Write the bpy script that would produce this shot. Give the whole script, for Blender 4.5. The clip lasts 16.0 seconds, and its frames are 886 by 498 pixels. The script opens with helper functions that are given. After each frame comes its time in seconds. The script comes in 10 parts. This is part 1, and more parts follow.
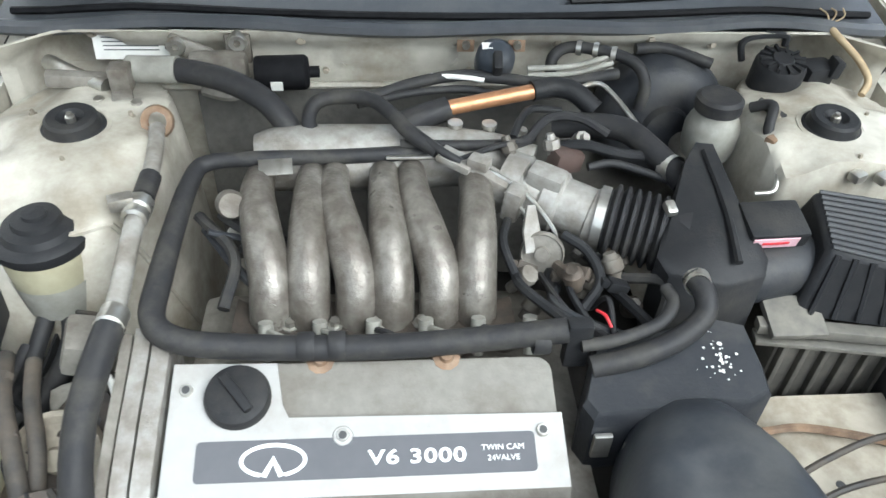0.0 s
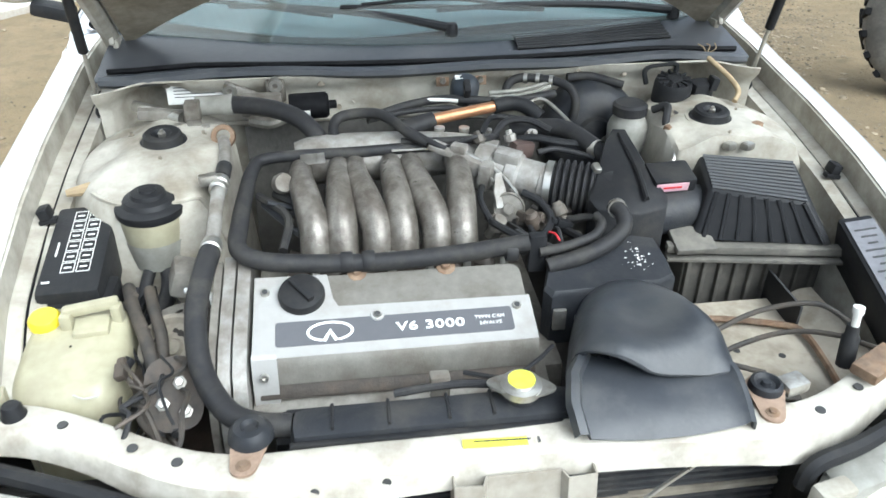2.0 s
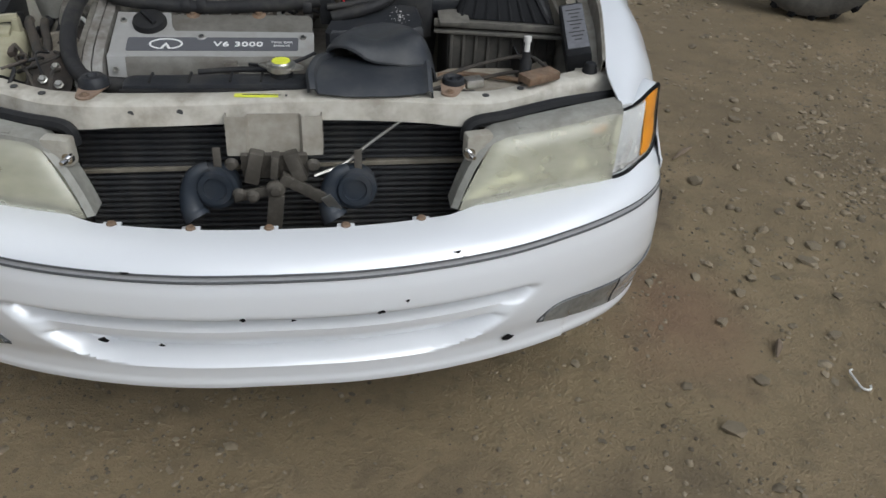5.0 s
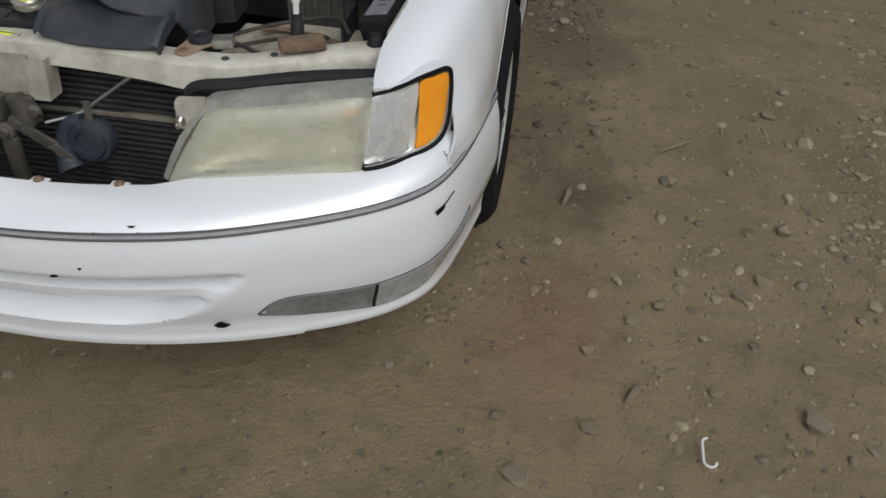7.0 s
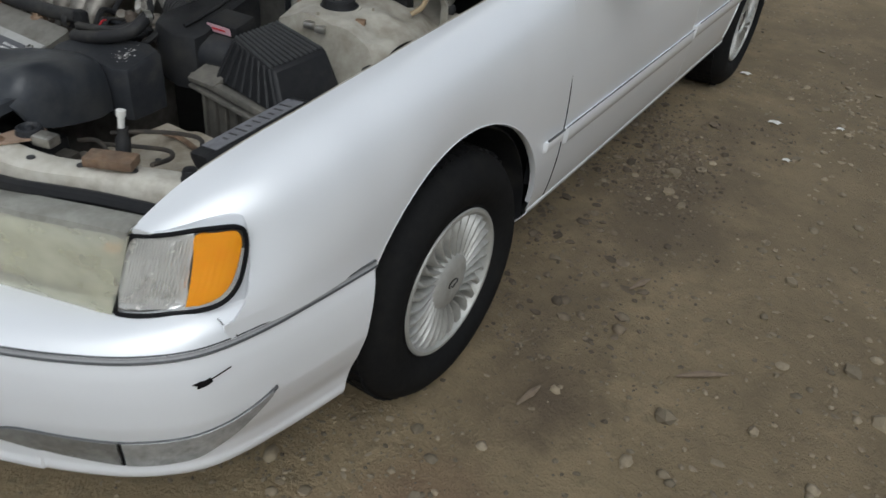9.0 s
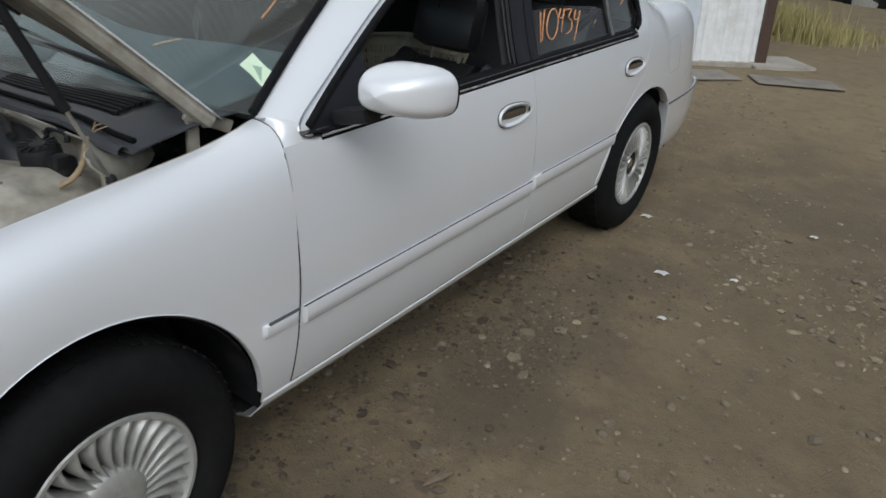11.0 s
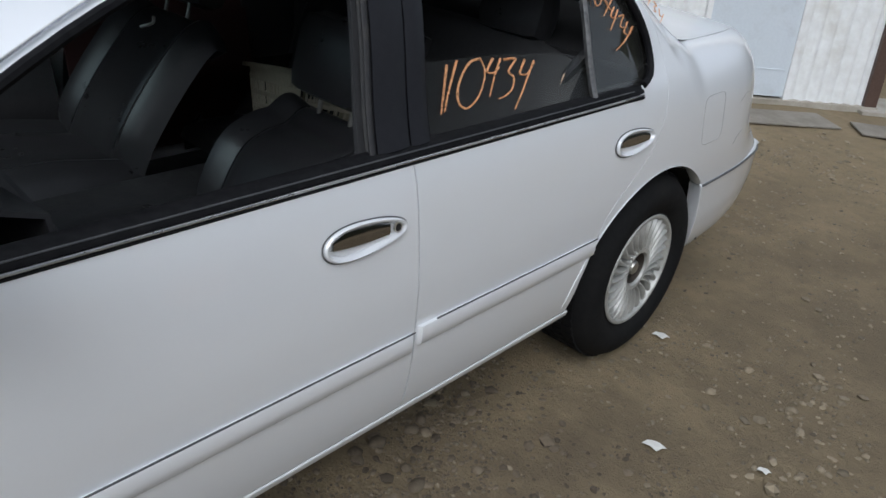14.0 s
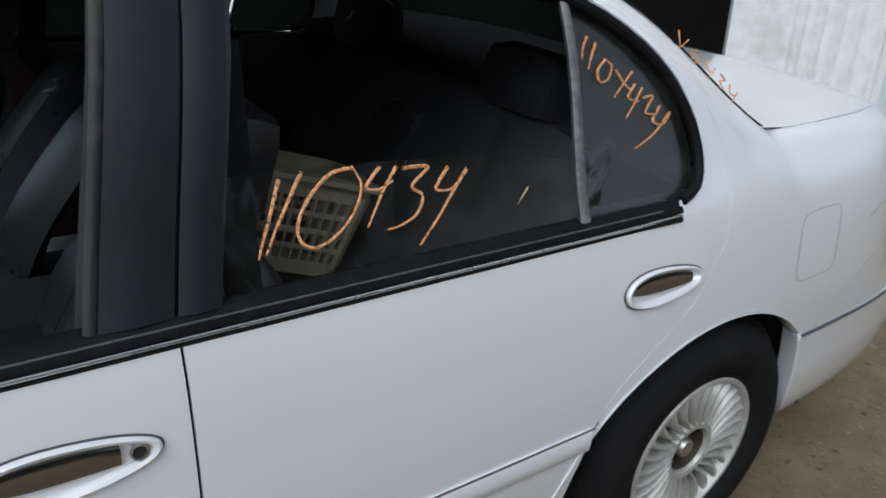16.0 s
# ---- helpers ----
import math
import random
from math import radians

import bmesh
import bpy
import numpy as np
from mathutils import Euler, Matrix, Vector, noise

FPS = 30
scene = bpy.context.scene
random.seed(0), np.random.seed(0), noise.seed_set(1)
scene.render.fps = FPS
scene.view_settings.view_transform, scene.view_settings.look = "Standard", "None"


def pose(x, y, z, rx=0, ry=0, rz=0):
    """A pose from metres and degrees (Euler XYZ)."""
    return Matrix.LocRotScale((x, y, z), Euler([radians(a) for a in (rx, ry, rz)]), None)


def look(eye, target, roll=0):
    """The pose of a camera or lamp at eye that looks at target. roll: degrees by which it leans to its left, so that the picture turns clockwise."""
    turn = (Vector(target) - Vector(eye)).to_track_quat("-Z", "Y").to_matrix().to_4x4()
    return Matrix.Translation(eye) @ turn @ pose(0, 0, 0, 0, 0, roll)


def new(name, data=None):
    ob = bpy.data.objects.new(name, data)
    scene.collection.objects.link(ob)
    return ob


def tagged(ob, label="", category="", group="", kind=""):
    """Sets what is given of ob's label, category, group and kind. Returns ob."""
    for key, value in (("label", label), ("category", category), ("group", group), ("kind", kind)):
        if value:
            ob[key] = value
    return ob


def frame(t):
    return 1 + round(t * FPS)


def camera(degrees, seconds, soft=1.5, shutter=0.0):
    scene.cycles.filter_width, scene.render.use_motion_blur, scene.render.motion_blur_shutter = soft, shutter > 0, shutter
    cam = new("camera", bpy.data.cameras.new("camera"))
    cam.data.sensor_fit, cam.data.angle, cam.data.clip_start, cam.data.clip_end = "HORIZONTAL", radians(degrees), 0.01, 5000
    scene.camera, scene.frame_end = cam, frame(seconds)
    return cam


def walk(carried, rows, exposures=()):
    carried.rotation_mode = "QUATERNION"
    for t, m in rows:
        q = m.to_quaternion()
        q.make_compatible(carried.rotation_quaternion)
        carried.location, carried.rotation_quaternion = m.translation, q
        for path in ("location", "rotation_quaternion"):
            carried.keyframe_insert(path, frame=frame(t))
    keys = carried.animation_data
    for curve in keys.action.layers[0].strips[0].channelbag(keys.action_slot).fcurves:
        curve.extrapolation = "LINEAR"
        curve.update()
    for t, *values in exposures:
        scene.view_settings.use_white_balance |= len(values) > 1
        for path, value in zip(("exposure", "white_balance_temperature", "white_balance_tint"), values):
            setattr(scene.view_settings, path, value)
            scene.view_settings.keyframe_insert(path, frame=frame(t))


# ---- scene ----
cam = camera(59.3, 16.0, shutter=0.2)
PATH = [
    (0, (-0.125, 0.04, 1.509), (0.026, 1.52, 0.171), 2.9),
    (0.5, (-0.266, -0.053, 1.533), (0.067, 1.458, 0.266), 6.3),
    (1, (-0.279, -0.16, 1.54), (0.144, 1.374, 0.327), 6.1),
    (1.5, (-0.177, -0.305, 1.533), (0.135, 1.329, 0.422), 1.7),
    (2, (-0.2, -0.426, 1.527), (0.023, 1.242, 0.446), 0.4),
    (2.5, (-0.364, -0.598, 1.515), (-0.059, 1.044, 0.416), 0.6),
    (3, (-0.444, -0.741, 1.495), (-0.171, 0.893, 0.374), 2.2),
    (3.5, (-0.349, -0.915, 1.456), (-0.135, 0.716, 0.318), 2.8),
    (4, (-0.194, -1.126, 1.42), (0.094, 0.468, 0.247), 2.8),
    (4.2, (-0.15, -1.17, 1.416), (0.212, 0.424, 0.263), 1.4),
    (6.3, (0.753, -1.173, 1.431), (0.565, 0.409, 0.221), 1.1),
    (6.5, (0.832, -1.139, 1.415), (0.62, 0.418, 0.177), -0.9),
    (7, (1.024, -0.943, 1.434), (0.794, 0.564, 0.139), 2.3),
    (7.5, (1.219, -0.818, 1.426), (0.801, 0.67, 0.157), 0.8),
    (8, (1.497, -0.737, 1.441), (0.692, 0.703, 0.311), 2.4),
    (8.5, (1.597, -0.604, 1.448), (0.653, 0.813, 0.399), 1.2),
    (9, (1.607, -0.348, 1.447), (0.784, 1.078, 0.312), 5.8),
    (9.5, (1.691, -0.18, 1.458), (0.819, 1.281, 0.407), 4.8),
    (10, (1.924, 0.004, 1.478), (0.969, 1.501, 0.559), 6.2),
    (10.2, (1.971, 0.056, 1.483), (0.985, 1.538, 0.572), 5.0),
    (12.3, (2.003, 0.895, 1.494), (1.058, 2.469, 0.701), 5.4),
    (12.5, (2.04, 0.963, 1.506), (1.029, 2.505, 0.731), 6.0),
    (13, (1.953, 1.123, 1.492), (0.754, 2.499, 0.673), 6.6),
    (13.5, (1.83, 1.334, 1.496), (0.699, 2.74, 0.633), 8.2),
    (14, (1.81, 1.533, 1.463), (0.666, 2.896, 0.551), 6.6),
    (14.5, (1.869, 1.83, 1.463), (0.617, 3.127, 0.596), 7.0),
    (15, (1.813, 2.021, 1.459), (0.506, 3.253, 0.582), 5.7),
    (15.5, (1.716, 2.178, 1.465), (0.404, 3.42, 0.607), 6.3),
    (16, (1.633, 2.346, 1.424), (0.176, 3.425, 0.579), 4.9),
]
EXPOSURES = [(0.0, 1.42, 5900, 3), (0.5, 1.52, 5900, 3), (1.0, 1.52, 5900, 3), (2.0, 1.4, 5800, 3), (2.5, 1.22, 5900, 3), (3.0, 0.8, 5950, 4), (3.5, 0.36, 5950, 4), (4.0, -0.08, 5900, 6), (6.5, -0.28, 6250, 8), (8.0, -0.36, 6100, 6), (9.5, -0.36, 6000, 6), (12.5, -0.18, 5950, 8), (14.0, -0.15, 5850, 8), (16.0, -0.14, 5850, 8)]
walk(cam, [(t, look(eye, target, roll)) for t, eye, target, roll in PATH], EXPOSURES)

# ---- world and light: an overcast afternoon ----
world = bpy.data.worlds.new("overcast_sky")
scene.world = world
world.use_nodes = True
wn = world.node_tree
sky = wn.nodes.new("ShaderNodeTexSky")
sky.sky_type = "NISHITA"
sky.sun_disc = False
sky.sun_elevation, sky.sun_rotation = radians(48), radians(141)
sky.air_density, sky.dust_density, sky.ozone_density = 1.0, 4.0, 1.0
hsv = wn.nodes.new("ShaderNodeHueSaturation")
hsv.inputs["Saturation"].default_value = 0.30
wn.links.new(sky.outputs[0], hsv.inputs["Color"])
wn.links.new(hsv.outputs[0], wn.nodes["Background"].inputs["Color"])
wn.nodes["Background"].inputs["Strength"].default_value = 0.15
sun = new("sun", bpy.data.lights.new("sun", "SUN"))
sun.data.energy, sun.data.angle, sun.data.color = 0.95, radians(60), (1.0, 0.985, 0.96)
sun.matrix_world = look((1.35, -1.7, 2.45), (0, 0, 0))


# ---- materials ----
def surface(name, base, rough=0.5, metal=0.0, alt=None, stain=None, stain_at=0.6, stain_scale=6.0, grain=60.0, grain_mix=0.35,
            bump=0.15, bump_scale=120.0, coat=0.0, random_tint=0.0, island_tint=0.0, rough_vary=0.12, distance=0.002):
    """A node material: a base colour with grain, blotches of stain or wear, uneven gloss and fine relief, all at true size."""
    m = bpy.data.materials.new(name)
    m.use_nodes = True
    t, ln = m.node_tree.nodes, m.node_tree.links
    p = t["Principled BSDF"]
    geo = t.new("ShaderNodeTexCoord")
    fine = t.new("ShaderNodeTexNoise")
    fine.inputs["Scale"].default_value, fine.inputs["Detail"].default_value = grain, 6
    ln.new(geo.outputs["Object"], fine.inputs["Vector"])
    mix = t.new("ShaderNodeMix")
    mix.data_type = "RGBA"
    b = tuple(base) + (1.0,)
    a = tuple(alt) + (1.0,) if alt else tuple(c * 0.8 for c in base) + (1.0,)
    mix.inputs[6].default_value, mix.inputs[7].default_value = b, a
    ramp = t.new("ShaderNodeMapRange")
    ramp.inputs[1].default_value, ramp.inputs[2].default_value = 0.35, 0.7
    ramp.inputs[3].default_value, ramp.inputs[4].default_value = 0.0, grain_mix * 2
    ln.new(fine.outputs[0], ramp.inputs[0])
    ln.new(ramp.outputs[0], mix.inputs[0])
    col = mix.outputs[2]
    big = t.new("ShaderNodeTexNoise")
    big.inputs["Scale"].default_value, big.inputs["Detail"].default_value, big.inputs["Roughness"].default_value = stain_scale, 8, 0.65
    ln.new(geo.outputs["Object"], big.inputs["Vector"])
    if stain:
        m2 = t.new("ShaderNodeMix")
        m2.data_type = "RGBA"
        r2 = t.new("ShaderNodeMapRange")
        r2.inputs[1].default_value, r2.inputs[2].default_value = stain_at - 0.14, stain_at + 0.14
        r2.inputs[3].default_value, r2.inputs[4].default_value = 0.0, 0.85
        ln.new(big.outputs[0], r2.inputs[0])
        ln.new(r2.outputs[0], m2.inputs[0])
        ln.new(col, m2.inputs[6])
        m2.inputs[7].default_value = tuple(stain) + (1.0,)
        col = m2.outputs[2]
    if random_tint:
        info, h = t.new("ShaderNodeObjectInfo"), t.new("ShaderNodeHueSaturation")
        r3 = t.new("ShaderNodeMapRange")
        r3.inputs[3].default_value, r3.inputs[4].default_value = 1 - random_tint, 1 + random_tint
        ln.new(info.outputs["Random"], r3.inputs[0])
        ln.new(r3.outputs[0], h.inputs["Value"])
        ln.new(col, h.inputs["Color"])
        col = h.outputs[0]
    if island_tint:
        isl, h2, r4 = t.new("ShaderNodeNewGeometry"), t.new("ShaderNodeHueSaturation"), t.new("ShaderNodeMapRange")
        r4.inputs[3].default_value, r4.inputs[4].default_value = 1 - island_tint, 1 + island_tint
        ln.new(isl.outputs["Random Per Island"], r4.inputs[0])
        ln.new(r4.outputs[0], h2.inputs["Value"])
        ln.new(col, h2.inputs["Color"])
        col = h2.outputs[0]
    ln.new(col, p.inputs["Base Color"])
    rr = t.new("ShaderNodeMapRange")
    rr.inputs[1].default_value, rr.inputs[2].default_value = 0.3, 0.7
    rr.inputs[3].default_value, rr.inputs[4].default_value = max(0.03, rough - rough_vary), min(1, rough + rough_vary)
    ln.new(big.outputs[0], rr.inputs[0])
    ln.new(rr.outputs[0], p.inputs["Roughness"])
    p.inputs["Metallic"].default_value = metal
    p.inputs["Coat Weight"].default_value = coat
    p.inputs["Coat Roughness"].default_value = 0.05
    if bump:
        bn, bb = t.new("ShaderNodeTexNoise"), t.new("ShaderNodeBump")
        bn.inputs["Scale"].default_value, bn.inputs["Detail"].default_value = bump_scale, 4
        bb.inputs["Strength"].default_value, bb.inputs["Distance"].default_value = bump, distance
        ln.new(geo.outputs["Object"], bn.inputs["Vector"])
        ln.new(bn.outputs[0], bb.inputs["Height"])
        ln.new(bb.outputs[0], p.inputs["Normal"])
    return m


def dull(m, level):
    """Less mirror gloss, for matt rubber and grained plastic."""
    m.node_tree.nodes["Principled BSDF"].inputs["Specular IOR Level"].default_value = level
    return m


def glass_material(name, tint=(0.9, 0.95, 0.95), rough=0.0, haze=0.0, film=(0.6, 0.58, 0.52), facing=0.06):
    m = bpy.data.materials.new(name)
    m.use_nodes = True
    t, ln = m.node_tree.nodes, m.node_tree.links
    t.remove(t["Principled BSDF"])
    out = t["Material Output"]
    tr, gl, mx, fr = t.new("ShaderNodeBsdfTransparent"), t.new("ShaderNodeBsdfGlossy"), t.new("ShaderNodeMixShader"), t.new("ShaderNodeLayerWeight")
    tr.inputs[0].default_value = tuple(tint) + (1,)
    gl.inputs["Roughness"].default_value = rough
    fr.inputs["Blend"].default_value = 0.5
    pw, ma = t.new("ShaderNodeMath"), t.new("ShaderNodeMath")
    pw.operation, ma.operation = "POWER", "MULTIPLY_ADD"
    pw.inputs[1].default_value, ma.inputs[1].default_value, ma.inputs[2].default_value = 5.0, 0.94, facing
    ln.new(fr.outputs["Facing"], pw.inputs[0])
    ln.new(pw.outputs[0], ma.inputs[0])
    ln.new(ma.outputs[0], mx.inputs[0])
    ln.new(tr.outputs[0], mx.inputs[1])
    ln.new(gl.outputs[0], mx.inputs[2])
    last = mx.outputs[0]
    if haze:
        df, m2, nz, mr = t.new("ShaderNodeBsdfDiffuse"), t.new("ShaderNodeMixShader"), t.new("ShaderNodeTexNoise"), t.new("ShaderNodeMapRange")
        nz.inputs["Scale"].default_value, nz.inputs["Detail"].default_value = (5, 2) if haze > 0.3 else (9, 8)
        mr.inputs[1].default_value, mr.inputs[2].default_value = 0.3, 0.7
        mr.inputs[3].default_value, mr.inputs[4].default_value = (haze * 0.88, haze * 1.1) if haze > 0.3 else (haze * 0.6, haze * 1.3)
        df.inputs[0].default_value = tuple(film) + (1,)
        ln.new(nz.outputs[0], mr.inputs[0])
        ln.new(mr.outputs[0], m2.inputs[0])
        ln.new(last, m2.inputs[1])
        ln.new(df.outputs[0], m2.inputs[2])
        last = m2.outputs[0]
    ln.new(last, out.inputs["Surface"])
    return m


def crayon_material(name, base, alt, cover):
    """Waxy strokes that skip over the surface and let it show between the grains."""
    m = surface(name, base, 0.8, 0, alt, grain=160, bump=0.2)
    t, ln = m.node_tree.nodes, m.node_tree.links
    nz, mr, tr, mx, co = t.new("ShaderNodeTexNoise"), t.new("ShaderNodeMapRange"), t.new("ShaderNodeBsdfTransparent"), t.new("ShaderNodeMixShader"), t.new("ShaderNodeTexCoord")
    nz.inputs["Scale"].default_value, nz.inputs["Detail"].default_value = 210, 3
    mr.inputs[1].default_value, mr.inputs[2].default_value = 0.60 - cover * 0.4, 0.72 - cover * 0.4
    ln.new(co.outputs["Object"], nz.inputs["Vector"])
    ln.new(nz.outputs[0], mr.inputs[0])
    ln.new(mr.outputs[0], mx.inputs[0])
    ln.new(tr.outputs[0], mx.inputs[1])
    ln.new(t["Principled BSDF"].outputs[0], mx.inputs[2])
    ln.new(mx.outputs[0], t["Material Output"].inputs["Surface"])
    return m


PAINT = surface("white_pearl_paint", (0.825, 0.84, 0.862), 0.34, 0.17, (0.80, 0.815, 0.832), grain=400, grain_mix=0.1, bump=0.02, bump_scale=900, coat=1.0, rough_vary=0.03,
                stain=(0.808, 0.818, 0.826), stain_at=0.62, stain_scale=1.4)
BAY = surface("grimy_white_paint", (0.465, 0.445, 0.385), 0.5, 0, (0.375, 0.353, 0.297), stain=(0.18, 0.152, 0.112), stain_at=0.54, stain_scale=9, grain=35, grain_mix=0.45, bump=0.1)
BARPAINT = surface("scuffed_cream_paint", (0.56, 0.535, 0.47), 0.5, 0, (0.46, 0.43, 0.36), stain=(0.22, 0.185, 0.14), stain_at=0.60, stain_scale=12, grain=45, grain_mix=0.5, bump=0.12)
BAYDIRT = surface("dirty_bay_metal", (0.33, 0.295, 0.235), 0.7, 0, (0.22, 0.195, 0.15), stain=(0.12, 0.10, 0.075), stain_at=0.54, stain_scale=9, bump=0.4)
BLACK = dull(surface("black_plastic", (0.017, 0.0175, 0.019), 0.5, 0, (0.023, 0.023, 0.024), stain=(0.05, 0.047, 0.042), stain_at=0.66, stain_scale=11, bump=0.25, bump_scale=300), 0.18)
BLACKDUST = dull(surface("dusty_black_plastic", (0.022, 0.024, 0.028), 0.45, 0, (0.032, 0.033, 0.036), stain=(0.075, 0.07, 0.062), stain_at=0.63, stain_scale=10, bump=0.3, bump_scale=250), 0.25)
RUBBER = dull(surface("black_rubber_hose", (0.023, 0.023, 0.025), 0.55, 0, (0.034, 0.033, 0.032), stain=(0.08, 0.075, 0.064), stain_at=0.63, stain_scale=14, bump=0.2, bump_scale=200), 0.2)
TYRE = dull(surface("tyre_rubber", (0.010, 0.010, 0.0105), 0.8, 0, (0.014, 0.014, 0.014), stain=(0.022, 0.021, 0.019), stain_at=0.66, stain_scale=8, bump=0.3, bump_scale=150), 0.10)
PILLAR = dull(surface("satin_black_trim", (0.010, 0.010, 0.0125), 0.36, 0, (0.015, 0.015, 0.0175), bump=0.0, rough_vary=0.08), 0.3)
STRIPE = surface("grey_rub_strip", (0.065, 0.068, 0.072), 0.45, 0, (0.095, 0.096, 0.097), bump=0.05)
FINEGAP = surface("grey_panel_gap", (0.33, 0.33, 0.335), 0.5, 0, (0.26, 0.26, 0.265), bump=0.0)
TRIM = dull(surface("black_rubber_trim", (0.006, 0.006, 0.007), 0.6, 0, (0.014, 0.014, 0.015), bump=0.1), 0.10)
RUNNER = surface("blotched_aluminium", (0.22, 0.205, 0.18), 0.36, 0.35, (0.12, 0.107, 0.09), stain=(0.06, 0.047, 0.036), stain_at=0.56, stain_scale=20, grain=55, grain_mix=0.5, bump=0.45, bump_scale=220)
ALU = surface("cast_aluminium", (0.37, 0.36, 0.335), 0.5, 0.3, (0.26, 0.245, 0.22), stain=(0.14, 0.115, 0.09), stain_at=0.57, stain_scale=17, grain=55, grain_mix=0.5, bump=0.45, bump_scale=220)
ALUDIRT = surface("oily_cast_aluminium", (0.27, 0.255, 0.225), 0.6, 0.2, (0.19, 0.175, 0.15), stain=(0.09, 0.075, 0.058), stain_at=0.52, stain_scale=13, grain=70, bump=0.4, bump_scale=240)
SILVER = surface("silver_painted_cover", (0.39, 0.385, 0.37), 0.42, 0.15, (0.355, 0.348, 0.328), stain=(0.27, 0.25, 0.215), stain_at=0.64, stain_scale=12, bump=0.08)
CASTGREY = surface("grey_cast_cover", (0.215, 0.205, 0.18), 0.5, 0.25, (0.165, 0.155, 0.135), stain=(0.11, 0.095, 0.075), stain_at=0.58, stain_scale=14, bump=0.3, bump_scale=300)
CHROME = surface("chrome", (0.75, 0.75, 0.76), 0.08, 1.0, (0.7, 0.7, 0.7), bump=0.0, rough_vary=0.04)
BELTCHROME = surface("satin_bright_trim", (0.72, 0.72, 0.73), 0.28, 1.0, (0.66, 0.66, 0.67), bump=0.0, rough_vary=0.04)
STEEL = surface("zinc_steel", (0.55, 0.54, 0.50), 0.38, 0.9, (0.42, 0.40, 0.36), stain=(0.25, 0.2, 0.15), stain_at=0.66, stain_scale=30, bump=0.15)
RUST = surface("rusty_steel", (0.24, 0.15, 0.09), 0.75, 0.3, (0.32, 0.24, 0.17), stain=(0.11, 0.08, 0.06), stain_at=0.55, stain_scale=25, bump=0.5)
COPPER = surface("copper_tube", (0.48, 0.245, 0.125), 0.42, 0.6, (0.40, 0.20, 0.10), stain=(0.30, 0.17, 0.10), stain_at=0.66, stain_scale=30, bump=0.1)
TANK = surface("yellowed_translucent_tank", (0.375, 0.352, 0.245), 0.45, 0, (0.32, 0.298, 0.20), stain=(0.23, 0.208, 0.145), stain_at=0.58, stain_scale=8, bump=0.1)
TANKGREY = surface("grey_translucent_plastic", (0.30, 0.295, 0.26), 0.5, 0, (0.23, 0.225, 0.20), stain=(0.15, 0.14, 0.12), stain_at=0.58, stain_scale=14, bump=0.15)
YELLOW = surface("yellow_plastic", (0.85, 0.68, 0.03), 0.4, 0, (0.75, 0.58, 0.03), bump=0.1)
NEON = surface("yellow_label", (0.80, 0.85, 0.05), 0.5, 0, (0.75, 0.76, 0.1), bump=0.0)
PINK = surface("pink_label", (0.60, 0.36, 0.41), 0.5, 0, (0.64, 0.48, 0.50), grain=120, bump=0.0)
PAPER = surface("off_white_label", (0.72, 0.72, 0.68), 0.55, 0, (0.62, 0.61, 0.57), bump=0.0)
INK = surface("dark_print", (0.05, 0.05, 0.05), 0.6, 0, bump=0.0)
PLATE = surface("dark_grey_plate", (0.09, 0.092, 0.10), 0.8, 0.0, (0.10, 0.10, 0.11), bump=0.05)
LETTER = surface("white_lettering", (0.80, 0.80, 0.78), 0.4, 0, bump=0.0)
REDWIRE = surface("red_wire", (0.6, 0.03, 0.04), 0.45, 0, bump=0.0)
TAPE = surface("tan_tape", (0.36, 0.275, 0.165), 0.7, 0, (0.25, 0.19, 0.11), bump=0.2)
CORE = surface("condenser_fins", (0.04, 0.042, 0.047), 0.6, 0.2, (0.07, 0.07, 0.07), stain=(0.11, 0.105, 0.095), stain_at=0.62, stain_scale=12, bump=0.5, bump_scale=400)
HORN = surface("blue_black_enamel", (0.022, 0.029, 0.040), 0.5, 0, (0.030, 0.037, 0.047), stain=(0.06, 0.06, 0.06), stain_at=0.6, stain_scale=18, bump=0.15)
LENS = glass_material("yellowed_headlamp_lens", (0.86, 0.86, 0.76), 0.03, 0.31, (0.72, 0.70, 0.595))
REFLECTOR = surface("aluminised_reflector", (0.72, 0.72, 0.655), 0.28, 0.55, (0.60, 0.60, 0.535), grain=9, bump=0.0, rough_vary=0.1)
LAMPWHITE = surface("bright_lamp_reflector", (0.96, 0.96, 0.95), 0.22, 0.55, (0.90, 0.90, 0.89), stain=(0.60, 0.55, 0.50), stain_at=0.68, stain_scale=18, bump=0.0)
CLEARGLASS = glass_material("clear_lamp_lens", (0.97, 0.97, 0.965), 0.02, 0.01, (0.75, 0.75, 0.74), facing=0.03)
LAMPGREY = surface("grey_lamp_housing", (0.10, 0.10, 0.10), 0.4, 0.2, (0.14, 0.14, 0.14), bump=0.0)
AMBER = dull(surface("amber_lens", (1.0, 0.40, 0.004), 0.35, 0, (0.98, 0.34, 0.003), bump=0.05), 0.2)
CLEARLENS = surface("clear_ribbed_lens", (0.62, 0.62, 0.62), 0.16, 0.45, (0.48, 0.47, 0.46), stain=(0.36, 0.33, 0.30), stain_at=0.6, stain_scale=22, bump=0.05, coat=0.8)
# pale blotches in these two lens colours imitate bright highlights
MARKER = surface("clear_marker_lens", (0.42, 0.43, 0.43), 0.16, 0.25, (0.26, 0.265, 0.265), stain=(0.62, 0.63, 0.63), stain_at=0.58, stain_scale=24, bump=0.05, coat=0.6)
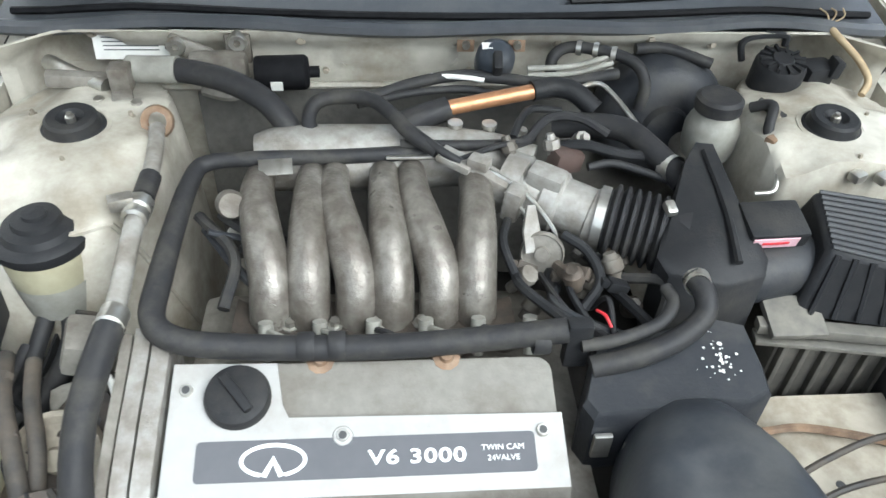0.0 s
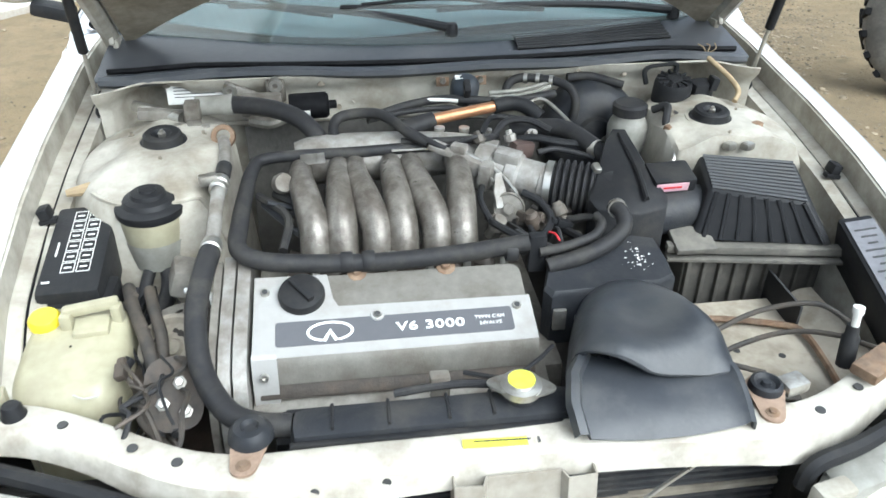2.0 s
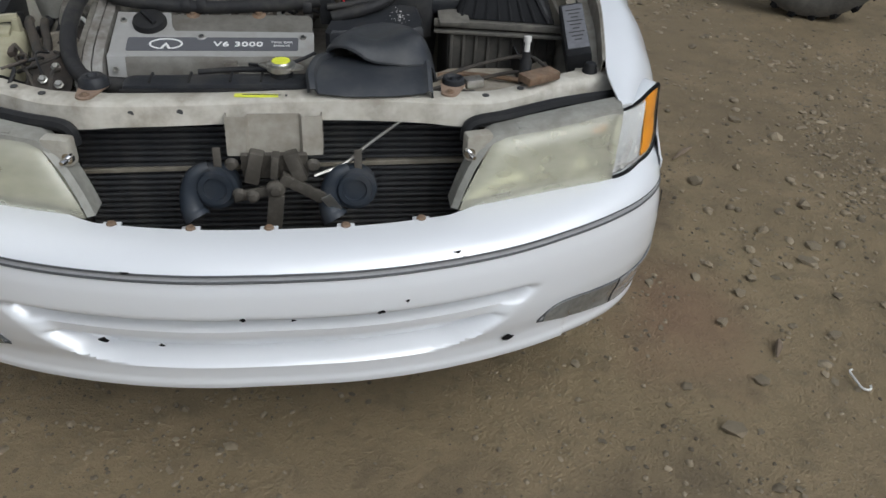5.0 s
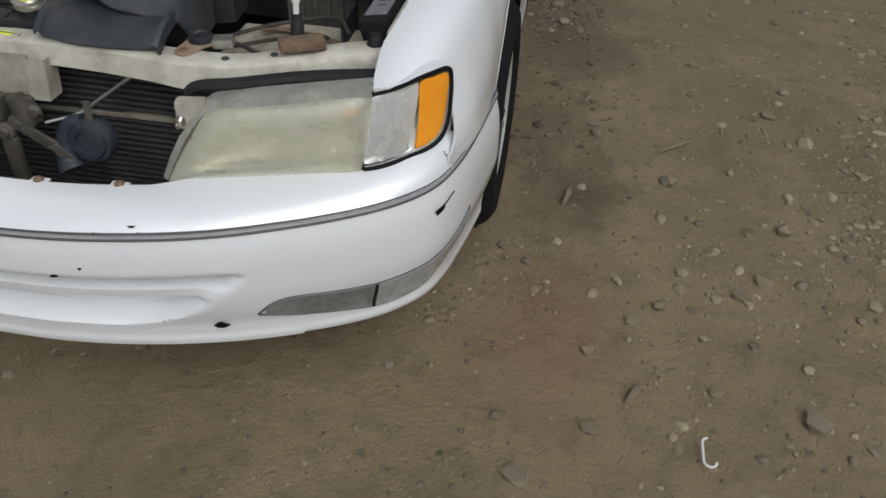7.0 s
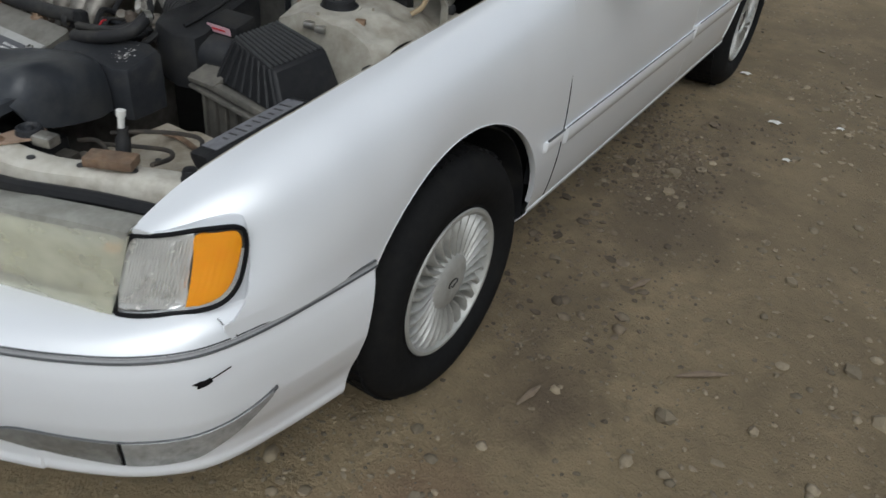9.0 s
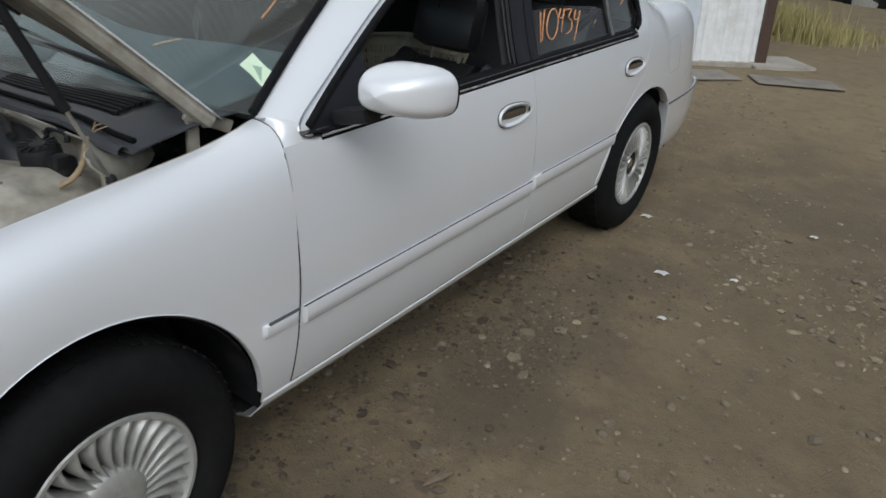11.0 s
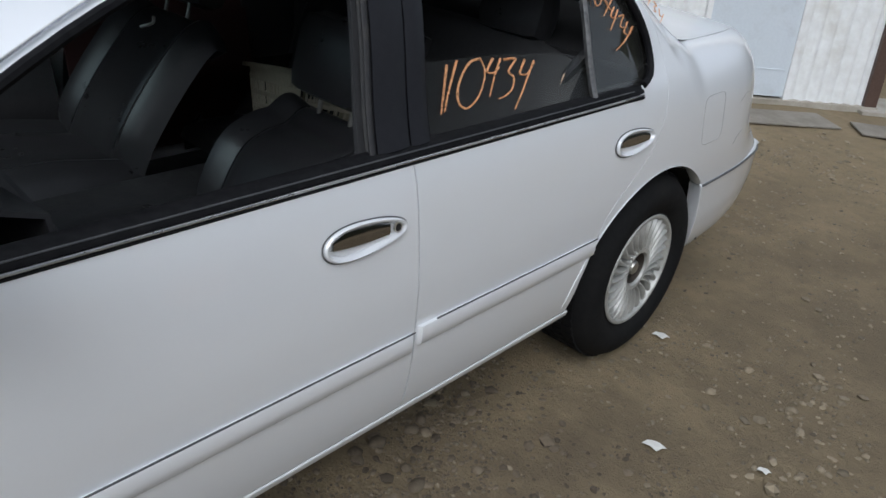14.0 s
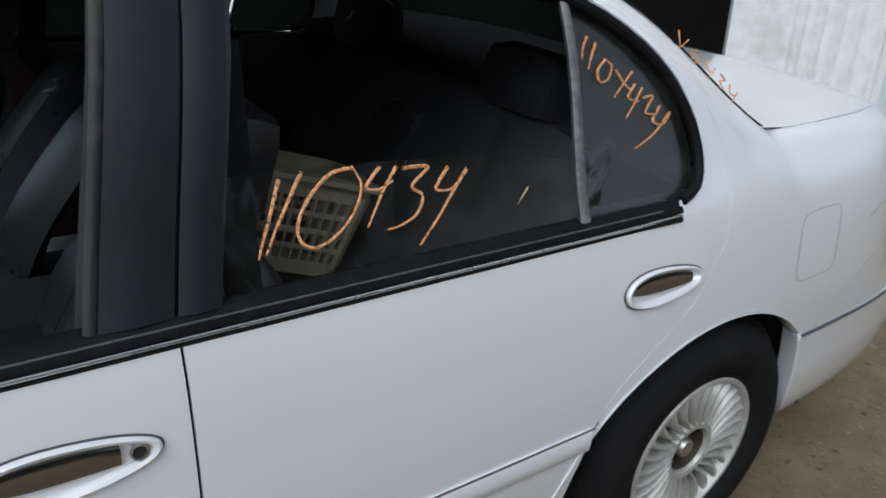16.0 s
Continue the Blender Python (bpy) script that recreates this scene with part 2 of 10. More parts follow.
FOGLENS = surface("fog_lens", (0.22, 0.225, 0.22), 0.14, 0.2, (0.14, 0.145, 0.14), stain=(0.38, 0.39, 0.38), stain_at=0.6, stain_scale=16, bump=0.05, coat=0.6)
RIM = surface("silver_alloy", (0.43, 0.43, 0.405), 0.42, 0.25, (0.36, 0.355, 0.335), stain=(0.27, 0.25, 0.21), stain_at=0.64, stain_scale=16, bump=0.08)
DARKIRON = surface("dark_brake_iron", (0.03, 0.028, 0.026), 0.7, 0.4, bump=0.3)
DIVIDER = surface("worn_grey_divider", (0.10, 0.10, 0.10), 0.5, 0.3, (0.17, 0.17, 0.17), stain=(0.30, 0.29, 0.28), stain_at=0.6, stain_scale=20, grain=90, grain_mix=0.5, bump=0.1)
OILY = surface("oily_brown_casting", (0.045, 0.038, 0.032), 0.6, 0.2, (0.075, 0.062, 0.05), stain=(0.13, 0.10, 0.075), stain_at=0.6, stain_scale=16, grain=70, bump=0.4, bump_scale=240)
LEATHER = dull(surface("black_leather", (0.024, 0.024, 0.026), 0.30, 0, (0.031, 0.031, 0.033), bump=0.12, bump_scale=220, rough_vary=0.04), 0.8)
LEATHERDULL = dull(surface("worn_black_leather", (0.034, 0.034, 0.036), 0.5, 0, (0.044, 0.044, 0.046), bump=0.15, bump_scale=220, rough_vary=0.05), 0.35)
CARPET = surface("black_carpet", (0.015, 0.015, 0.016), 0.9, 0, bump=0.5, bump_scale=300)
PLASTICDARK = surface("dark_interior_plastic", (0.036, 0.036, 0.038), 0.5, 0, (0.028, 0.028, 0.03), bump=0.2)
WOODRED = surface("dark_red_door_card", (0.032, 0.013, 0.012), 0.45, 0, bump=0.1)
BASKET = surface("cream_plastic_basket", (0.44, 0.40, 0.30), 0.5, 0, (0.34, 0.31, 0.23), bump=0.05)
CRAYON = crayon_material("orange_grease_pencil", (0.66, 0.30, 0.12), (0.74, 0.42, 0.22), 0.55)
CRAYONPALE = crayon_material("pale_grease_pencil", (0.62, 0.46, 0.30), (0.5, 0.38, 0.26), 0.5)
STICKER = surface("pale_green_sticker", (0.62, 0.78, 0.55), 0.5, 0, (0.75, 0.85, 0.7), bump=0.0)
GLASSHAZE = glass_material("hazy_window_glass", (0.90, 0.90, 0.88), 0.0, 0.003, facing=0.012)
GLASSQUARTER = glass_material("dusty_quarter_glass", (0.80, 0.81, 0.79), 0.0, 0.012, facing=0.07)
# nearly black, so that the white building behind does not show through
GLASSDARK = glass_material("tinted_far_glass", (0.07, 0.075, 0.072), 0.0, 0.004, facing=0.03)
# the pale haze stands in for sky mirrored in the screen
WIND = glass_material("windscreen_glass", (0.62, 0.70, 0.70), 0.0, 0.055)
SHEDWHITE = surface("white_corrugated_steel", (0.82, 0.83, 0.83), 0.45, 0, (0.68, 0.68, 0.67), stain=(0.52, 0.49, 0.43), stain_at=0.68, stain_scale=2.5, grain=15, bump=0.05)
SHEDDOOR = surface("pale_blue_grey_door", (0.62, 0.67, 0.72), 0.4, 0, (0.57, 0.62, 0.67), stain=(0.45, 0.47, 0.48), stain_at=0.7, stain_scale=3, bump=0.05)
BROWN = surface("brown_painted_post", (0.075, 0.045, 0.035), 0.5, 0, (0.1, 0.065, 0.05), bump=0.1)
CONCRETE = surface("worn_concrete", (0.42, 0.39, 0.34), 0.85, 0, (0.34, 0.31, 0.26), stain=(0.25, 0.22, 0.17), stain_at=0.55, stain_scale=3, bump=0.4, bump_scale=60)
BOARD = surface("weathered_board", (0.26, 0.235, 0.20), 0.85, 0, (0.2, 0.18, 0.15), stain=(0.15, 0.13, 0.10), stain_at=0.55, stain_scale=4, bump=0.4, bump_scale=70)
ROCK = surface("dusty_stone", (0.245, 0.20, 0.135), 0.95, 0, (0.175, 0.14, 0.092), stain=(0.32, 0.275, 0.20), stain_at=0.64, stain_scale=20, bump=0.6, bump_scale=90, random_tint=0.25, island_tint=0.40)
FARLEAF = surface("dusty_far_foliage", (0.060, 0.072, 0.036), 0.8, 0, (0.085, 0.09, 0.045), grain=0.7, grain_mix=0.5, bump=0.0)
CLOD = surface("dark_dirt_clods", (0.125, 0.098, 0.066), 0.95, 0, (0.085, 0.066, 0.044), stain=(0.21, 0.175, 0.125), stain_at=0.66, stain_scale=20, bump=0.6, bump_scale=90, island_tint=0.45)
PALEROCK = surface("pale_gravel", (0.20, 0.165, 0.112), 0.9, 0, (0.125, 0.10, 0.068), grain=40, grain_mix=0.5, bump=0.0, island_tint=0.45)
GRASS = surface("dry_grass", (0.42, 0.36, 0.16), 0.8, 0, (0.30, 0.28, 0.10), grain=3, grain_mix=0.5, bump=0.0)
LITTER = surface("white_scrap", (0.75, 0.74, 0.70), 0.6, 0, bump=0.1)
BARK = surface("dry_bark", (0.16, 0.12, 0.085), 0.9, 0, (0.22, 0.17, 0.12), bump=0.6)


# ---- mesh helpers ----
class Shape:
    """Collects vertices and faces of one mesh."""

    def __init__(self):
        self.v, self.f = [], []

    def add(self, verts, faces):
        n = len(self.v)
        self.v += [tuple(p) for p in verts]
        self.f += [tuple(n + i for i in f) for f in faces]
        return self

    def grid(self, rows, wrap=False, flip=False):
        nr, nc = len(rows), len(rows[0])
        faces = []
        for i in range(nr - 1):
            for j in range(nc if wrap else nc - 1):
                k = (j + 1) % nc
                q = (i * nc + j, i * nc + k, (i + 1) * nc + k, (i + 1) * nc + j)
                faces.append(q[::-1] if flip else q)
        return self.add([p for r in rows for p in r], faces)

    def tube(self, pts, r, n=10, caps=True, steps=6):
        path = smooth_path(pts, steps) if steps else [Vector(p) for p in pts]
        radius = r if callable(r) else (lambda s: r)
        t0 = (path[1] - path[0]).normalized()
        up = Vector((0, 0, 1)) if abs(t0.z) < 0.9 else Vector((1, 0, 0))
        a = t0.cross(up).normalized()
        rows = []
        for i, p in enumerate(path):
            t = (path[min(i + 1, len(path) - 1)] - path[max(i - 1, 0)]).normalized()
            a = (a - t * a.dot(t)).normalized()
            b = t.cross(a)
            rr = radius(i / (len(path) - 1))
            rows.append([p + (a * math.cos(2 * math.pi * k / n) + b * math.sin(2 * math.pi * k / n)) * rr for k in range(n)])
        base = len(self.v)
        self.grid(rows, wrap=True)
        if caps:
            self.f.append(tuple(range(base + n - 1, base - 1, -1)))
            self.f.append(tuple(base + (len(rows) - 1) * n + k for k in range(n)))
        return self

    def lathe(self, profile, m=None, n=32):
        """Turns (radius, height) points round z, then places them by the matrix m."""
        m = m or Matrix()
        rows = [[m @ Vector((max(r, 1e-4) * math.cos(2 * math.pi * k / n), max(r, 1e-4) * math.sin(2 * math.pi * k / n), h)) for k in range(n)] for r, h in profile]
        return self.grid(rows, wrap=True)

    def prism(self, outline, depth, m=None):
        """A plate: the outline (x, y) from z = 0 to depth, placed by m."""
        m = m or Matrix()
        n = len(outline)
        v = [m @ Vector((x, y, 0)) for x, y in outline] + [m @ Vector((x, y, depth)) for x, y in outline]
        f = [tuple(range(n - 1, -1, -1)), tuple(range(n, 2 * n))] + [(i, (i + 1) % n, n + (i + 1) % n, n + i) for i in range(n)]
        return self.add(v, f)

    def box(self, size, m=None, bevel=0.0, taper=1.0):
        m = m or Matrix()
        b = bmesh.new()
        bmesh.ops.create_cube(b, size=1.0)
        for q in b.verts:
            k = taper if q.co.z > 0 else 1.0
            q.co = Vector((q.co.x * size[0] * k, q.co.y * size[1] * k, q.co.z * size[2]))
        if bevel:
            bmesh.ops.bevel(b, geom=b.edges[:], offset=bevel, segments=2, profile=0.6, affect="EDGES")
        b.verts.ensure_lookup_table()
        self.add([m @ q.co for q in b.verts], [[q.index for q in f.verts] for f in b.faces])
        b.free()
        return self

    def mirrored(self):
        s = Shape()
        return s.add([(-x, y, z) for x, y, z in self.v], [f[::-1] for f in self.f])


def smooth_path(pts, steps=6):
    p = [Vector(q) for q in pts]
    if len(p) < 3:
        return p
    e = [p[0] * 2 - p[1]] + p + [p[-1] * 2 - p[-2]]
    out = []
    for i in range(1, len(e) - 2):
        a, b, c, d = e[i - 1:i + 3]
        for k in range(steps):
            t = k / steps
            out.append(0.5 * (2 * b + (c - a) * t + (2 * a - 5 * b + 4 * c - d) * t * t + (3 * b - a - 3 * c + d) * t ** 3))
    return out + [p[-1]]


def place(x, y, z, rx=0, ry=0, rz=0):
    return pose(x, y, z, rx, ry, rz)


def crisp_borders(me):
    """Open borders of a skin keep a hard edge once it has thickness."""
    n = len(me.edges)
    if not n or not len(me.loops):
        return
    used = np.zeros(len(me.loops), dtype=np.int32)
    me.loops.foreach_get("edge_index", used)
    count = np.bincount(used, minlength=n)
    flags = np.zeros(n, dtype=bool)
    me.edges.foreach_get("use_edge_sharp", flags)
    me.edges.foreach_set("use_edge_sharp", flags | (count < 2))


def fair(xs, ys):
    """A smooth curve through the points that never overshoots."""
    x, y = np.array(xs, float), np.array(ys, float)
    h = np.diff(x)
    d = np.diff(y) / h
    m = np.zeros(len(x))
    m[0], m[-1] = d[0], d[-1]
    for i in range(1, len(x) - 1):
        if d[i - 1] * d[i] > 0:
            w1, w2 = 2 * h[i] + h[i - 1], h[i] + 2 * h[i - 1]
            m[i] = (w1 + w2) / (w1 / d[i - 1] + w2 / d[i])

    def at(t):
        t = min(max(t, x[0]), x[-1])
        i = int(min(max(np.searchsorted(x, t) - 1, 0), len(x) - 2))
        s = (t - x[i]) / h[i]
        return float((1 + 2 * s) * (1 - s) ** 2 * y[i] + s * (1 - s) ** 2 * h[i] * m[i] + s * s * (3 - 2 * s) * y[i + 1] + s * s * (s - 1) * h[i] * m[i + 1])
    return at


def mesh_of(name, shape, material, sharp=38.0):
    me = bpy.data.meshes.new(name)
    me.from_pydata(shape.v, [], shape.f)
    me.validate()
    me.materials.append(material)
    me.shade_smooth()
    me.set_sharp_from_angle(angle=radians(sharp))
    crisp_borders(me)
    return me


ORIGIN = {}


def part(name, shape, material, parent=None, label="", thick=0.0, sharp=38.0, outward=False):
    """One mesh object, under a thing or a part of it where a parent is given."""
    if outward:
        b = bmesh.new()
        tmp = bpy.data.meshes.new(name)
        tmp.from_pydata(shape.v, [], shape.f)
        b.from_mesh(tmp)
        bmesh.ops.recalc_face_normals(b, faces=b.faces[:])
        b.to_mesh(tmp)
        b.free()
        me = tmp
        me.materials.append(material)
        me.shade_smooth()
        me.set_sharp_from_angle(angle=radians(sharp))
    else:
        me = mesh_of(name, shape, material, sharp)
    ob = new(name, me)
    if parent is not None:
        ob.parent = parent
        if parent.name in ORIGIN:
            ob.matrix_parent_inverse = Matrix.Translation(-ORIGIN[parent.name])
    if label:
        tagged(ob, label)
    if thick:
        s = ob.modifiers.new("thickness", "SOLIDIFY")
        s.thickness, s.offset = thick, -1
    return ob


def thing(name, at, label, category, group=""):
    ob = new(name)
    ob.location = at
    ob.empty_display_size = 0.1
    ORIGIN[ob.name] = Vector(at)
    return tagged(ob, label, category, group)


def lerp(t, xs, ys):
    return float(np.interp(t, xs, ys))


def written(name, text, size, m, material, parent, label="", extrude=0.0006, space=1.0, shear=0.0, bold=0.0):
    """Raised lettering from the built-in font, as a mesh."""
    cu = bpy.data.curves.new(name, "FONT")
    cu.body, cu.size, cu.extrude, cu.space_character, cu.shear, cu.offset = text, size, extrude, space, shear, bold
    cu.align_x, cu.align_y = "CENTER", "CENTER"
    tmp = bpy.data.objects.new(name, cu)
    scene.collection.objects.link(tmp)
    bpy.context.view_layer.update()
    me = bpy.data.meshes.new_from_object(tmp.evaluated_get(bpy.context.evaluated_depsgraph_get()))
    bpy.data.objects.remove(tmp)
    bpy.data.curves.remove(cu)
    me.transform(m)
    me.materials.clear()
    me.materials.append(material)
    ob = new(name, me)
    ob.parent = parent
    if parent.name in ORIGIN:
        ob.matrix_parent_inverse = Matrix.Translation(-ORIGIN[parent.name])
    if label:
        tagged(ob, label)
    return ob


# ---- the car: its outer form. x across, y from nose to tail, z up ----
car = thing("car", (0, 2.4, 0), "white four-door sedan with raised hood and its grille missing, on dirt", "car")


def smoothstep(a, b, x):
    t = min(1, max(0, (x - a) / (b - a)))
    return t * t * (3 - 2 * t)


half_width = fair([-0.05, 0.1, 0.2, 0.3, 0.6, 1.0, 1.4, 2.5, 3.4, 3.9, 4.2, 4.3, 4.4, 4.5, 4.6, 4.72], [0.60, 0.76, 0.815, 0.85, 0.885, 0.893, 0.90, 0.895, 0.89, 0.872, 0.852, 0.838, 0.805, 0.75, 0.68, 0.575])
bumper_width = fair([3.4, 3.9, 4.3, 4.6, 4.72], [0.89, 0.872, 0.845, 0.79, 0.74])


SEC_Z = [0.20, 0.26, 0.31, 0.36, 0.44, 0.50, 0.56, 0.64, 0.72, 0.80, 0.87, 0.925, 0.96, 1.36, 1.41]
SEC_S = [0.89, 0.935, 0.962, 0.981, 0.995, 1.0, 1.0, 0.999, 0.992, 0.98, 0.965, 0.945, 0.925, 0.67, 0.55]

section = fair(SEC_Z, SEC_S)


def side_x(y, z):
    w = half_width(y)
    if y > 4.0 and z < 0.74:
        w += (bumper_width(y) - w) * (1 - smoothstep(0.50, 0.74, z))
    return w * section(z)


def arch(y, yc, a, b, zc=0.33):
    """Height of a wheel arch's edge at y, or 0 outside of it."""
    d = (y - yc) / a
    return zc + b * math.sqrt(1 - d * d) if abs(d) < 1 else 0.0


def spaced(a, b, n, extra=()):
    s = [a + (b - a) * i / (n - 1) for i in range(n)]
    return sorted(set([round(v, 5) for v in s] + [e for e in extra if a < e < b]))


def ring_spots(yc, a):
    return [yc - a * math.cos(math.pi * k / 40) for k in range(0, 41)]


def side_panel(ys, zlo, zhi, xf, nz, shift=None):
    """A skin whose columns stand at ys and run from zlo(y) to zhi(y). shift(y, z) slants a column."""
    rows = []
    for y in ys:
        lo, hi = zlo(y), zhi(y)
        col = []
        for i in range(nz):
            z = lo + (hi - lo) * i / (nz - 1)
            yy = y + (shift(y, z) if shift else 0)
            col.append((xf(yy, z), yy, z))
        rows.append(col)
    return Shape().grid(rows)


def both_sides(name, shape, material, label="", thick=0.0, parent=car):
    """The same part on the left and the right of the car; its skin faces outward."""
    vs = np.array([tuple(q) for q in shape.v])
    push = 0.0
    for f in shape.f[:: max(1, len(shape.f) // 60)]:
        a, b, c = (vs[i] for i in f[:3])
        nrm = np.cross(b - a, c - a)
        push += nrm[0] + 0.7 * nrm[2]
    if push < 0:
        shape = Shape().add(shape.v, [f[::-1] for f in shape.f])
    return part(name, shape, material, parent, label, thick), part(name, shape.mirrored(), material, parent, label, thick)


# front fenders
fender_top = fair([0.25, 0.30, 0.36, 0.42, 0.50, 0.60, 0.7, 0.8, 0.9, 1.0, 1.1, 1.2, 1.3, 1.38, 1.47], [0.750, 0.765, 0.783, 0.803, 0.826, 0.849, 0.866, 0.882, 0.896, 0.908, 0.918, 0.928, 0.939, 0.950, 0.965])

apron_top = fair([0.25, 0.45, 0.60, 0.8, 1.0, 1.3, 1.47], [0.750, 0.790, 0.815, 0.844, 0.876, 0.93, 0.965])


def fender_point(y, s, zlo):
    """s runs from 0 at the lower edge over the shoulder to 1 at the hood gap."""
    zs, zt = 0.60, fender_top(y)
    xi = lerp(y, [0.26, 0.30, 0.36, 0.45, 0.6, 0.8, 1.0, 1.3, 1.40, 1.47], [0.702, 0.697, 0.694, 0.712, 0.740, 0.757, 0.766, 0.772, 0.764, 0.75])
    inset = 0.011 * smoothstep(0.46, 0.31, y) + 0.011 * smoothstep(0.34, 0.44, s) * smoothstep(0.46, 0.34, y)
    if s < 0.35:
        z = zlo + (max(zs, zlo) - zlo) * s / 0.35
        return Vector((side_x(y, z) - inset + 0.09 * max(0.0, 0.60 - z) * smoothstep(0.66, 0.50, y), y, z))
    zb = max(zs, zlo)
    th = (s - 0.35) / 0.65 * math.pi / 2
    n = lerp(y, [0.28, 0.38, 0.52, 1.0, 1.47], [2.6, 3.0, 2.5, 2.3, 2.9])
    tuck = 0.045 * max(0.0, (0.62 - y) / 0.29) ** 1.5
    x0 = side_x(y, zb) - inset - tuck * smoothstep(0.28, 0.58, s) + tuck * smoothstep(0.28, 0.58, 0.35)
    z = zb + (zt - zb) * math.sin(th) ** (2 / n)
    return Vector((xi + (x0 - xi) * max(0.0, math.cos(th)) ** (2 / n), y, z))


def fender_low(y):
    a = arch(y, 0.965, 0.385, 0.39)
    if y < 0.64:
        return 0.567
    return max(a, 0.335)


def fender_front(s):
    return lerp(s, [0, 0.2, 0.34, 0.352, 0.367, 0.40, 0.45, 0.52, 0.6, 0.67, 0.70, 0.735, 0.77, 0.81, 0.86, 1], [0.312, 0.302, 0.302, 0.324, 0.345, 0.363, 0.376, 0.386, 0.391, 0.392, 0.382, 0.350, 0.316, 0.288, 0.270, 0.258])


def fender_rear(s):
    t = min(1.0, max(0.0, (s - 0.6) / 0.3))
    return 1.452 - 0.02 * max(0.0, 0.35 - s) + 0.014 * t * t * (3 - 2 * t)


rows = []
knots = sorted(set([round(v, 4) for v in ring_spots(0.965, 0.385) if v > 0.64] + [0.36 + 0.02 * i for i in range(14)] + [1.3505, 1.38, 1.41, 1.44, 1.452]))
for y in knots:
    rows.append([])
    for k in range(61):
        s = k / 60
        y0 = fender_front(s)
        yy = y if y > 0.6 else y0 + (y - 0.36) * (0.6 - y0) / 0.24
        if y > 1.44:
            yy = y + (fender_rear(s) - 1.452) * (y - 1.44) / 0.012
        rows[-1].append(fender_point(yy, s, fender_low(max(yy, y) if y > 0.6 else 0.5)))
fender = Shape().grid(rows)
both_sides("front_fender", fender, PAINT, "glossy white painted front fender", 0.004)
# rolled edge round the arch and the gutter along the hood gap
lip = Shape().grid([[(side_x(y, arch(y, 0.965, 0.385, 0.39)) - d, y, arch(y, 0.965, 0.385, 0.39) - e) for d, e in ((0.0, 0.0), (0.006, 0.004), (0.015, 0.002))] for y in ring_spots(0.965, 0.384)[4:-1]])
both_sides("arch_lip", lip, PAINT, "", 0.003)
gut = []
for i in range(30):
    y = 0.40 + 1.05 * i / 29
    x, z = fender_point(y, 1.0, fender_low(y)).x, fender_top(y)
    gut.append([(x + 0.001, y, z), (x - 0.0, y, z - 0.004), (x - 0.004, y, z - 0.005), (x - 0.005, y, z - 0.025), (x - 0.006, y, z - 0.048), (x - 0.028, y, z - 0.054), (x - 0.034, y, z - 0.062), (x - 0.038, y, z - 0.054), (x - 0.058, y, z - 0.056), (x - 0.064, y, z - 0.11)])
both_sides("fender_gutter", Shape().grid(gut), BAY, "white painted hood gutter, dusty", 0.003)
seal = Shape().tube([(fender_point(y, 1, 0.4).x - 0.034, y, fender_top(y) - 0.057) for y in (0.45, 0.6, 0.75, 0.9, 1.05, 1.2, 1.30)], 0.0038, 8)
both_sides("gutter_seal", seal, TRIM, "thin dark sealed seam")
stop = Shape().box((0.020, 0.028, 0.022), place(0.727, 0.815, fender_top(0.815) - 0.034, 0, 15, 0), 0.005).box((0.030, 0.016, 0.008), place(0.722, 0.808, fender_top(0.815) - 0.046, 0, 10, 0), 0.002)
both_sides("hood_stop", stop, BLACK, "black rubber hood stop")

# doors, sills and quarter panels
B_SEAM = 2.563


def door_low(y):
    return 0.345


front_door = side_panel(spaced(1.456, B_SEAM - 0.002, 30), door_low, lambda y: 0.925, side_x, 28,
                        lambda y, z: (-0.020 * (0.6 - z) / 0.3 if z < 0.6 and y < 1.47 else 0.0))
rear_edge = lambda z: lerp(z, [0.34, 0.45, 0.575, 0.60, 0.628, 0.671, 0.714, 0.761, 0.819, 0.861, 0.93], [3.215, 3.235, 3.275, 3.29, 3.312, 3.366, 3.438, 3.508, 3.558, 3.586, 3.606])
rows = []
for i in range(30):
    s = i / 29
    rows.append([])
    for k in range(30):
        z = 0.345 + 0.58 * k / 29
        y = B_SEAM + 0.002 + (rear_edge(z) - 0.0022 - B_SEAM - 0.002) * s
        rows[-1].append((side_x(y, z), y, z))
rear_door = Shape().grid(rows)
doors = []
for sg in (1, -1):
    for nm, sh in (("front_door", front_door), ("rear_door", rear_door)):
        sh = Shape().add(sh.v, [f[::-1] for f in sh.f])
        doors.append(part(nm, sh if sg > 0 else sh.mirrored(), PAINT, car, "white painted door with its window wound down" if nm == "front_door" else "white painted door, half-open window", 0.02))
for y in (1.452, B_SEAM):
    gap = Shape().grid([[(side_x(y, z) - 0.006, y - 0.012, z), (side_x(y, z) - 0.006, y + 0.012, z)] for z in np.linspace(0.34, 0.92, 16)])
    both_sides("door_gap_seal", gap, TRIM, "black rubber door seal")
gap = Shape().grid([[(side_x(rear_edge(z), z) - 0.006, rear_edge(z) - 0.012, z), (side_x(rear_edge(z), z) - 0.006, rear_edge(z) + 0.012, z)] for z in np.linspace(0.35, 0.92, 30)])
both_sides("door_gap_seal", gap, TRIM, "black rubber door seal")
gap_y = lambda z: 1.4545 - 0.020 * max(0.0, 0.6 - z) / 0.3
seam = Shape().tube([(side_x(gap_y(z) + 0.002, z) + 0.0010, gap_y(z) + 0.002, z) for z in np.linspace(0.35, 0.905, 30)] + [tuple(fender_point(fender_rear(s) + 0.001, s, 0.5) + Vector((0.0, 0, 0.0))) for s in (0.76, 0.82, 0.88, 0.94, 1.0)], 0.0014, 6, steps=0)
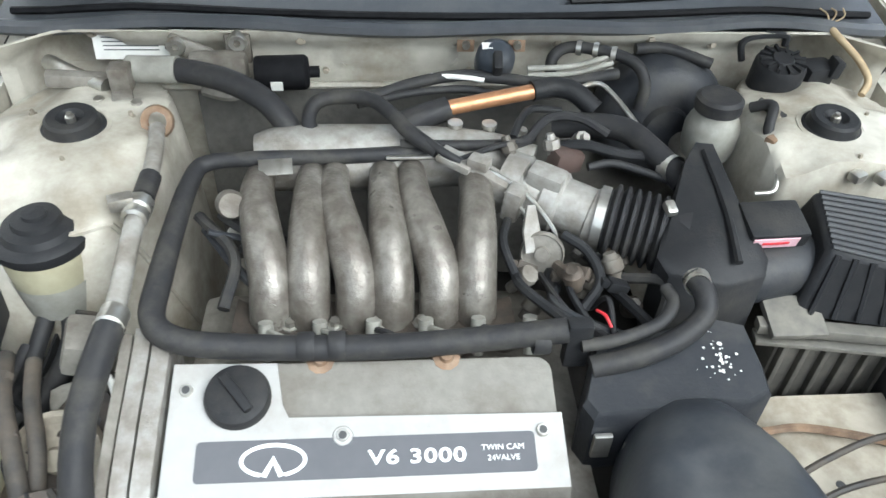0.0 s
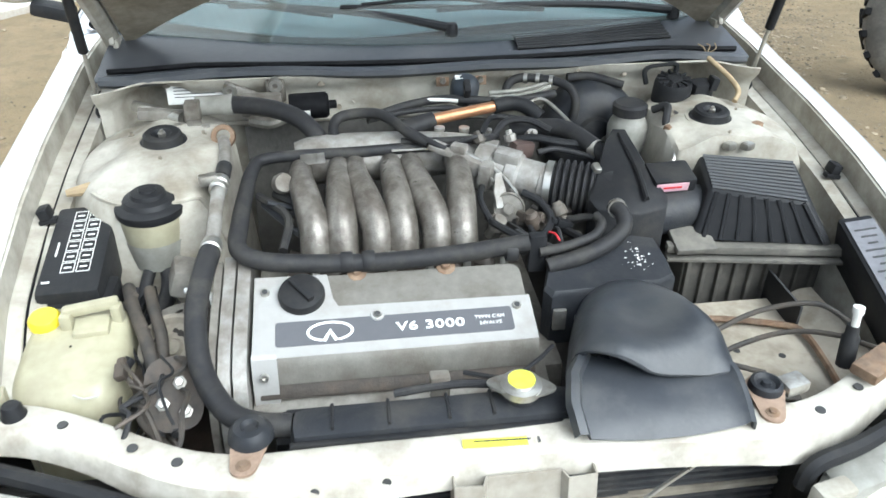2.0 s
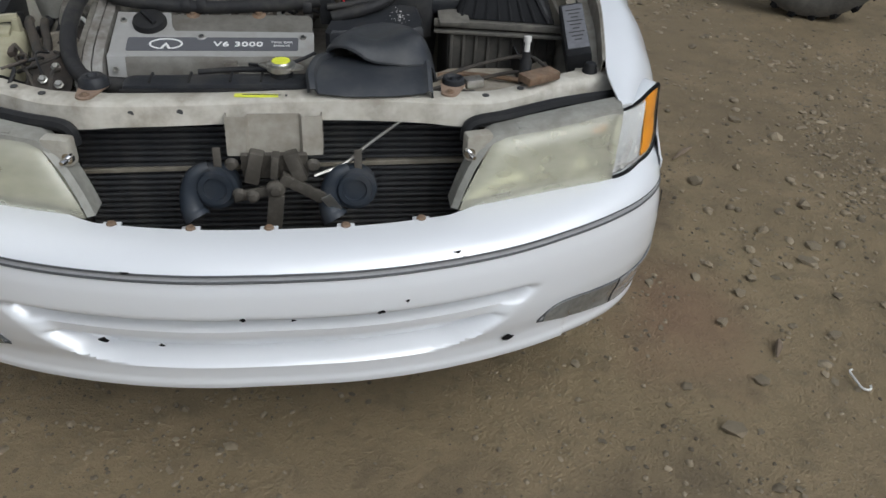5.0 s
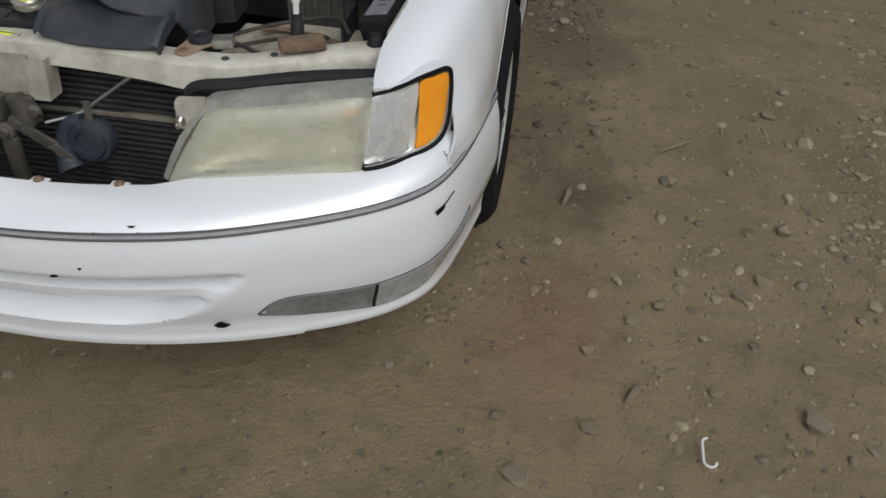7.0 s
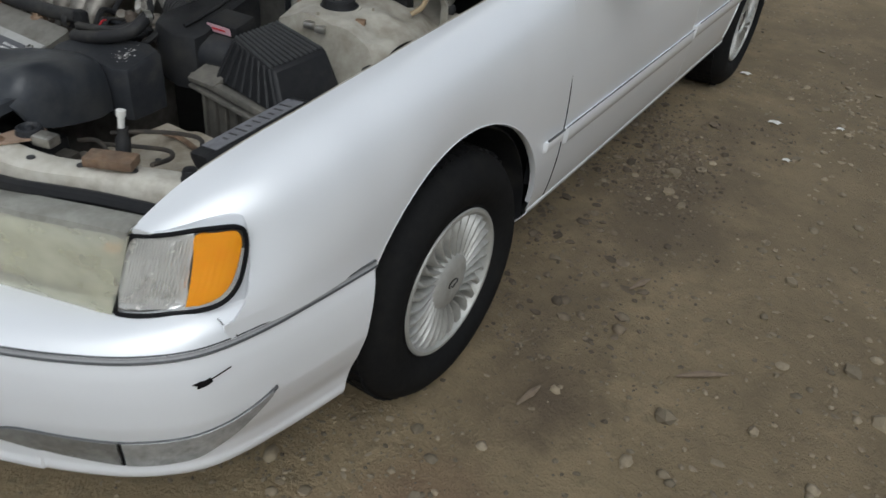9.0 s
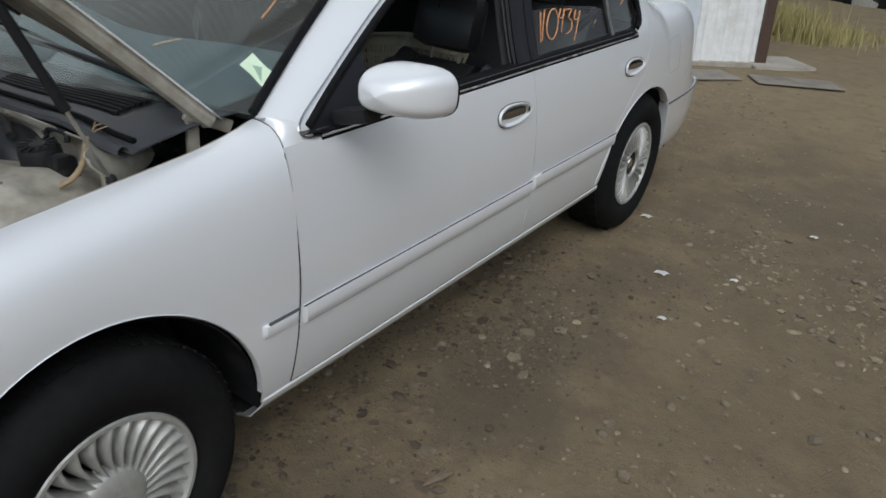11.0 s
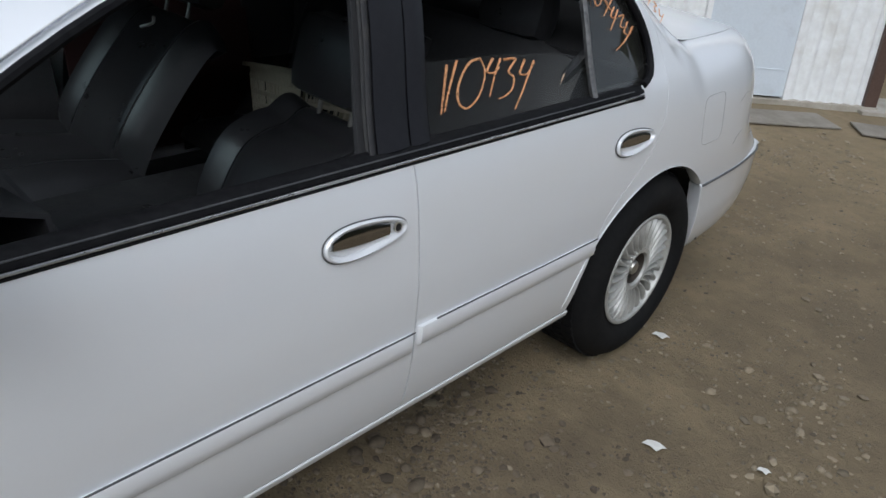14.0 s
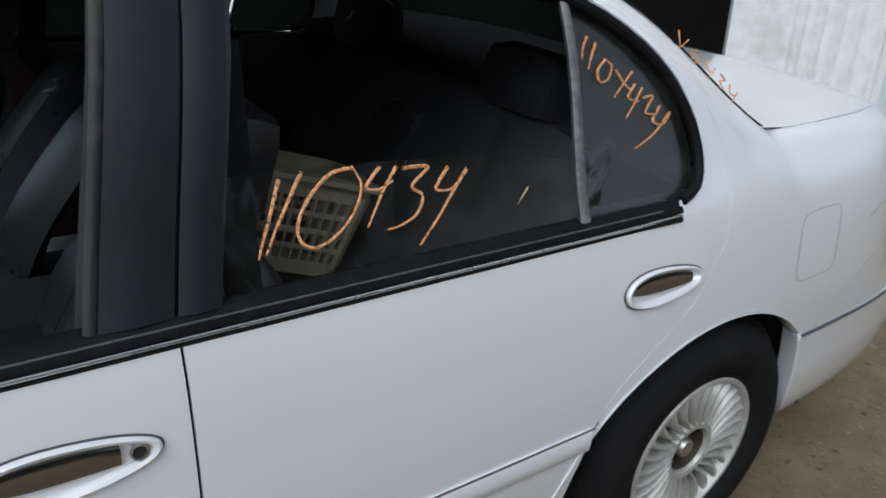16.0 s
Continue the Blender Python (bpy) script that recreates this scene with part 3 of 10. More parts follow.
both_sides("door_gap", seam, TRIM, "dark gap at the front door")
sill = Shape().grid([[(side_x(y, z) * f - o, y, z) for z, f, o in ((0.342, 1, 0.0), (0.338, 1, -0.004), (0.325, 1, -0.006), (0.305, 1, 0.001), (0.27, 1, 0.012), (0.25, 1, 0.05))] for y in spaced(1.352, 3.225, 24)])
both_sides("sill", sill, PAINT, "white painted rocker sill", 0.004)


# roof to trunk line, seen from the side, and how far in it lies
EDGE = [(0.775, 1.455, 0.975), (0.735, 1.56, 1.03), (0.70, 1.66, 1.085), (0.665, 1.77, 1.145), (0.63, 1.89, 1.21), (0.605, 1.99, 1.265), (0.58, 2.09, 1.315), (0.565, 2.22, 1.360), (0.55, 2.42, 1.392),
        (0.54, 2.65, 1.405), (0.54, 2.85, 1.403), (0.545, 3.03, 1.392), (0.555, 3.18, 1.370), (0.57, 3.31, 1.335), (0.585, 3.43, 1.285), (0.61, 3.54, 1.225), (0.635, 3.63, 1.165), (0.66, 3.71, 1.105), (0.68, 3.77, 1.06), (0.70, 3.82, 1.025), (0.71, 3.86, 1.003)]
REAR_EDGE = [e for e in EDGE if e[1] > 3.1] + [(0.70, 4.0, 1.0), (0.69, 4.1, 0.998), (0.66, 4.3, 0.99), (0.60, 4.5, 0.975), (0.555, 4.6, 0.963), (0.48, 4.72, 0.94)]
quarter_top = fair([e[1] for e in REAR_EDGE], [e[2] for e in REAR_EDGE])
quarter_in = fair([e[1] for e in REAR_EDGE], [e[0] for e in REAR_EDGE])
shoulder_drop = fair([3.1, 3.4, 3.6, 3.75, 3.9, 4.2, 4.72], [0.07, 0.085, 0.115, 0.165, 0.20, 0.19, 0.15])
top_slope = fair([3.1, 3.45, 3.7, 3.9, 4.72], [0.75, 0.8, 0.55, 0.15, 0.12])


def shoulder(y, t):
    """From the flank (t = 0) over the shoulder to the roof or trunk line (t = 1)."""
    zt, xt = quarter_top(y), quarter_in(y)
    zs = zt - shoulder_drop(y)
    p0 = Vector((side_x(y, zs), y, zs))
    slope = (side_x(y, zs) - side_x(y, zs - 0.01)) / 0.01
    p3 = Vector((xt, y, zt))
    k = top_slope(y)
    # where the flank's line meets the line of the top
    zc = (zt - k * (p0.x - xt) + k * slope * zs) / (1 + k * slope) if k else zt
    zc = min(max(zc, zs + 0.2 * (zt - zs)), zt)
    c = Vector((p0.x + slope * (zc - zs), y, zc))
    p1, p2 = p0.lerp(c, 0.62), p3.lerp(c, 0.62)
    return p0 * (1 - t) ** 3 + p1 * (3 * t * (1 - t) ** 2) + p2 * (3 * t * t * (1 - t)) + p3 * t ** 3


def rear_skin(y, z):
    """The rear flank at y and z, as one smooth surface up to the roof or trunk line."""
    zt = quarter_top(y)
    if z <= zt - shoulder_drop(y):
        return Vector((side_x(y, z), y, z))
    lo, hi = 0.0, 1.0
    for _ in range(30):
        mid = (lo + hi) / 2
        if shoulder(y, mid).z < z:
            lo = mid
        else:
            hi = mid
    return shoulder(y, hi)


def strip_z(y):
    """Height of the line where the rear bumper meets the body."""
    return lerp(y, [3.93, 4.6], [0.556, 0.540])


def quarter_low(y):
    a = arch(y, 3.61, 0.43, 0.36)
    return max(a, strip_z(y)) if y > 3.8 else a


def quarter_point(y, s):
    zs = quarter_top(y) - shoulder_drop(y)
    if s < 0.45:
        z = quarter_low(y) + (zs - quarter_low(y)) * s / 0.45
        return (side_x(y, z), y, z)
    return tuple(shoulder(y, (s - 0.45) / 0.55))


quarter = Shape()
rows = []
qy = sorted(set([3.61] + [round(v, 4) for v in ring_spots(3.61, 0.43) if 3.62 < v < 3.96] + [4.0, 4.06, 4.12, 4.2, 4.28, 4.36, 4.44, 4.52, 4.58, 4.63, 4.67, 4.70, 4.72]))
for y in qy:
    rows.append([quarter_point(y, k / 30) for k in range(31)])
quarter.grid(rows)
# the corner between the door's lower edge and the wheel arch
rows = []
for y in sorted(set([3.28, 3.30] + [round(v, 4) for v in ring_spots(3.61, 0.43) if 3.305 < v < 3.60] + [3.53, 3.54, 3.55, 3.56, 3.57, 3.58, 3.59, 3.60, 3.606, 3.612])):
    lo = arch(y, 3.61, 0.43, 0.36)
    hi = lerp(y, [3.275, 3.29, 3.312, 3.366, 3.438, 3.508, 3.558, 3.586, 3.606], [0.572, 0.597, 0.625, 0.668, 0.711, 0.758, 0.816, 0.858, 0.928])
    lo = min(lo, hi - 0.002)
    rows.append([(side_x(y, lo + (hi - lo) * k / 9), y, lo + (hi - lo) * k / 9) for k in range(10)])
quarter.grid(rows)
# the rear pillar, from the door frame's gap to the roof line
seam_y = fair([0.79, 0.93, 1.0, 1.06, 1.11, 1.17, 1.225, 1.282, 1.31, 1.34], [3.603, 3.606, 3.602, 3.586, 3.556, 3.50, 3.432, 3.345, 3.295, 3.24])
edge_y = fair([1.165, 1.225, 1.285, 1.335], [3.63, 3.54, 3.43, 3.31])
rail_y = lambda z: 3.24 + (z - 1.282) / 0.053 * 0.07
rows = []
for z in [0.79 + 0.02 * i for i in range(26)] + [1.30, 1.31, 1.32, 1.33]:
    y0, y1 = max(seam_y(z) + 0.002, rail_y(z) if z > 1.282 else 0), min(3.61, edge_y(z) if z > 1.165 else 3.61)
    rows.append([rear_skin(y0 + (y1 - y0) * k / 10, z) for k in range(11)])
quarter.grid(rows, flip=True)
part_shape = quarter
both_sides("rear_quarter_panel", part_shape, PAINT, "white painted rear quarter panel with small scrapes", 0.004)
lip = Shape().grid([[(side_x(y, arch(y, 3.61, 0.43, 0.36)) - d, y, arch(y, 3.61, 0.43, 0.36) - e) for d, e in ((-0.002, 0.0), (0.012, 0.006), (0.035, 0.0))] for y in ring_spots(3.61, 0.429)[1:-1] if y < 3.95])
both_sides("arch_lip", lip, PAINT, "", 0.003)

# rear bumper
bumper_front = fair([0.30, 0.33, 0.386, 0.45, 0.51, 0.556], [4.012, 3.993, 3.976, 3.966, 3.953, 3.938])
rb = []
for y in [3.938, 3.955, 3.99, 4.05, 4.15, 4.3, 4.45, 4.6, 4.68, 4.73, 4.76, 4.78, 4.79]:
    col = []
    for k in range(14):
        z = strip_z(y) - 0.004 + (0.298 - strip_z(y)) * k / 13
        front = bumper_front(min(0.556, max(0.30, z)))
        yy = front + (y - 3.938) * (4.3 - front) / 0.362 if y < 4.3 else y
        x = bumper_width(min(yy, 4.6)) * lerp(z, [0.29, 0.315, 0.35, 0.42, 0.53], [0.968, 0.98, 0.99, 1.0, 1.0]) + 0.004
        if yy > 4.6:
            x -= (1 - math.sqrt(max(0, 1 - ((yy - 4.6) / 0.2) ** 2))) * 0.30
        col.append((x, yy, z))
    rb.append(col)
rb.append([(0.0, 4.80, p[2]) for p in rb[-1]])
rbs = Shape().grid(rb)
# the edge turned in at the wheel arch
rbs.grid([[(x - d, y + e, z) for x, y, z in rb[0]] for d, e in ((0.05, 0.012), (0.012, 0.002), (0.0, 0.0))])
rbs.grid([[(max(x, 0.0), y, z), (max(x - 0.008, 0.0), y - (0.012 if y > 4.65 else 0.0), z + 0.007), (max(min(x - 0.03, side_x(min(y, 4.72), 0.57) - 0.006), 0.0), min(y, 4.74), z + 0.012)] for x, y, z in [c[0] for c in rb]], flip=True)
rbs.add(rbs.mirrored().v, rbs.mirrored().f)
part("rear_bumper", rbs, PAINT, car, "white rear bumper with a dark rub strip", 0.004)
both_sides("rear_bumper_strip", Shape().tube([(bumper_width(y) + 0.004, y, strip_z(y) - 0.003) for y in (3.95, 4.1, 4.3, 4.5, 4.6)] + [(0.745, 4.70, strip_z(4.7) - 0.003)], 0.0042, 8), STRIPE, "dark grey rub strip")

# side mouldings, stripe and belt trim
def on_belt(y, out=0.0, up=0.0):
    """A point on the belt line, running out on to the rear door frame at its end."""
    a = Vector((side_x(y, 0.926) + out, y, 0.926 + up))
    return a.lerp(rear_skin(y, 0.926 + up) + Vector((0.002 + 0.3 * out, 0, 0)), smoothstep(3.34, 3.44, y))


MOULDING = ((0.556, -0.002), (0.556, 0.008), (0.552, 0.010), (0.53, 0.0105), (0.513, 0.009), (0.507, 0.004), (0.505, -0.002))
for y0, y1, zr, tall, line in ((1.462, B_SEAM - 0.006, 0.0, 1.0, 0.0021), (B_SEAM + 0.006, 3.262, 0.010, 1.0, 0.0021), (1.338, 1.446, 0.0, 0.62, 0.0038)):
    m = Shape().grid([[(side_x(y, z + zr) - 0.002 + (o + 0.002) * max(0.0, min(1.0, (y - y0) / 0.008, (y1 - y) / 0.008)), y, 0.556 - (0.556 - z) * tall + zr) for z, o in MOULDING] for y in spaced(y0, y1, 20, (y0 + 0.004, y0 + 0.008, y1 - 0.008, y1 - 0.004))])
    both_sides("side_moulding", m, PAINT, "white body-colour side moulding", 0.0)
    ys = y0 + (0.055 if zr else 0.016 if tall < 1 else 0.0)
    st = Shape().tube([(side_x(y, 0.558 + zr) + 0.007, y, 0.558 + zr) for y in spaced(ys, y1, 12)], line, 6, steps=0)
    both_sides("moulding_stripe", st, STRIPE, "thin dark grey stripe")
belt = Shape().tube([on_belt(y, 0.0060, 0.001) for y in spaced(1.575, 3.45, 40)], 0.0027, 8, steps=0)
both_sides("belt_moulding", belt, BELTCHROME, "bright belt moulding")
belt = Shape().tube([on_belt(y, 0.0020, -0.0058) for y in spaced(1.575, 3.45, 40)], 0.0045, 6, steps=0)
both_sides("belt_gap", belt, TRIM, "thin black gap under the belt moulding")
belt = Shape().grid([[(side_x(y, z) + o * min(1.0, (3.475 - y) / 0.06), y, 0.930 + (z - 0.930) * lerp(y, [3.36, 3.46], [1.0, 0.75])) for z, o in ((0.929, 0.002), (0.931, 0.006), (0.936, 0.0075), (0.943, 0.006), (0.949, 0.002), (0.950, -0.02))] for y in spaced(1.575, 3.46, 40)])
both_sides("belt_weatherstrip", belt, TRIM, "black belt weatherstrip", 0.002)
lip = Shape().tube([(side_x(y, 0.942) + 0.0065, y, 0.942) for y in spaced(1.56, 3.40, 40)], 0.0016, 6, steps=0)
both_sides("belt_lip", lip, STRIPE, "thin grey lip of the belt strip")

# greenhouse: side window outline (y, z), front lower corner first, over the roof rail and back along the belt
OPEN = [(1.545, 0.950), (1.64, 1.005), (1.747, 1.066), (1.86, 1.128), (1.982, 1.188), (2.09, 1.232), (2.20, 1.268), (2.33, 1.300), (2.48, 1.322), (2.65, 1.334), (2.82, 1.336),
        (2.98, 1.328), (3.12, 1.310), (3.24, 1.282), (3.33, 1.248), (3.415, 1.195), (3.475, 1.135), (3.513, 1.07), (3.522, 1.01), (3.505, 0.968), (3.46, 0.950)]


def on_side(y, z, out=0.0):
    return Vector((side_x(y, z) + out, y, z))


rows = []
for (y, z), e in zip(OPEN[:14], EDGE[:14]):
    a, b = on_side(y, z), Vector(e)
    row = []
    for k in range(7):
        s = k / 6
        p = a.lerp(b, s)
        bulge = math.sin(math.pi * s) * 0.014
        row.append(p + Vector((0.75, 0, 0.65)) * bulge)
    rows.append(row)
frame_shape = Shape().grid(rows)
both_sides("roof_side_frame", frame_shape, PAINT, "white painted pillar and roof rail", 0.004)
low_row = [fender_point(fender_rear(0.746 + 0.254 * k / 6), 0.746 + 0.254 * k / 6, 0.5) + Vector((0, 0.003, 0)) for k in range(7)]
foot = Shape().grid([[low_row[k].lerp(rows[0][k], s) + Vector((0.6, 0, 0.8)) * (0.006 * math.sin(math.pi * s) * math.sin(math.pi * k / 6)) for k in range(7)] for s in np.linspace(0, 1, 9)])
skirt = Shape().grid([[on_side(y, 0.918).lerp(low_row[0].lerp(rows[0][0], s), t) for t in (0, 0.5, 1)] for y, s in ((1.458, 0.0), (1.48, 0.25), (1.505, 0.5), (1.53, 0.8), (1.56, 1.0))])
both_sides("door_corner", skirt, PAINT, "", 0.003)
both_sides("pillar_foot", foot, PAINT, "", 0.003)
# rear door frame round the window, up to the fine gap at the pillar
open_y = fair([0.925, 0.95, 0.968, 1.01, 1.07, 1.135, 1.195, 1.248, 1.282], [3.44, 3.46, 3.505, 3.522, 3.513, 3.475, 3.415, 3.33, 3.24])
rows = []
for z in [0.925, 0.937, 0.95, 0.958, 0.968, 0.988] + [1.01 + 0.017 * i for i in range(16)] + [1.282, 1.295, 1.308]:
    y0, y1 = (open_y(z) if z <= 1.282 else rail_y(z)), seam_y(z) - 0.0015
    rows.append([rear_skin(y0 + (y1 - y0) * k / 6, z) for k in range(7)])
both_sides("rear_door_frame", Shape().grid(rows, flip=True), PAINT, "white painted rear door frame", 0.004)
# thin white tube that draws the highlight along the frame's seam
seam_line = [rear_skin(seam_y(z), z) + Vector((-0.003, 0, 0)) for z in np.linspace(0.925, 1.31, 20)]
both_sides("door_frame_seam", Shape().tube(seam_line, 0.0022, 6, steps=0), PAINT, "white line for the highlight at the rear door frame")

# black surround, centre pillar and quarter window divider
seal = Shape().tube([on_side(y, z, 0.003) for y, z in OPEN], 0.010, 8, steps=2)
both_sides("window_surround", seal, TRIM, "black rubber window surround")
drip = Shape().tube([on_side(1.62, 0.9285, 0.004), on_side(1.56, 0.929, 0.004), on_side(1.526, 0.934, 0.004), on_side(1.514, 0.947, 0.003), on_side(1.528, 0.965, 0.003), on_side(1.56, 0.984, 0.002)] + [on_side(y - 0.008, z + 0.016, 0.0) for y, z in OPEN[1:13]] + [rear_skin(y + d, z + e) + Vector((0.001, 0, 0)) for (y, z), d, e in zip(OPEN[13:19], (0.004, 0.007, 0.011, 0.013, 0.014, 0.013), (0.014, 0.013, 0.010, 0.007, 0.003, -0.004))], lambda s: 0.0028 * min(1.0, (1 - s) / 0.04 + 0.15), 6, steps=3)
both_sides("drip_trim", drip, CHROME, "thin bright drip trim")


def pillar_band(ya, yb, yc, yd, z0, z1, out):
    """From ya..yb at z0 to yc..yd at z1."""
    return Shape().grid([[on_side(ya + (yc - ya) * s + ((yb - ya) + ((yd - yc) - (yb - ya)) * s) * k / 3, z0 + (z1 - z0) * s, out - (0.004 if k in (0, 3) else 0)) for k in range(4)] for s in np.linspace(0, 1, 10)])


both_sides("centre_pillar", pillar_band(2.478, B_SEAM - 0.002, 2.565, 2.648, 0.9495, 1.325, 0.006), PILLAR, "black centre pillar trim", 0.03)
both_sides("centre_pillar", pillar_band(B_SEAM + 0.003, 2.618, 2.653, 2.705, 0.9495, 1.330, 0.006), PILLAR, "black centre pillar trim", 0.03)
both_sides("pillar_channel", pillar_band(2.462, 2.478, 2.549, 2.565, 0.945, 1.322, 0.0), RUBBER, "rubber window channel", 0.02)
both_sides("quarter_divider", pillar_band(3.212, 3.234, 3.246, 3.264, 0.9495, 1.275, 0.004), DIVIDER, "worn grey divider bar", 0.015)


def pane(outline, out=-0.012):
    """A thin pane on the side's curve from (y, z) corner points."""
    s = Shape()
    n = len(outline)
    cy, cz = sum(p[0] for p in outline) / n, sum(p[1] for p in outline) / n
    for o in (out, out - 0.004):
        rings = [[on_side(cy + (y - cy) * k, cz + (z - cz) * k, o) for y, z in outline] for k in (1.0, 0.66, 0.33, 0.02)]
        s.grid(rings, wrap=True)
    return s


quarter_glass = [(3.236, 0.945), (3.46, 0.950), (3.505, 0.968), (3.522, 1.01), (3.513, 1.07), (3.475, 1.135), (3.415, 1.195), (3.33, 1.248), (3.262, 1.272)]
lowered = [(2.61, 0.94), (2.80, 0.94), (3.0, 0.94), (3.212, 0.94), (3.225, 1.037), (3.15, 1.052), (3.0, 1.067), (2.85, 1.077), (2.65, 1.082)]
part("quarter_window", pane(quarter_glass), GLASSQUARTER, car, "dusty quarter window with orange numbers").visible_shadow = False
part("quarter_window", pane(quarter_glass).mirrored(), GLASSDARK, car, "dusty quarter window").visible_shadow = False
part("rear_door_window", pane(lowered), GLASSHAZE, car, "half lowered dusty door window with orange numbers").visible_shadow = False

# the far side's windows are wound up
far_front = [(1.60, 0.945), (1.85, 0.945), (2.2, 0.945), (2.47, 0.945), (2.55, 1.312), (2.33, 1.295), (2.09, 1.228), (1.86, 1.122), (1.70, 1.03)]
far_rear = [(2.60, 0.945), (2.9, 0.945), (3.21, 0.945), (3.25, 1.272), (3.12, 1.305), (2.98, 1.322), (2.82, 1.33), (2.70, 1.328)]
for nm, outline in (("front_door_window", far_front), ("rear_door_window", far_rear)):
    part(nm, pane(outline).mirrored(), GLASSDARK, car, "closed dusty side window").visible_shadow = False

# roof, windscreen, rear window, trunk lid
def across(edge, lift, n=15, inset=0.0):
    rows = []
    for x, y, z in edge:
        rows.append([(x * (1 - inset) * t, y - lift[1] * (1 - t * t), z + lift[0] * (1 - t * t)) for t in np.linspace(-1, 1, n)])
    return Shape().grid(rows, flip=True)


part("roof", across(EDGE[7:15], (0.03, 0.0)), PAINT, car, "white painted roof", 0.005)
part("headliner", across([(x * 0.98, y, z - 0.03) for x, y, z in EDGE[6:16]], (0.02, 0.0)), PLASTICDARK, car, "dark grey headliner", 0.01)
wind_edge = [(0.762, 1.452, 0.978), (0.719, 1.57, 1.042), (0.681, 1.68, 1.102), (0.648, 1.79, 1.162), (0.614, 1.91, 1.228), (0.588, 2.01, 1.283), (0.565, 2.11, 1.330), (0.552, 2.20, 1.362)]
rows = [[(x * t, y - lerp(y, [1.45, 2.2], [0.20, 0.06]) * (1 - t * t), z + lerp(y, [1.45, 2.2], [0.0, 0.03]) * (1 - t * t)) for t in np.linspace(-1, 1, 21)] for x, y, z in wind_edge]
screen = part("windscreen", Shape().grid(rows, flip=True), WIND, car, "tinted windscreen with orange scribbles", 0.005)
screen.visible_shadow = False
both_sides("windscreen_seal", Shape().tube([Vector(p) + Vector((0.006, 0, 0.006)) for p in wind_edge], 0.011, 8, steps=2), TRIM, "black windscreen seal")
part("windscreen_seal", Shape().tube([rows[-1][k] for k in range(21)], 0.012, 8, steps=0), TRIM, car, "black windscreen seal")
rear_edge3 = [(0.575, 3.33, 1.325), (0.60, 3.45, 1.268), (0.625, 3.55, 1.205), (0.65, 3.65, 1.135), (0.675, 3.74, 1.07), (0.69, 3.80, 1.025)]
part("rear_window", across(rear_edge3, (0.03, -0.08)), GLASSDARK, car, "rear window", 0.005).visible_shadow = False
lid = [(quarter_point(y, 1.0)[0] + 0.004, y, quarter_point(y, 1.0)[2] - 0.0004) for y in (3.84, 3.95, 4.1, 4.3, 4.5, 4.6, 4.68, 4.72)]
both_sides("rear_window_seal", Shape().tube([rear_skin(e[1], e[2]) + Vector((-0.003, 0, 0.002)) for e in EDGE[14:]], 0.0035, 6, steps=3), TRIM, "thin black rear window seal")
both_sides("trunk_gap", Shape().tube([Vector(quarter_point(y, 1.0)) + Vector((0.004, 0, 0.0)) for y in (4.08, 4.2, 4.35, 4.5)], 0.0009, 6, steps=2), FINEGAP, "fine gap along the trunk lid")
part("trunk_lid", across(lid, (0.025, 0.0)), PAINT, car, "white painted trunk lid", 0.002)
back = Shape().grid([[(x * t, 4.72 + 0.07 * (1 - t * t) + d, z) for t in np.linspace(-1, 1, 13)] for x, z, d in ((0.48, 0.94, 0.0), (0.535, 0.90, 0.006), (0.565, 0.75, 0.012), (0.57, 0.55, 0.012), (0.56, 0.5, 0.0))])
part("rear_panel", back, PAINT, car, "white painted tail panel", 0.004)
tail = Shape().grid([[(x, y, z) for z in (0.62, 0.70, 0.80, 0.87)] for x, y in ((0.598, 4.685), (0.585, 4.715), (0.560, 4.740), (0.52, 4.758), (0.42, 4.785), (0.32, 4.80))])
both_sides("tail_lamp", tail, surface("dark_red_lens", (0.25, 0.012, 0.012), 0.15, 0, bump=0.0, coat=0.8), "dark red tail lamp", 0.01)

# ---- front bumper: one plan curve carries the profile; slots and fog lamp openings are pressed into it ----
PLAN = [(0.0, -0.045), (0.15, -0.040), (0.30, -0.018), (0.45, 0.022), (0.58, 0.078), (0.68, 0.132), (0.76, 0.190), (0.82, 0.262), (0.853, 0.36), (0.872, 0.48), (0.886, 0.60), (0.890, 0.64)]
plan = smooth_path([(x, y, 0) for x, y in PLAN], 8)
plan_len = [0.0]
for a, b in zip(plan, plan[1:]):
    plan_len.append(plan_len[-1] + (b - a).length)


def plan_at(u):
    """Place and outward normal on the plan curve; u in metres from the middle, negative to the right of the car."""
    s, sg = min(abs(u), plan_len[-1]), (1 if u >= 0 else -1)
    x = float(np.interp(s, plan_len, [p.x for p in plan]))
    y = float(np.interp(s, plan_len, [p.y for p in plan]))
    x2 = float(np.interp(min(s + 0.02, plan_len[-1]), plan_len, [p.x for p in plan])) - float(np.interp(max(s - 0.02, 0), plan_len, [p.x for p in plan]))
    y2 = float(np.interp(min(s + 0.02, plan_len[-1]), plan_len, [p.y for p in plan])) - float(np.interp(max(s - 0.02, 0), plan_len, [p.y for p in plan]))
    n = math.hypot(x2, y2)
    return Vector((sg * x, y, 0)), Vector((sg * y2 / n, -x2 / n, 0))


LOW_Z = [0.565, 0.552, 0.52, 0.47, 0.42, 0.37, 0.32, 0.30, 0.285, 0.274, 0.266, 0.258, 0.252]
LOW_O = [0.000, 0.003, 0.012, 0.018, 0.019, 0.014, 0.005, 0.005, 0.008, 0.007, -0.002, -0.03, -0.09]
low_out = fair(LOW_Z[::-1], LOW_O[::-1])


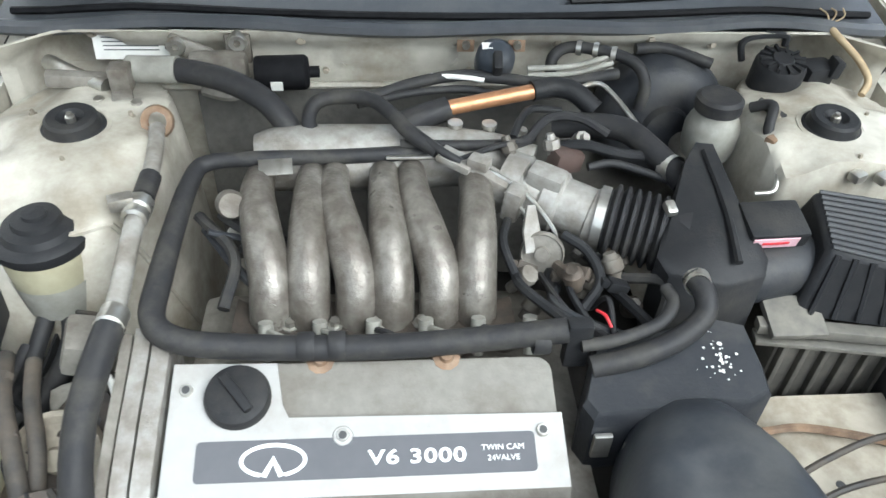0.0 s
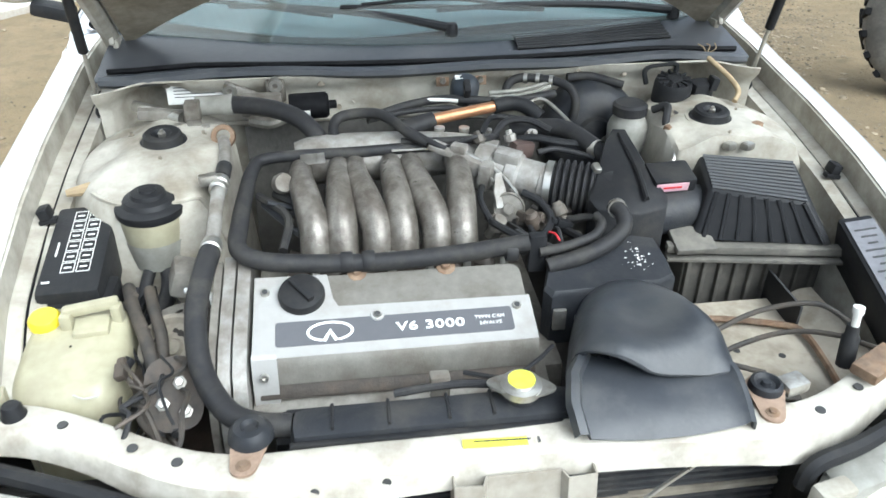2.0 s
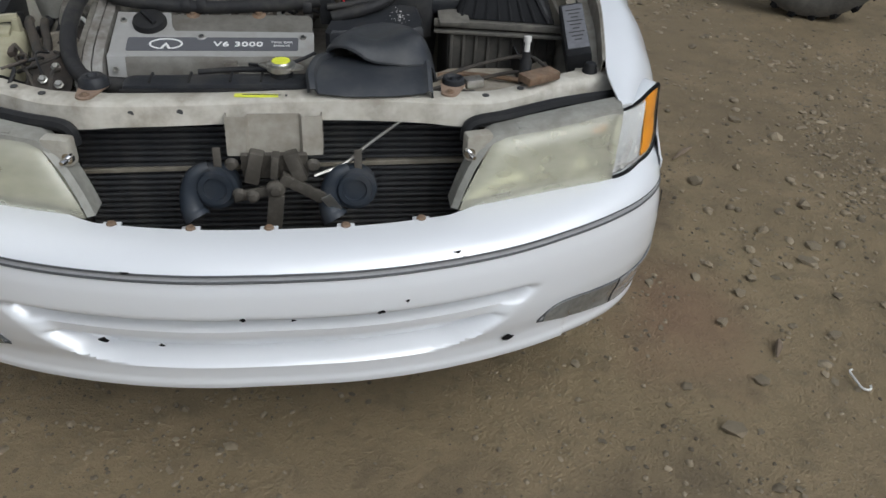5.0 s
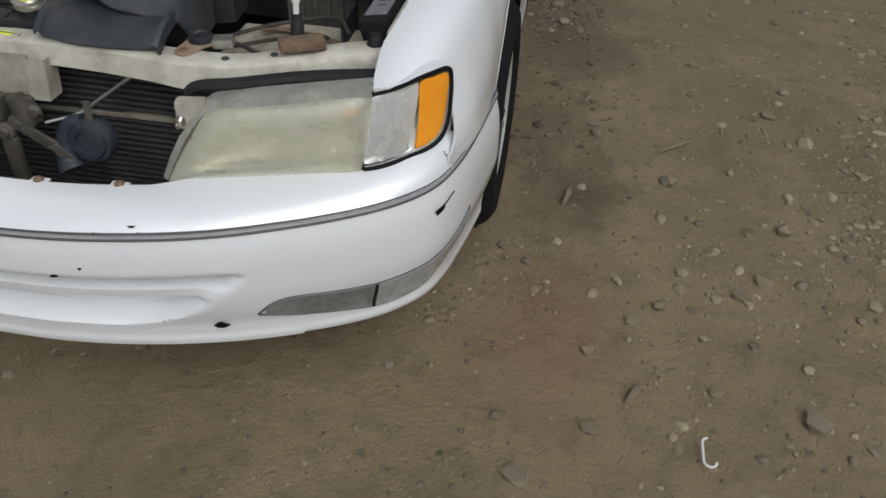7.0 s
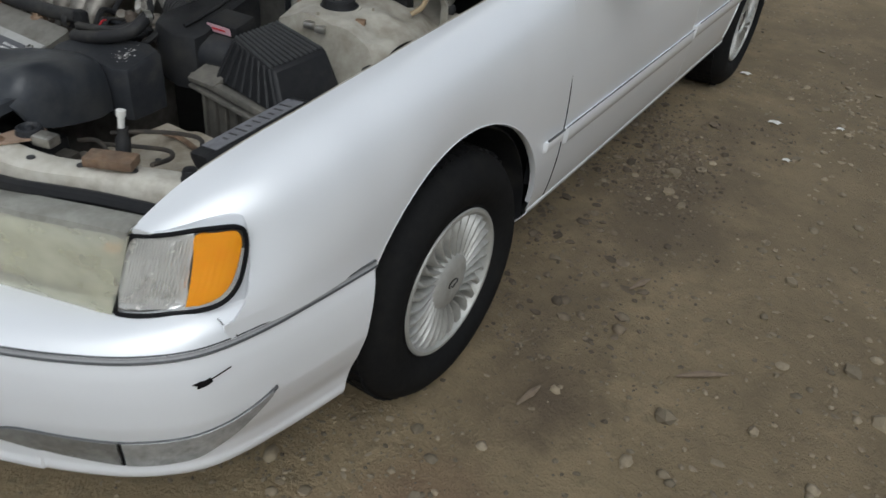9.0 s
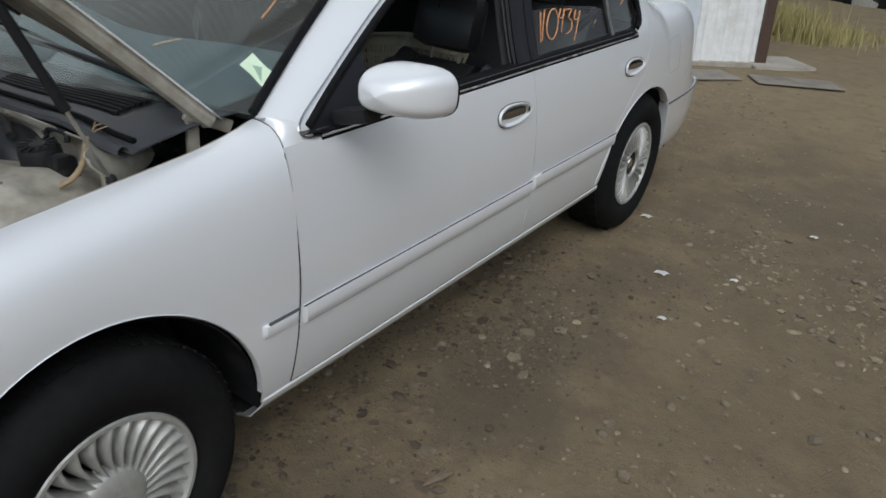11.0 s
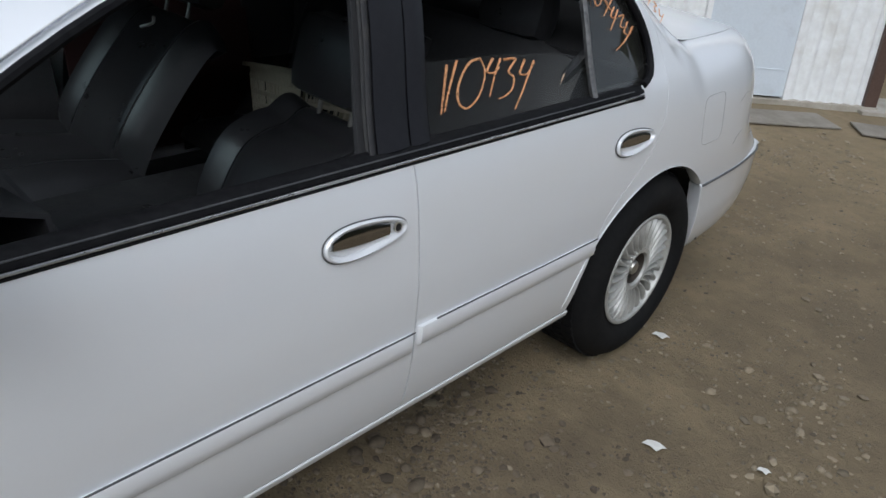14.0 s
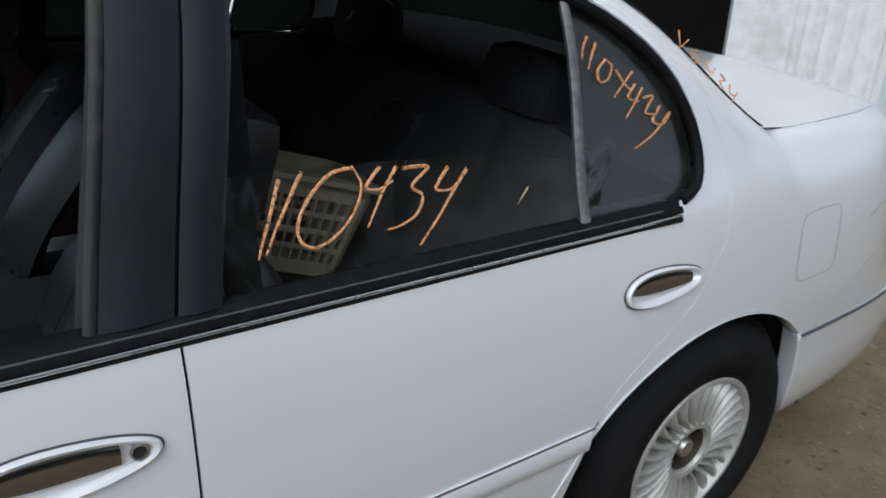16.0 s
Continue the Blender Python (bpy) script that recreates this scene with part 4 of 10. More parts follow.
def slot_depth(u, z):
    """The two slots of the lower grille with a bar between them; the opening narrows downwards."""
    half = lerp(z, [0.325, 0.36, 0.40, 0.46], [0.30, 0.40, 0.46, 0.52])
    side = 1 - smoothstep(half - 0.05, half, abs(u))
    upper = smoothstep(0.425, 0.436, z) * (1 - smoothstep(0.452, 0.468, z))
    lower = smoothstep(0.338, 0.350, z) * (1 - smoothstep(0.392, 0.404, z))
    trough = smoothstep(0.330, 0.345, z) * (1 - smoothstep(0.455, 0.475, z))
    return side * (0.019 * trough + 0.032 * max(upper, lower))


def bumper_at(u, z, out=0.0):
    """A point on the bumper's face below the stripe."""
    p, n = plan_at(u)
    q = p + n * (low_out(z) - slot_depth(u, z) + out)
    over = abs(u) - plan_len[-1] + 0.25
    if over > 0:
        q.y -= (0.565 - z) / 0.3 * 0.085 * over / 0.25
    if abs(q.x) > 0.60:
        q.x *= 1 - 0.018 * max(0, (0.42 - z) / 0.16)
    return Vector((q.x, q.y, 0.565 - (0.565 - z) * lerp(abs(u), [0, 0.45, 0.75, 1.0], [0.905, 0.925, 0.98, 1.0])))


us = [i * plan_len[-1] / 110 for i in range(-110, 111)]
zs = [0.565 - 0.313 * k / 60 for k in range(61)]
bumper = Shape().grid([[bumper_at(u, z) for z in zs] for u in us], flip=False)
# upper shelf between the lamps and above the stripe
top_u = 1.02
rows = []
for i in range(121):
    u = -top_u + 2 * top_u * i / 120
    p, n = plan_at(u)
    k = lerp(abs(u), [0, 0.36, 0.45, 0.6, 0.75, 0.88, top_u], [1.0, 1.0, 1.22, 1.12, 0.98, 0.80, 0.35])
    h = lerp(abs(u), [0, 0.4, 0.75, 0.90, top_u], [1.0, 1.0, 1.25, 1.5, 1.4])
    row = []
    for o, z in ((0.001, 0.566), (-0.006, 0.574), (-0.02, 0.584), (-0.045, 0.592), (-0.075, 0.597), (-0.098, 0.598), (-0.104, 0.590), (-0.106, 0.575)):
        q = p + n * (o * k)
        row.append((q.x, q.y, 0.566 + (z - 0.566) * h))
    rows.append(row)
bumper.grid(rows)
front_bumper = part("front_bumper", bumper, PAINT, car, "white plastic front bumper, chipped, grille opening empty", 0.003)
stripe = Shape().grid([[tuple((plan_at(u)[0] + plan_at(u)[1] * o) + Vector((0, 0, z))) for o, z in ((-0.004, 0.570), (0.0015, 0.569), (0.003, 0.565), (0.0025, 0.5625), (0.004, 0.5605), (0.0045, 0.5565), (-0.002, 0.5545))] for u in us])
band = part("bumper_stripe", stripe, surface("pale_grey_strip", (0.34, 0.345, 0.35), 0.45, 0, (0.27, 0.27, 0.275), bump=0.05), front_bumper, "grey rub stripe edged with two dark lines")
for z, o, r in ((0.5685, 0.001, 0.0026), (0.5565, 0.0035, 0.0032)):
    part("stripe_edge", Shape().tube([plan_at(u)[0] + plan_at(u)[1] * o + Vector((0, 0, z)) for u in us], r, 6, steps=0), STRIPE, band, "dark grey edge line")
# dark chips in the paint, with a jagged outline
rng = random.Random(4)
for u, z, r in ((-0.263, 0.572, 0.012), (0.338, 0.580, 0.013), (0.352, 0.572, 0.007), (0.275, 0.572, 0.008), (0.20, 0.571, 0.006), (0.905, 0.505, 0.016), (-0.33, 0.405, 0.009), (-0.22, 0.404, 0.005), (-0.06, 0.482, 0.005), (0.03, 0.478, 0.004), (0.19, 0.482, 0.006), (0.46, 0.345, 0.012), (0.24, 0.5, 0.004)):
    p, n = plan_at(u)
    t = Vector((-n.y, n.x, 0))
    lean = 0.9 if z > 0.57 else 0.0
    o = -(z - 0.566) * 1.2 + 0.0035 if z > 0.57 else low_out(z) - slot_depth(u, z) + 0.0022
    c = p + n * o + Vector((0, 0, z))
    upv = (Vector((0, 0, 1)) * (1 - lean) - n * lean).normalized()
    k = 9
    ring = [c + t * (math.cos(2 * math.pi * j / k) * r * rng.uniform(0.5, 1.5)) + upv * (math.sin(2 * math.pi * j / k) * r * rng.uniform(0.4, 1.0)) for j in range(k)]
    chip = Shape().add([c] + ring, [(0, 1 + j, 1 + (j + 1) % k) for j in range(k)])
    part("paint_chip", chip, TRIM, front_bumper, "black paint chip", 0.0005)
scratch = Shape().tube([plan_at(0.905 + d)[0] + plan_at(0.905 + d)[1] * 0.016 + Vector((0, 0, 0.506 + 0.35 * d)) for d in (0.0, 0.02, 0.045)], 0.0012, 5)
part("scratch", scratch, TRIM, front_bumper, "thin dark scratch")
crack = Shape().tube([plan_at(u)[0] + plan_at(u)[1] * o + Vector((0, 0, z)) for u, o, z in ((0.972, 0.003, 0.568), (0.962, 0.0, 0.582), (0.951, -0.004, 0.598), (0.944, -0.008, 0.611))], 0.0010, 5)
both_sides("bumper_seam", crack, TRIM, "thin dark panel gap")
for x in (-0.30, -0.155, -0.012, 0.13, 0.275):
    clipy = plan_at(x)[0].y + 0.098
    tab = Shape().box((0.034, 0.022, 0.006), place(x, clipy + 0.006, 0.596), 0.002)
    tb = part("bumper_tab", tab, PAINT, front_bumper, "white mounting tab")
    part("clip", Shape().lathe([(0.0, 0.007), (0.006, 0.0068), (0.009, 0.004), (0.0095, 0.0), (0.0, 0.0)], place(x, clipy + 0.006, 0.599), 10), RUST, tb, "rusty push clip")
# fog and marker lamps let into the lower corners
fog_top = fair([0.53, 0.56, 0.60, 0.68, 0.77, 0.86, 0.93, 0.98, 1.03], [0.350, 0.382, 0.392, 0.387, 0.382, 0.384, 0.395, 0.410, 0.432])
fog_low = fair([0.53, 0.60, 0.69, 0.80, 0.88, 0.93, 0.985, 1.03], [0.348, 0.333, 0.319, 0.307, 0.312, 0.336, 0.382, 0.428])
for sg in (1, -1):
    def fog_face(u0, u1, out, inset=0.0, n=20):
        return Shape().grid([[bumper_at(sg * u, (fog_low(u) + inset) + (fog_top(u) - fog_low(u) - 2 * inset) * k / 6, out) for k in range(7)] for u in np.linspace(u0, u1, n)], flip=sg < 0)
    fog = part("fog_lamp", fog_face(0.545, 0.760, 0.0012), FOGLENS, car, "grey fog lamp with a clear marker lens", 0.003)
    part("marker_lens", fog_face(0.768, 1.02, 0.0015), MARKER, fog, "clear ribbed marker lens", 0.003)
    edge = [bumper_at(sg * u, fog_low(u), 0.001) for u in np.linspace(0.53, 1.03, 30)] + [bumper_at(sg * u, fog_top(u), 0.001) for u in np.linspace(1.03, 0.53, 30)]
    part("lamp_gasket", Shape().tube(edge, 0.0024, 6, False, 0), STRIPE, fog, "dark gap round the lamp")
    part("lamp_gasket", Shape().tube([bumper_at(sg * 0.764, fog_low(0.764) + (fog_top(0.764) - fog_low(0.764)) * k / 5, 0.002) for k in range(6)], 0.003, 6, False, 0), TRIM, fog, "")
    for i in range(20):
        u = 0.785 + 0.20 * i / 19
        a, b = fog_low(u), fog_top(u)
        part("lens_rib", Shape().tube([bumper_at(sg * u, a + (b - a) * 0.12, 0.002), bumper_at(sg * u, a + (b - a) * 0.5, 0.002), bumper_at(sg * u, a + (b - a) * 0.88, 0.002)], 0.0022, 5, steps=0), MARKER, fog, "")


# ---- headlamps and corner lamps ----
def patch(a, b, c, d, nu, nv, bulge, nrm, ribs=0.0, nribs=0):
    """A curved lens between four corners: a-b below, d-c above."""
    a, b, c, d = (Vector(p) for p in (a, b, c, d))
    rows = []
    for i in range(nu + 1):
        s = i / nu
        row = []
        for k in range(nv + 1):
            t = k / nv
            p = a.lerp(b, s).lerp(d.lerp(c, s), t)
            w = (1 - (2 * s - 1) ** 6) * (1 - (2 * t - 1) ** 4)
            row.append(p + Vector(nrm) * (bulge * w + ribs * math.cos(2 * math.pi * nribs * s) * w))
        rows.append(row)
    return Shape().grid(rows)


for sg in (1, -1):
    def sx(s):
        return s if sg > 0 else s.mirrored()
    H = ((0.352, 0.120, 0.594), (0.688, 0.210, 0.608), (0.703, 0.252, 0.742), (0.428, 0.176, 0.722))
    lamp = part("headlamp", sx(patch(*H, 28, 14, 0.020, (-0.25, -0.9, 0.3))), LENS, car, "large yellowed hazy headlamp", 0.006)
    # housing edge on top and the inner side
    top = Shape().grid([[(x0 + 0.0, y + dy, z + dz) for dy, dz in ((-0.004, -0.004), (0.0, 0.006), (0.012, 0.012), (0.045, 0.010), (0.05, -0.02))] for x0, y, z in ((0.405, 0.168, 0.706), (0.428, 0.174, 0.722), (0.52, 0.196, 0.730), (0.61, 0.222, 0.737), (0.703, 0.250, 0.742))])
    part("lamp_housing", sx(top), TANKGREY, lamp, "dull grey lamp housing", 0.003)
    edge = Shape().grid([[(x + dx, y + dy, z) for dx, dy in ((0.0, 0.0), (-0.012, 0.006), (-0.012, 0.05), (0.02, 0.06))] for x, y, z in ((0.352, 0.120, 0.594), (0.366, 0.131, 0.63), (0.386, 0.146, 0.67), (0.41, 0.160, 0.703), (0.43, 0.176, 0.722))])
    part("lamp_housing", sx(edge), TANKGREY, lamp, "dull grey lamp housing", 0.003)
    br = Shape().box((0.055, 0.03, 0.055), place(0.392, 0.178, 0.707, 0, 0, 12), 0.008)
    bracket = part("lamp_bracket", sx(br), BAY, lamp, "cream lamp mounting ear")
    part("lamp_screw", sx(Shape().lathe([(0, 0.02), (0.004, 0.02), (0.0055, 0.016), (0.0055, 0.0), (0.011, 0.0), (0.011, -0.008), (0, -0.008)], place(0.375, 0.158, 0.698, 90, 0, 15), 12)), CHROME, bracket, "bright lamp screw")
    for u in (0.2, 0.55, 0.8):
        x, y, z = 0.428 + 0.275 * u, 0.178 + 0.076 * u, 0.733 + 0.016 * u
        part("lamp_clip", sx(Shape().box((0.022, 0.02, 0.008), place(x, y + 0.006, z, 10, 3, 14), 0.002)), TANKGREY, lamp, "")
    # reflector and bowl behind the hazy lens
    lamp.visible_shadow = False
    back = Vector((0.012, 0.045, -0.010))
    HB = [Vector(p) + back for p in H]
    part("reflector", sx(patch(*HB, 20, 12, -0.030, (-0.25, -0.9, 0.3))), REFLECTOR, lamp, "dull silver reflector")
    mid = HB[0].lerp(HB[1], 0.52).lerp(HB[3].lerp(HB[2], 0.52), 0.45)
    bowl_m = Matrix.Translation(mid + Vector((0, 0.004, 0))) @ Vector((-0.22, -0.95, 0.15)).to_track_quat("Z", "Y").to_matrix().to_4x4()
    part("reflector_bowl", sx(Shape().lathe([(0.055, 0.012), (0.052, 0.010), (0.046, -0.006), (0.034, -0.022), (0.018, -0.032), (0.010, -0.034), (0.009, -0.012), (0.007, 0.004), (0.0, 0.006)], bowl_m, 28)), REFLECTOR, lamp, "round bulb bowl")
    flutes = Shape()
    for k in range(9):
        s = 0.50 + 0.20 * k / 8
        p0, p1 = Vector(H[0]).lerp(Vector(H[1]), s), Vector(H[3]).lerp(Vector(H[2]), s)
        flutes.tube([p0.lerp(p1, 0.28) + Vector((0.004, 0.0, 0)), p0.lerp(p1, 0.62) + Vector((0.004, 0.0, 0))], 0.0022, 5, steps=0)
    part("lens_flute", sx(flutes), CLEARLENS, lamp, "")
    part("amber_reflex", sx(patch(*[Vector(H[0]).lerp(Vector(H[1]), u).lerp(Vector(H[3]).lerp(Vector(H[2]), u), v) + Vector((0.006, 0.018, 0)) for u, v in ((0.80, 0.68), (0.90, 0.68), (0.90, 0.80), (0.80, 0.80))], 4, 4, 0.0, (0, -1, 0))), AMBER, lamp, "faint amber spot")
    # corner lamp: one curved face wrapping round the fender, with a rounded outline
    def face(s, z, out=0.0):
        ax, ay = [(1 - s) ** 2 * p + 2 * s * (1 - s) * q + s * s * r for p, q, r in ((0.689, 0.7705, 0.822), (0.214, 0.2365, 0.395))]
        k = z - 0.607
        out = out + (0.011 + 0.006 * smoothstep(0.70, 0.63, z)) * smoothstep(0.45, 0.80, s)
        return Vector((ax + 0.10 * k + 0.76 * out, ay + 0.36 * k - 0.63 * out, z + 0.12 * out))

    def disc(loop, out, crown=0.0, flute=0.0):
        cs, cz = sum(p[0] for p in loop) / len(loop), sum(p[1] for p in loop) / len(loop)
        rings = []
        for k in (1.0, 0.97, 0.9, 0.8, 0.7, 0.6, 0.5, 0.4, 0.3, 0.2, 0.1, 0.01):
            rings.append([face(cs + (s - cs) * k, cz + (z - cz) * k, out + crown * (1 - k ** 4) + flute * math.cos(150 * (cs + (s - cs) * k))) for s, z in loop])
        return Shape().grid(rings, wrap=True)

    def rounded(corners, n=6):
        return [(p.x, p.y) for p in smooth_path([Vector((s, z, 0)) for s, z in corners + corners[:1]], n)][:-1]

    OUT = rounded([(0.0, 0.607), (0.24, 0.609), (0.415, 0.610), (0.571, 0.6105), (0.712, 0.615), (0.805, 0.626), (0.848, 0.648), (0.852, 0.680), (0.834, 0.714), (0.796, 0.739), (0.745, 0.750), (0.673, 0.753), (0.494, 0.752), (0.296, 0.7475), (0.12, 0.743), (-0.025, 0.738), (-0.068, 0.720), (-0.085, 0.692), (-0.072, 0.655), (-0.03, 0.62)])
    corner = part("corner_lamp", sx(disc(OUT, 0.006, 0.004)), CLEARGLASS, car, "clear and amber corner lamp, black rim", 0.003)
    corner.visible_shadow = False
    part("lamp_housing", sx(disc(OUT, -0.006)), LAMPGREY, corner, "grey lamp housing")
    clear = rounded([(0.015, 0.615), (0.28, 0.617), (0.535, 0.619), (0.53, 0.660), (0.51, 0.700), (0.478, 0.743), (0.28, 0.740), (0.02, 0.733), (-0.045, 0.718), (-0.065, 0.692), (-0.045, 0.650)], 4)
    part("corner_reflector", sx(disc(clear, -0.001, -0.003, 0.0022)), LAMPWHITE, corner, "fluted silver reflector")
    flutes = Shape()
    for s in np.linspace(0.04, 0.47, 17):
        flutes.tube([face(s, 0.624 + 0.012 * (0.5 - s), 0.003), face(s, 0.68, 0.0036), face(s, 0.737, 0.003)], 0.0013, 5, steps=2)
    part("lens_flute", sx(flutes), LAMPWHITE, corner, "vertical flutes in the clear lens")
    amber = rounded([(0.555, 0.620), (0.66, 0.622), (0.755, 0.632), (0.808, 0.655), (0.815, 0.690), (0.795, 0.724), (0.745, 0.7425), (0.62, 0.744), (0.490, 0.742), (0.522, 0.700), (0.542, 0.660)], 4)
    part("amber_lens", sx(disc(amber, 0.0035, 0.0015, 0.0005)), AMBER, corner, "amber turn signal lens", 0.004)
    part("fender_nose", sx(Shape().grid([[face(s, z, -0.005 - 0.012 * smoothstep(0.66, 0.70, z) * smoothstep(0.80, 0.95, s) - 0.018 * smoothstep(0.70, 0.745, z) * (1 + 1.5 * smoothstep(0.68, 0.88, s)) - 0.010 * smoothstep(0.93, 1.02, s)) for z in np.linspace(0.572, 0.748, 16)] for s in np.linspace(0.55, 1.02, 16)])), PAINT, car, "white painted fender nose", 0.002)
    # the fender's front edge turned down to the lamp's top
    lamp_top = [face(s, lerp(s, [0.0, 0.12, 0.296, 0.494, 0.673, 0.745, 0.796, 0.834, 0.85], [0.738, 0.743, 0.7475, 0.752, 0.753, 0.750, 0.739, 0.714, 0.69]), 0.001) for s in np.linspace(0.85, 0.0, 60)]
    bridge = []
    for v in np.linspace(0.52, 1.0, 40):
        b = fender_point(fender_front(v), v, 0.567)
        a = min(lamp_top, key=lambda p: (p - b).length)
        bridge.append([a + (b - a) * t + Vector((0.3, -0.2, 0.6)) * 0.002 * math.sin(math.pi * t) for t in (0.0, 0.25, 0.5, 0.75, 1.0)] + [b + Vector((-0.004, 0.006, -0.004))])
    part("fender_edge", sx(Shape().grid(bridge, flip=True)), PAINT, car, "white fender edge over the corner lamp", 0.002)
    rim = Shape().tube([face(s, z, 0.004 + 0.002 * smoothstep(0.66, 0.82, s) * smoothstep(0.73, 0.69, z)) for s, z in OUT + OUT[:1]], 0.0042, 8, False, 0)
    part("lamp_rim", sx(rim), TRIM, corner, "black rubber lamp rim")


# ---- wheels ----
def wheel(y, sg, x_face=0.862, z=0.320):
    """Axis along x; the rim's face lies at x_face on the outer side."""
    m = Matrix.Translation((sg * x_face, y, z)) @ (Matrix.Rotation(radians(90 * sg), 4, "Y"))
    w = part("wheel", Shape().lathe([(0.0, -0.10), (0.13, -0.10), (0.175, -0.12), (0.19, -0.19), (0.185, -0.19)], m, 40), DARKIRON, car, "fifteen-inch alloy wheel with radial fins")
    prof = [(0.186, -0.004), (0.192, 0.000), (0.200, -0.001), (0.215, 0.012), (0.245, 0.021), (0.275, 0.018), (0.297, 0.004), (0.308, -0.008), (0.317, -0.022), (0.322, -0.045), (0.324, -0.07),
            (0.324, -0.14), (0.320, -0.175), (0.300, -0.196), (0.26, -0.205), (0.20, -0.20), (0.186, -0.19)]
    part("tyre", Shape().lathe(prof, m, 72), TYRE, w, "worn black tyre with dusty tread")
    tread = Shape()
    for k in range(60):
        a = 2 * math.pi * k / 60
        for h in (-0.045, -0.085, -0.125, -0.165):
            q = m @ Matrix.Rotation(a + (0.05 if h < -0.1 else 0), 4, "Z") @ Matrix.Translation((0.3235, 0, h)) @ Matrix.Rotation(radians(12), 4, "X")
            tread.box((0.006, 0.026, 0.030), q)
    tagged(part("tread_block", tread, TYRE, w), kind="stuff")
    part("rim", Shape().lathe([(0.193, 0.002), (0.190, 0.006), (0.182, 0.006), (0.176, -0.002), (0.172, -0.020), (0.165, -0.05), (0.15, -0.055)], m, 64), RIM, w, "silver alloy rim")
    if y < 2:
        hub = Shape().lathe([(0.0, 0.006), (0.040, 0.005), (0.062, 0.002), (0.072, -0.003), (0.077, -0.012), (0.079, -0.035)], m, 40)
        part("hub_cap", hub, RIM, w, "plain silver hub cap")
        badge = Shape().tube([m @ Vector((0.010 * math.cos(t), 0.019 * math.sin(t), 0.0065)) for t in np.linspace(0.9, 2 * math.pi - 0.9, 14)], 0.0022, 5, steps=0).tube([m @ Vector((0.004, 0.010, 0.0065)), m @ Vector((0.012, 0.0, 0.0065)), m @ Vector((0.004, -0.010, 0.0065))], 0.0018, 5, steps=0)
        part("hub_badge", badge, DARKIRON, w, "small dark oval badge outline")
    else:
        hub = Shape().lathe([(0.079, -0.035), (0.077, -0.010), (0.072, -0.003), (0.060, -0.004), (0.056, -0.010), (0.054, -0.045), (0.030, -0.048), (0.0, -0.048)], m, 40)
        part("hub_ring", hub, RIM, w, "silver ring round the open hub")
        part("hub_recess", Shape().lathe([(0.0535, -0.012), (0.0535, -0.040), (0.030, -0.0465), (0.0, -0.0465)], m, 32), OILY, w, "dark open hub with the cap missing")
        for a in range(5):
            part("wheel_nut", Shape().lathe([(0.0, -0.026), (0.006, -0.026), (0.008, -0.029), (0.008, -0.046)], m @ Matrix.Rotation(2 * math.pi * a / 5, 4, "Z") @ Matrix.Translation((0.040, 0, 0)), 6), DARKIRON, w, "dark wheel nut")
        part("hub_cup", Shape().lathe([(0.0, -0.012), (0.020, -0.012), (0.024, -0.017), (0.025, -0.046)], m, 18), STEEL, w, "bright steel hub cup")
    nf = 28
    for k in range(nf):
        R = m @ Matrix.Rotation(2 * math.pi * k / nf, 4, "Z")
        rows = []
        for r, hw, h in ((0.064, 0.0030, -0.003), (0.085, 0.0036, 0.000), (0.11, 0.0042, 0.002), (0.14, 0.0050, 0.003), (0.165, 0.0058, 0.002), (0.182, 0.0066, -0.003)):
            s = (r - 0.064) / 0.118
            sw = 0.030 * math.sin(math.pi * 0.75 * s)
            flare = 0.003 + 0.014 * s
            rows.append([R @ Vector((r, sw - hw - 0.001, h - 0.040)), R @ Vector((r, sw - hw, h - 0.003)), R @ Vector((r, sw - hw * 0.5, h)), R @ Vector((r, sw + hw * 0.5, h)), R @ Vector((r, sw + hw, h - 0.003)), R @ Vector((r, sw + hw + flare * 0.5, h - 0.016)), R @ Vector((r, sw + hw + flare, h - 0.038))])
        part("rim_fin", Shape().grid(rows), RIM, w, "")
    return w


for y in (0.963, 3.66):
    for sg in (1, -1):
        wheel(y, sg, 0.882 if y < 2 else 0.855)
# wheel wells
for yc, a, b, y0, y1 in ((0.965, 0.40, 0.40, 0.56, 1.37), (3.64, 0.45, 0.37, 3.18, 4.10)):
    rows = []
    for k in range(25):
        t = math.pi * k / 24
        yy, zz = yc - a * math.cos(t), 0.30 + b * math.sin(t)
        rows.append([(side_x(yc, 0.6) - 0.035, yy, zz), (0.70, yy, zz), (0.56, yy, zz), (0.55, yc - a * 0.9 * math.cos(t), 0.28 + b * 0.9 * math.sin(t))])
    both_sides("wheel_well", Shape().grid(rows), BLACK, "black plastic wheel well liner", 0.004)
    both_sides("wheel_well_wall", Shape().grid([[(0.56, y0, 0.16), (0.56, y1, 0.16)], [(0.56, y0, 0.72), (0.56, y1, 0.72)]]), BLACK, "dark inner wheel well", 0.004)
flap = Shape().box((0.02, 0.008, 0.07), place(0.868, 1.346, 0.455, 0, 0, 0), 0.003)
both_sides("wheel_well_flap", flap, BLACK, "torn black liner edge")
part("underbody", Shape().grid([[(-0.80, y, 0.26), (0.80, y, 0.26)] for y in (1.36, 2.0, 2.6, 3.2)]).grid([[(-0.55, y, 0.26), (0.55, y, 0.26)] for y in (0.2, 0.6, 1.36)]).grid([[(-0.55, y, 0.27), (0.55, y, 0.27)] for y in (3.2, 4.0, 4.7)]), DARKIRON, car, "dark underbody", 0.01)

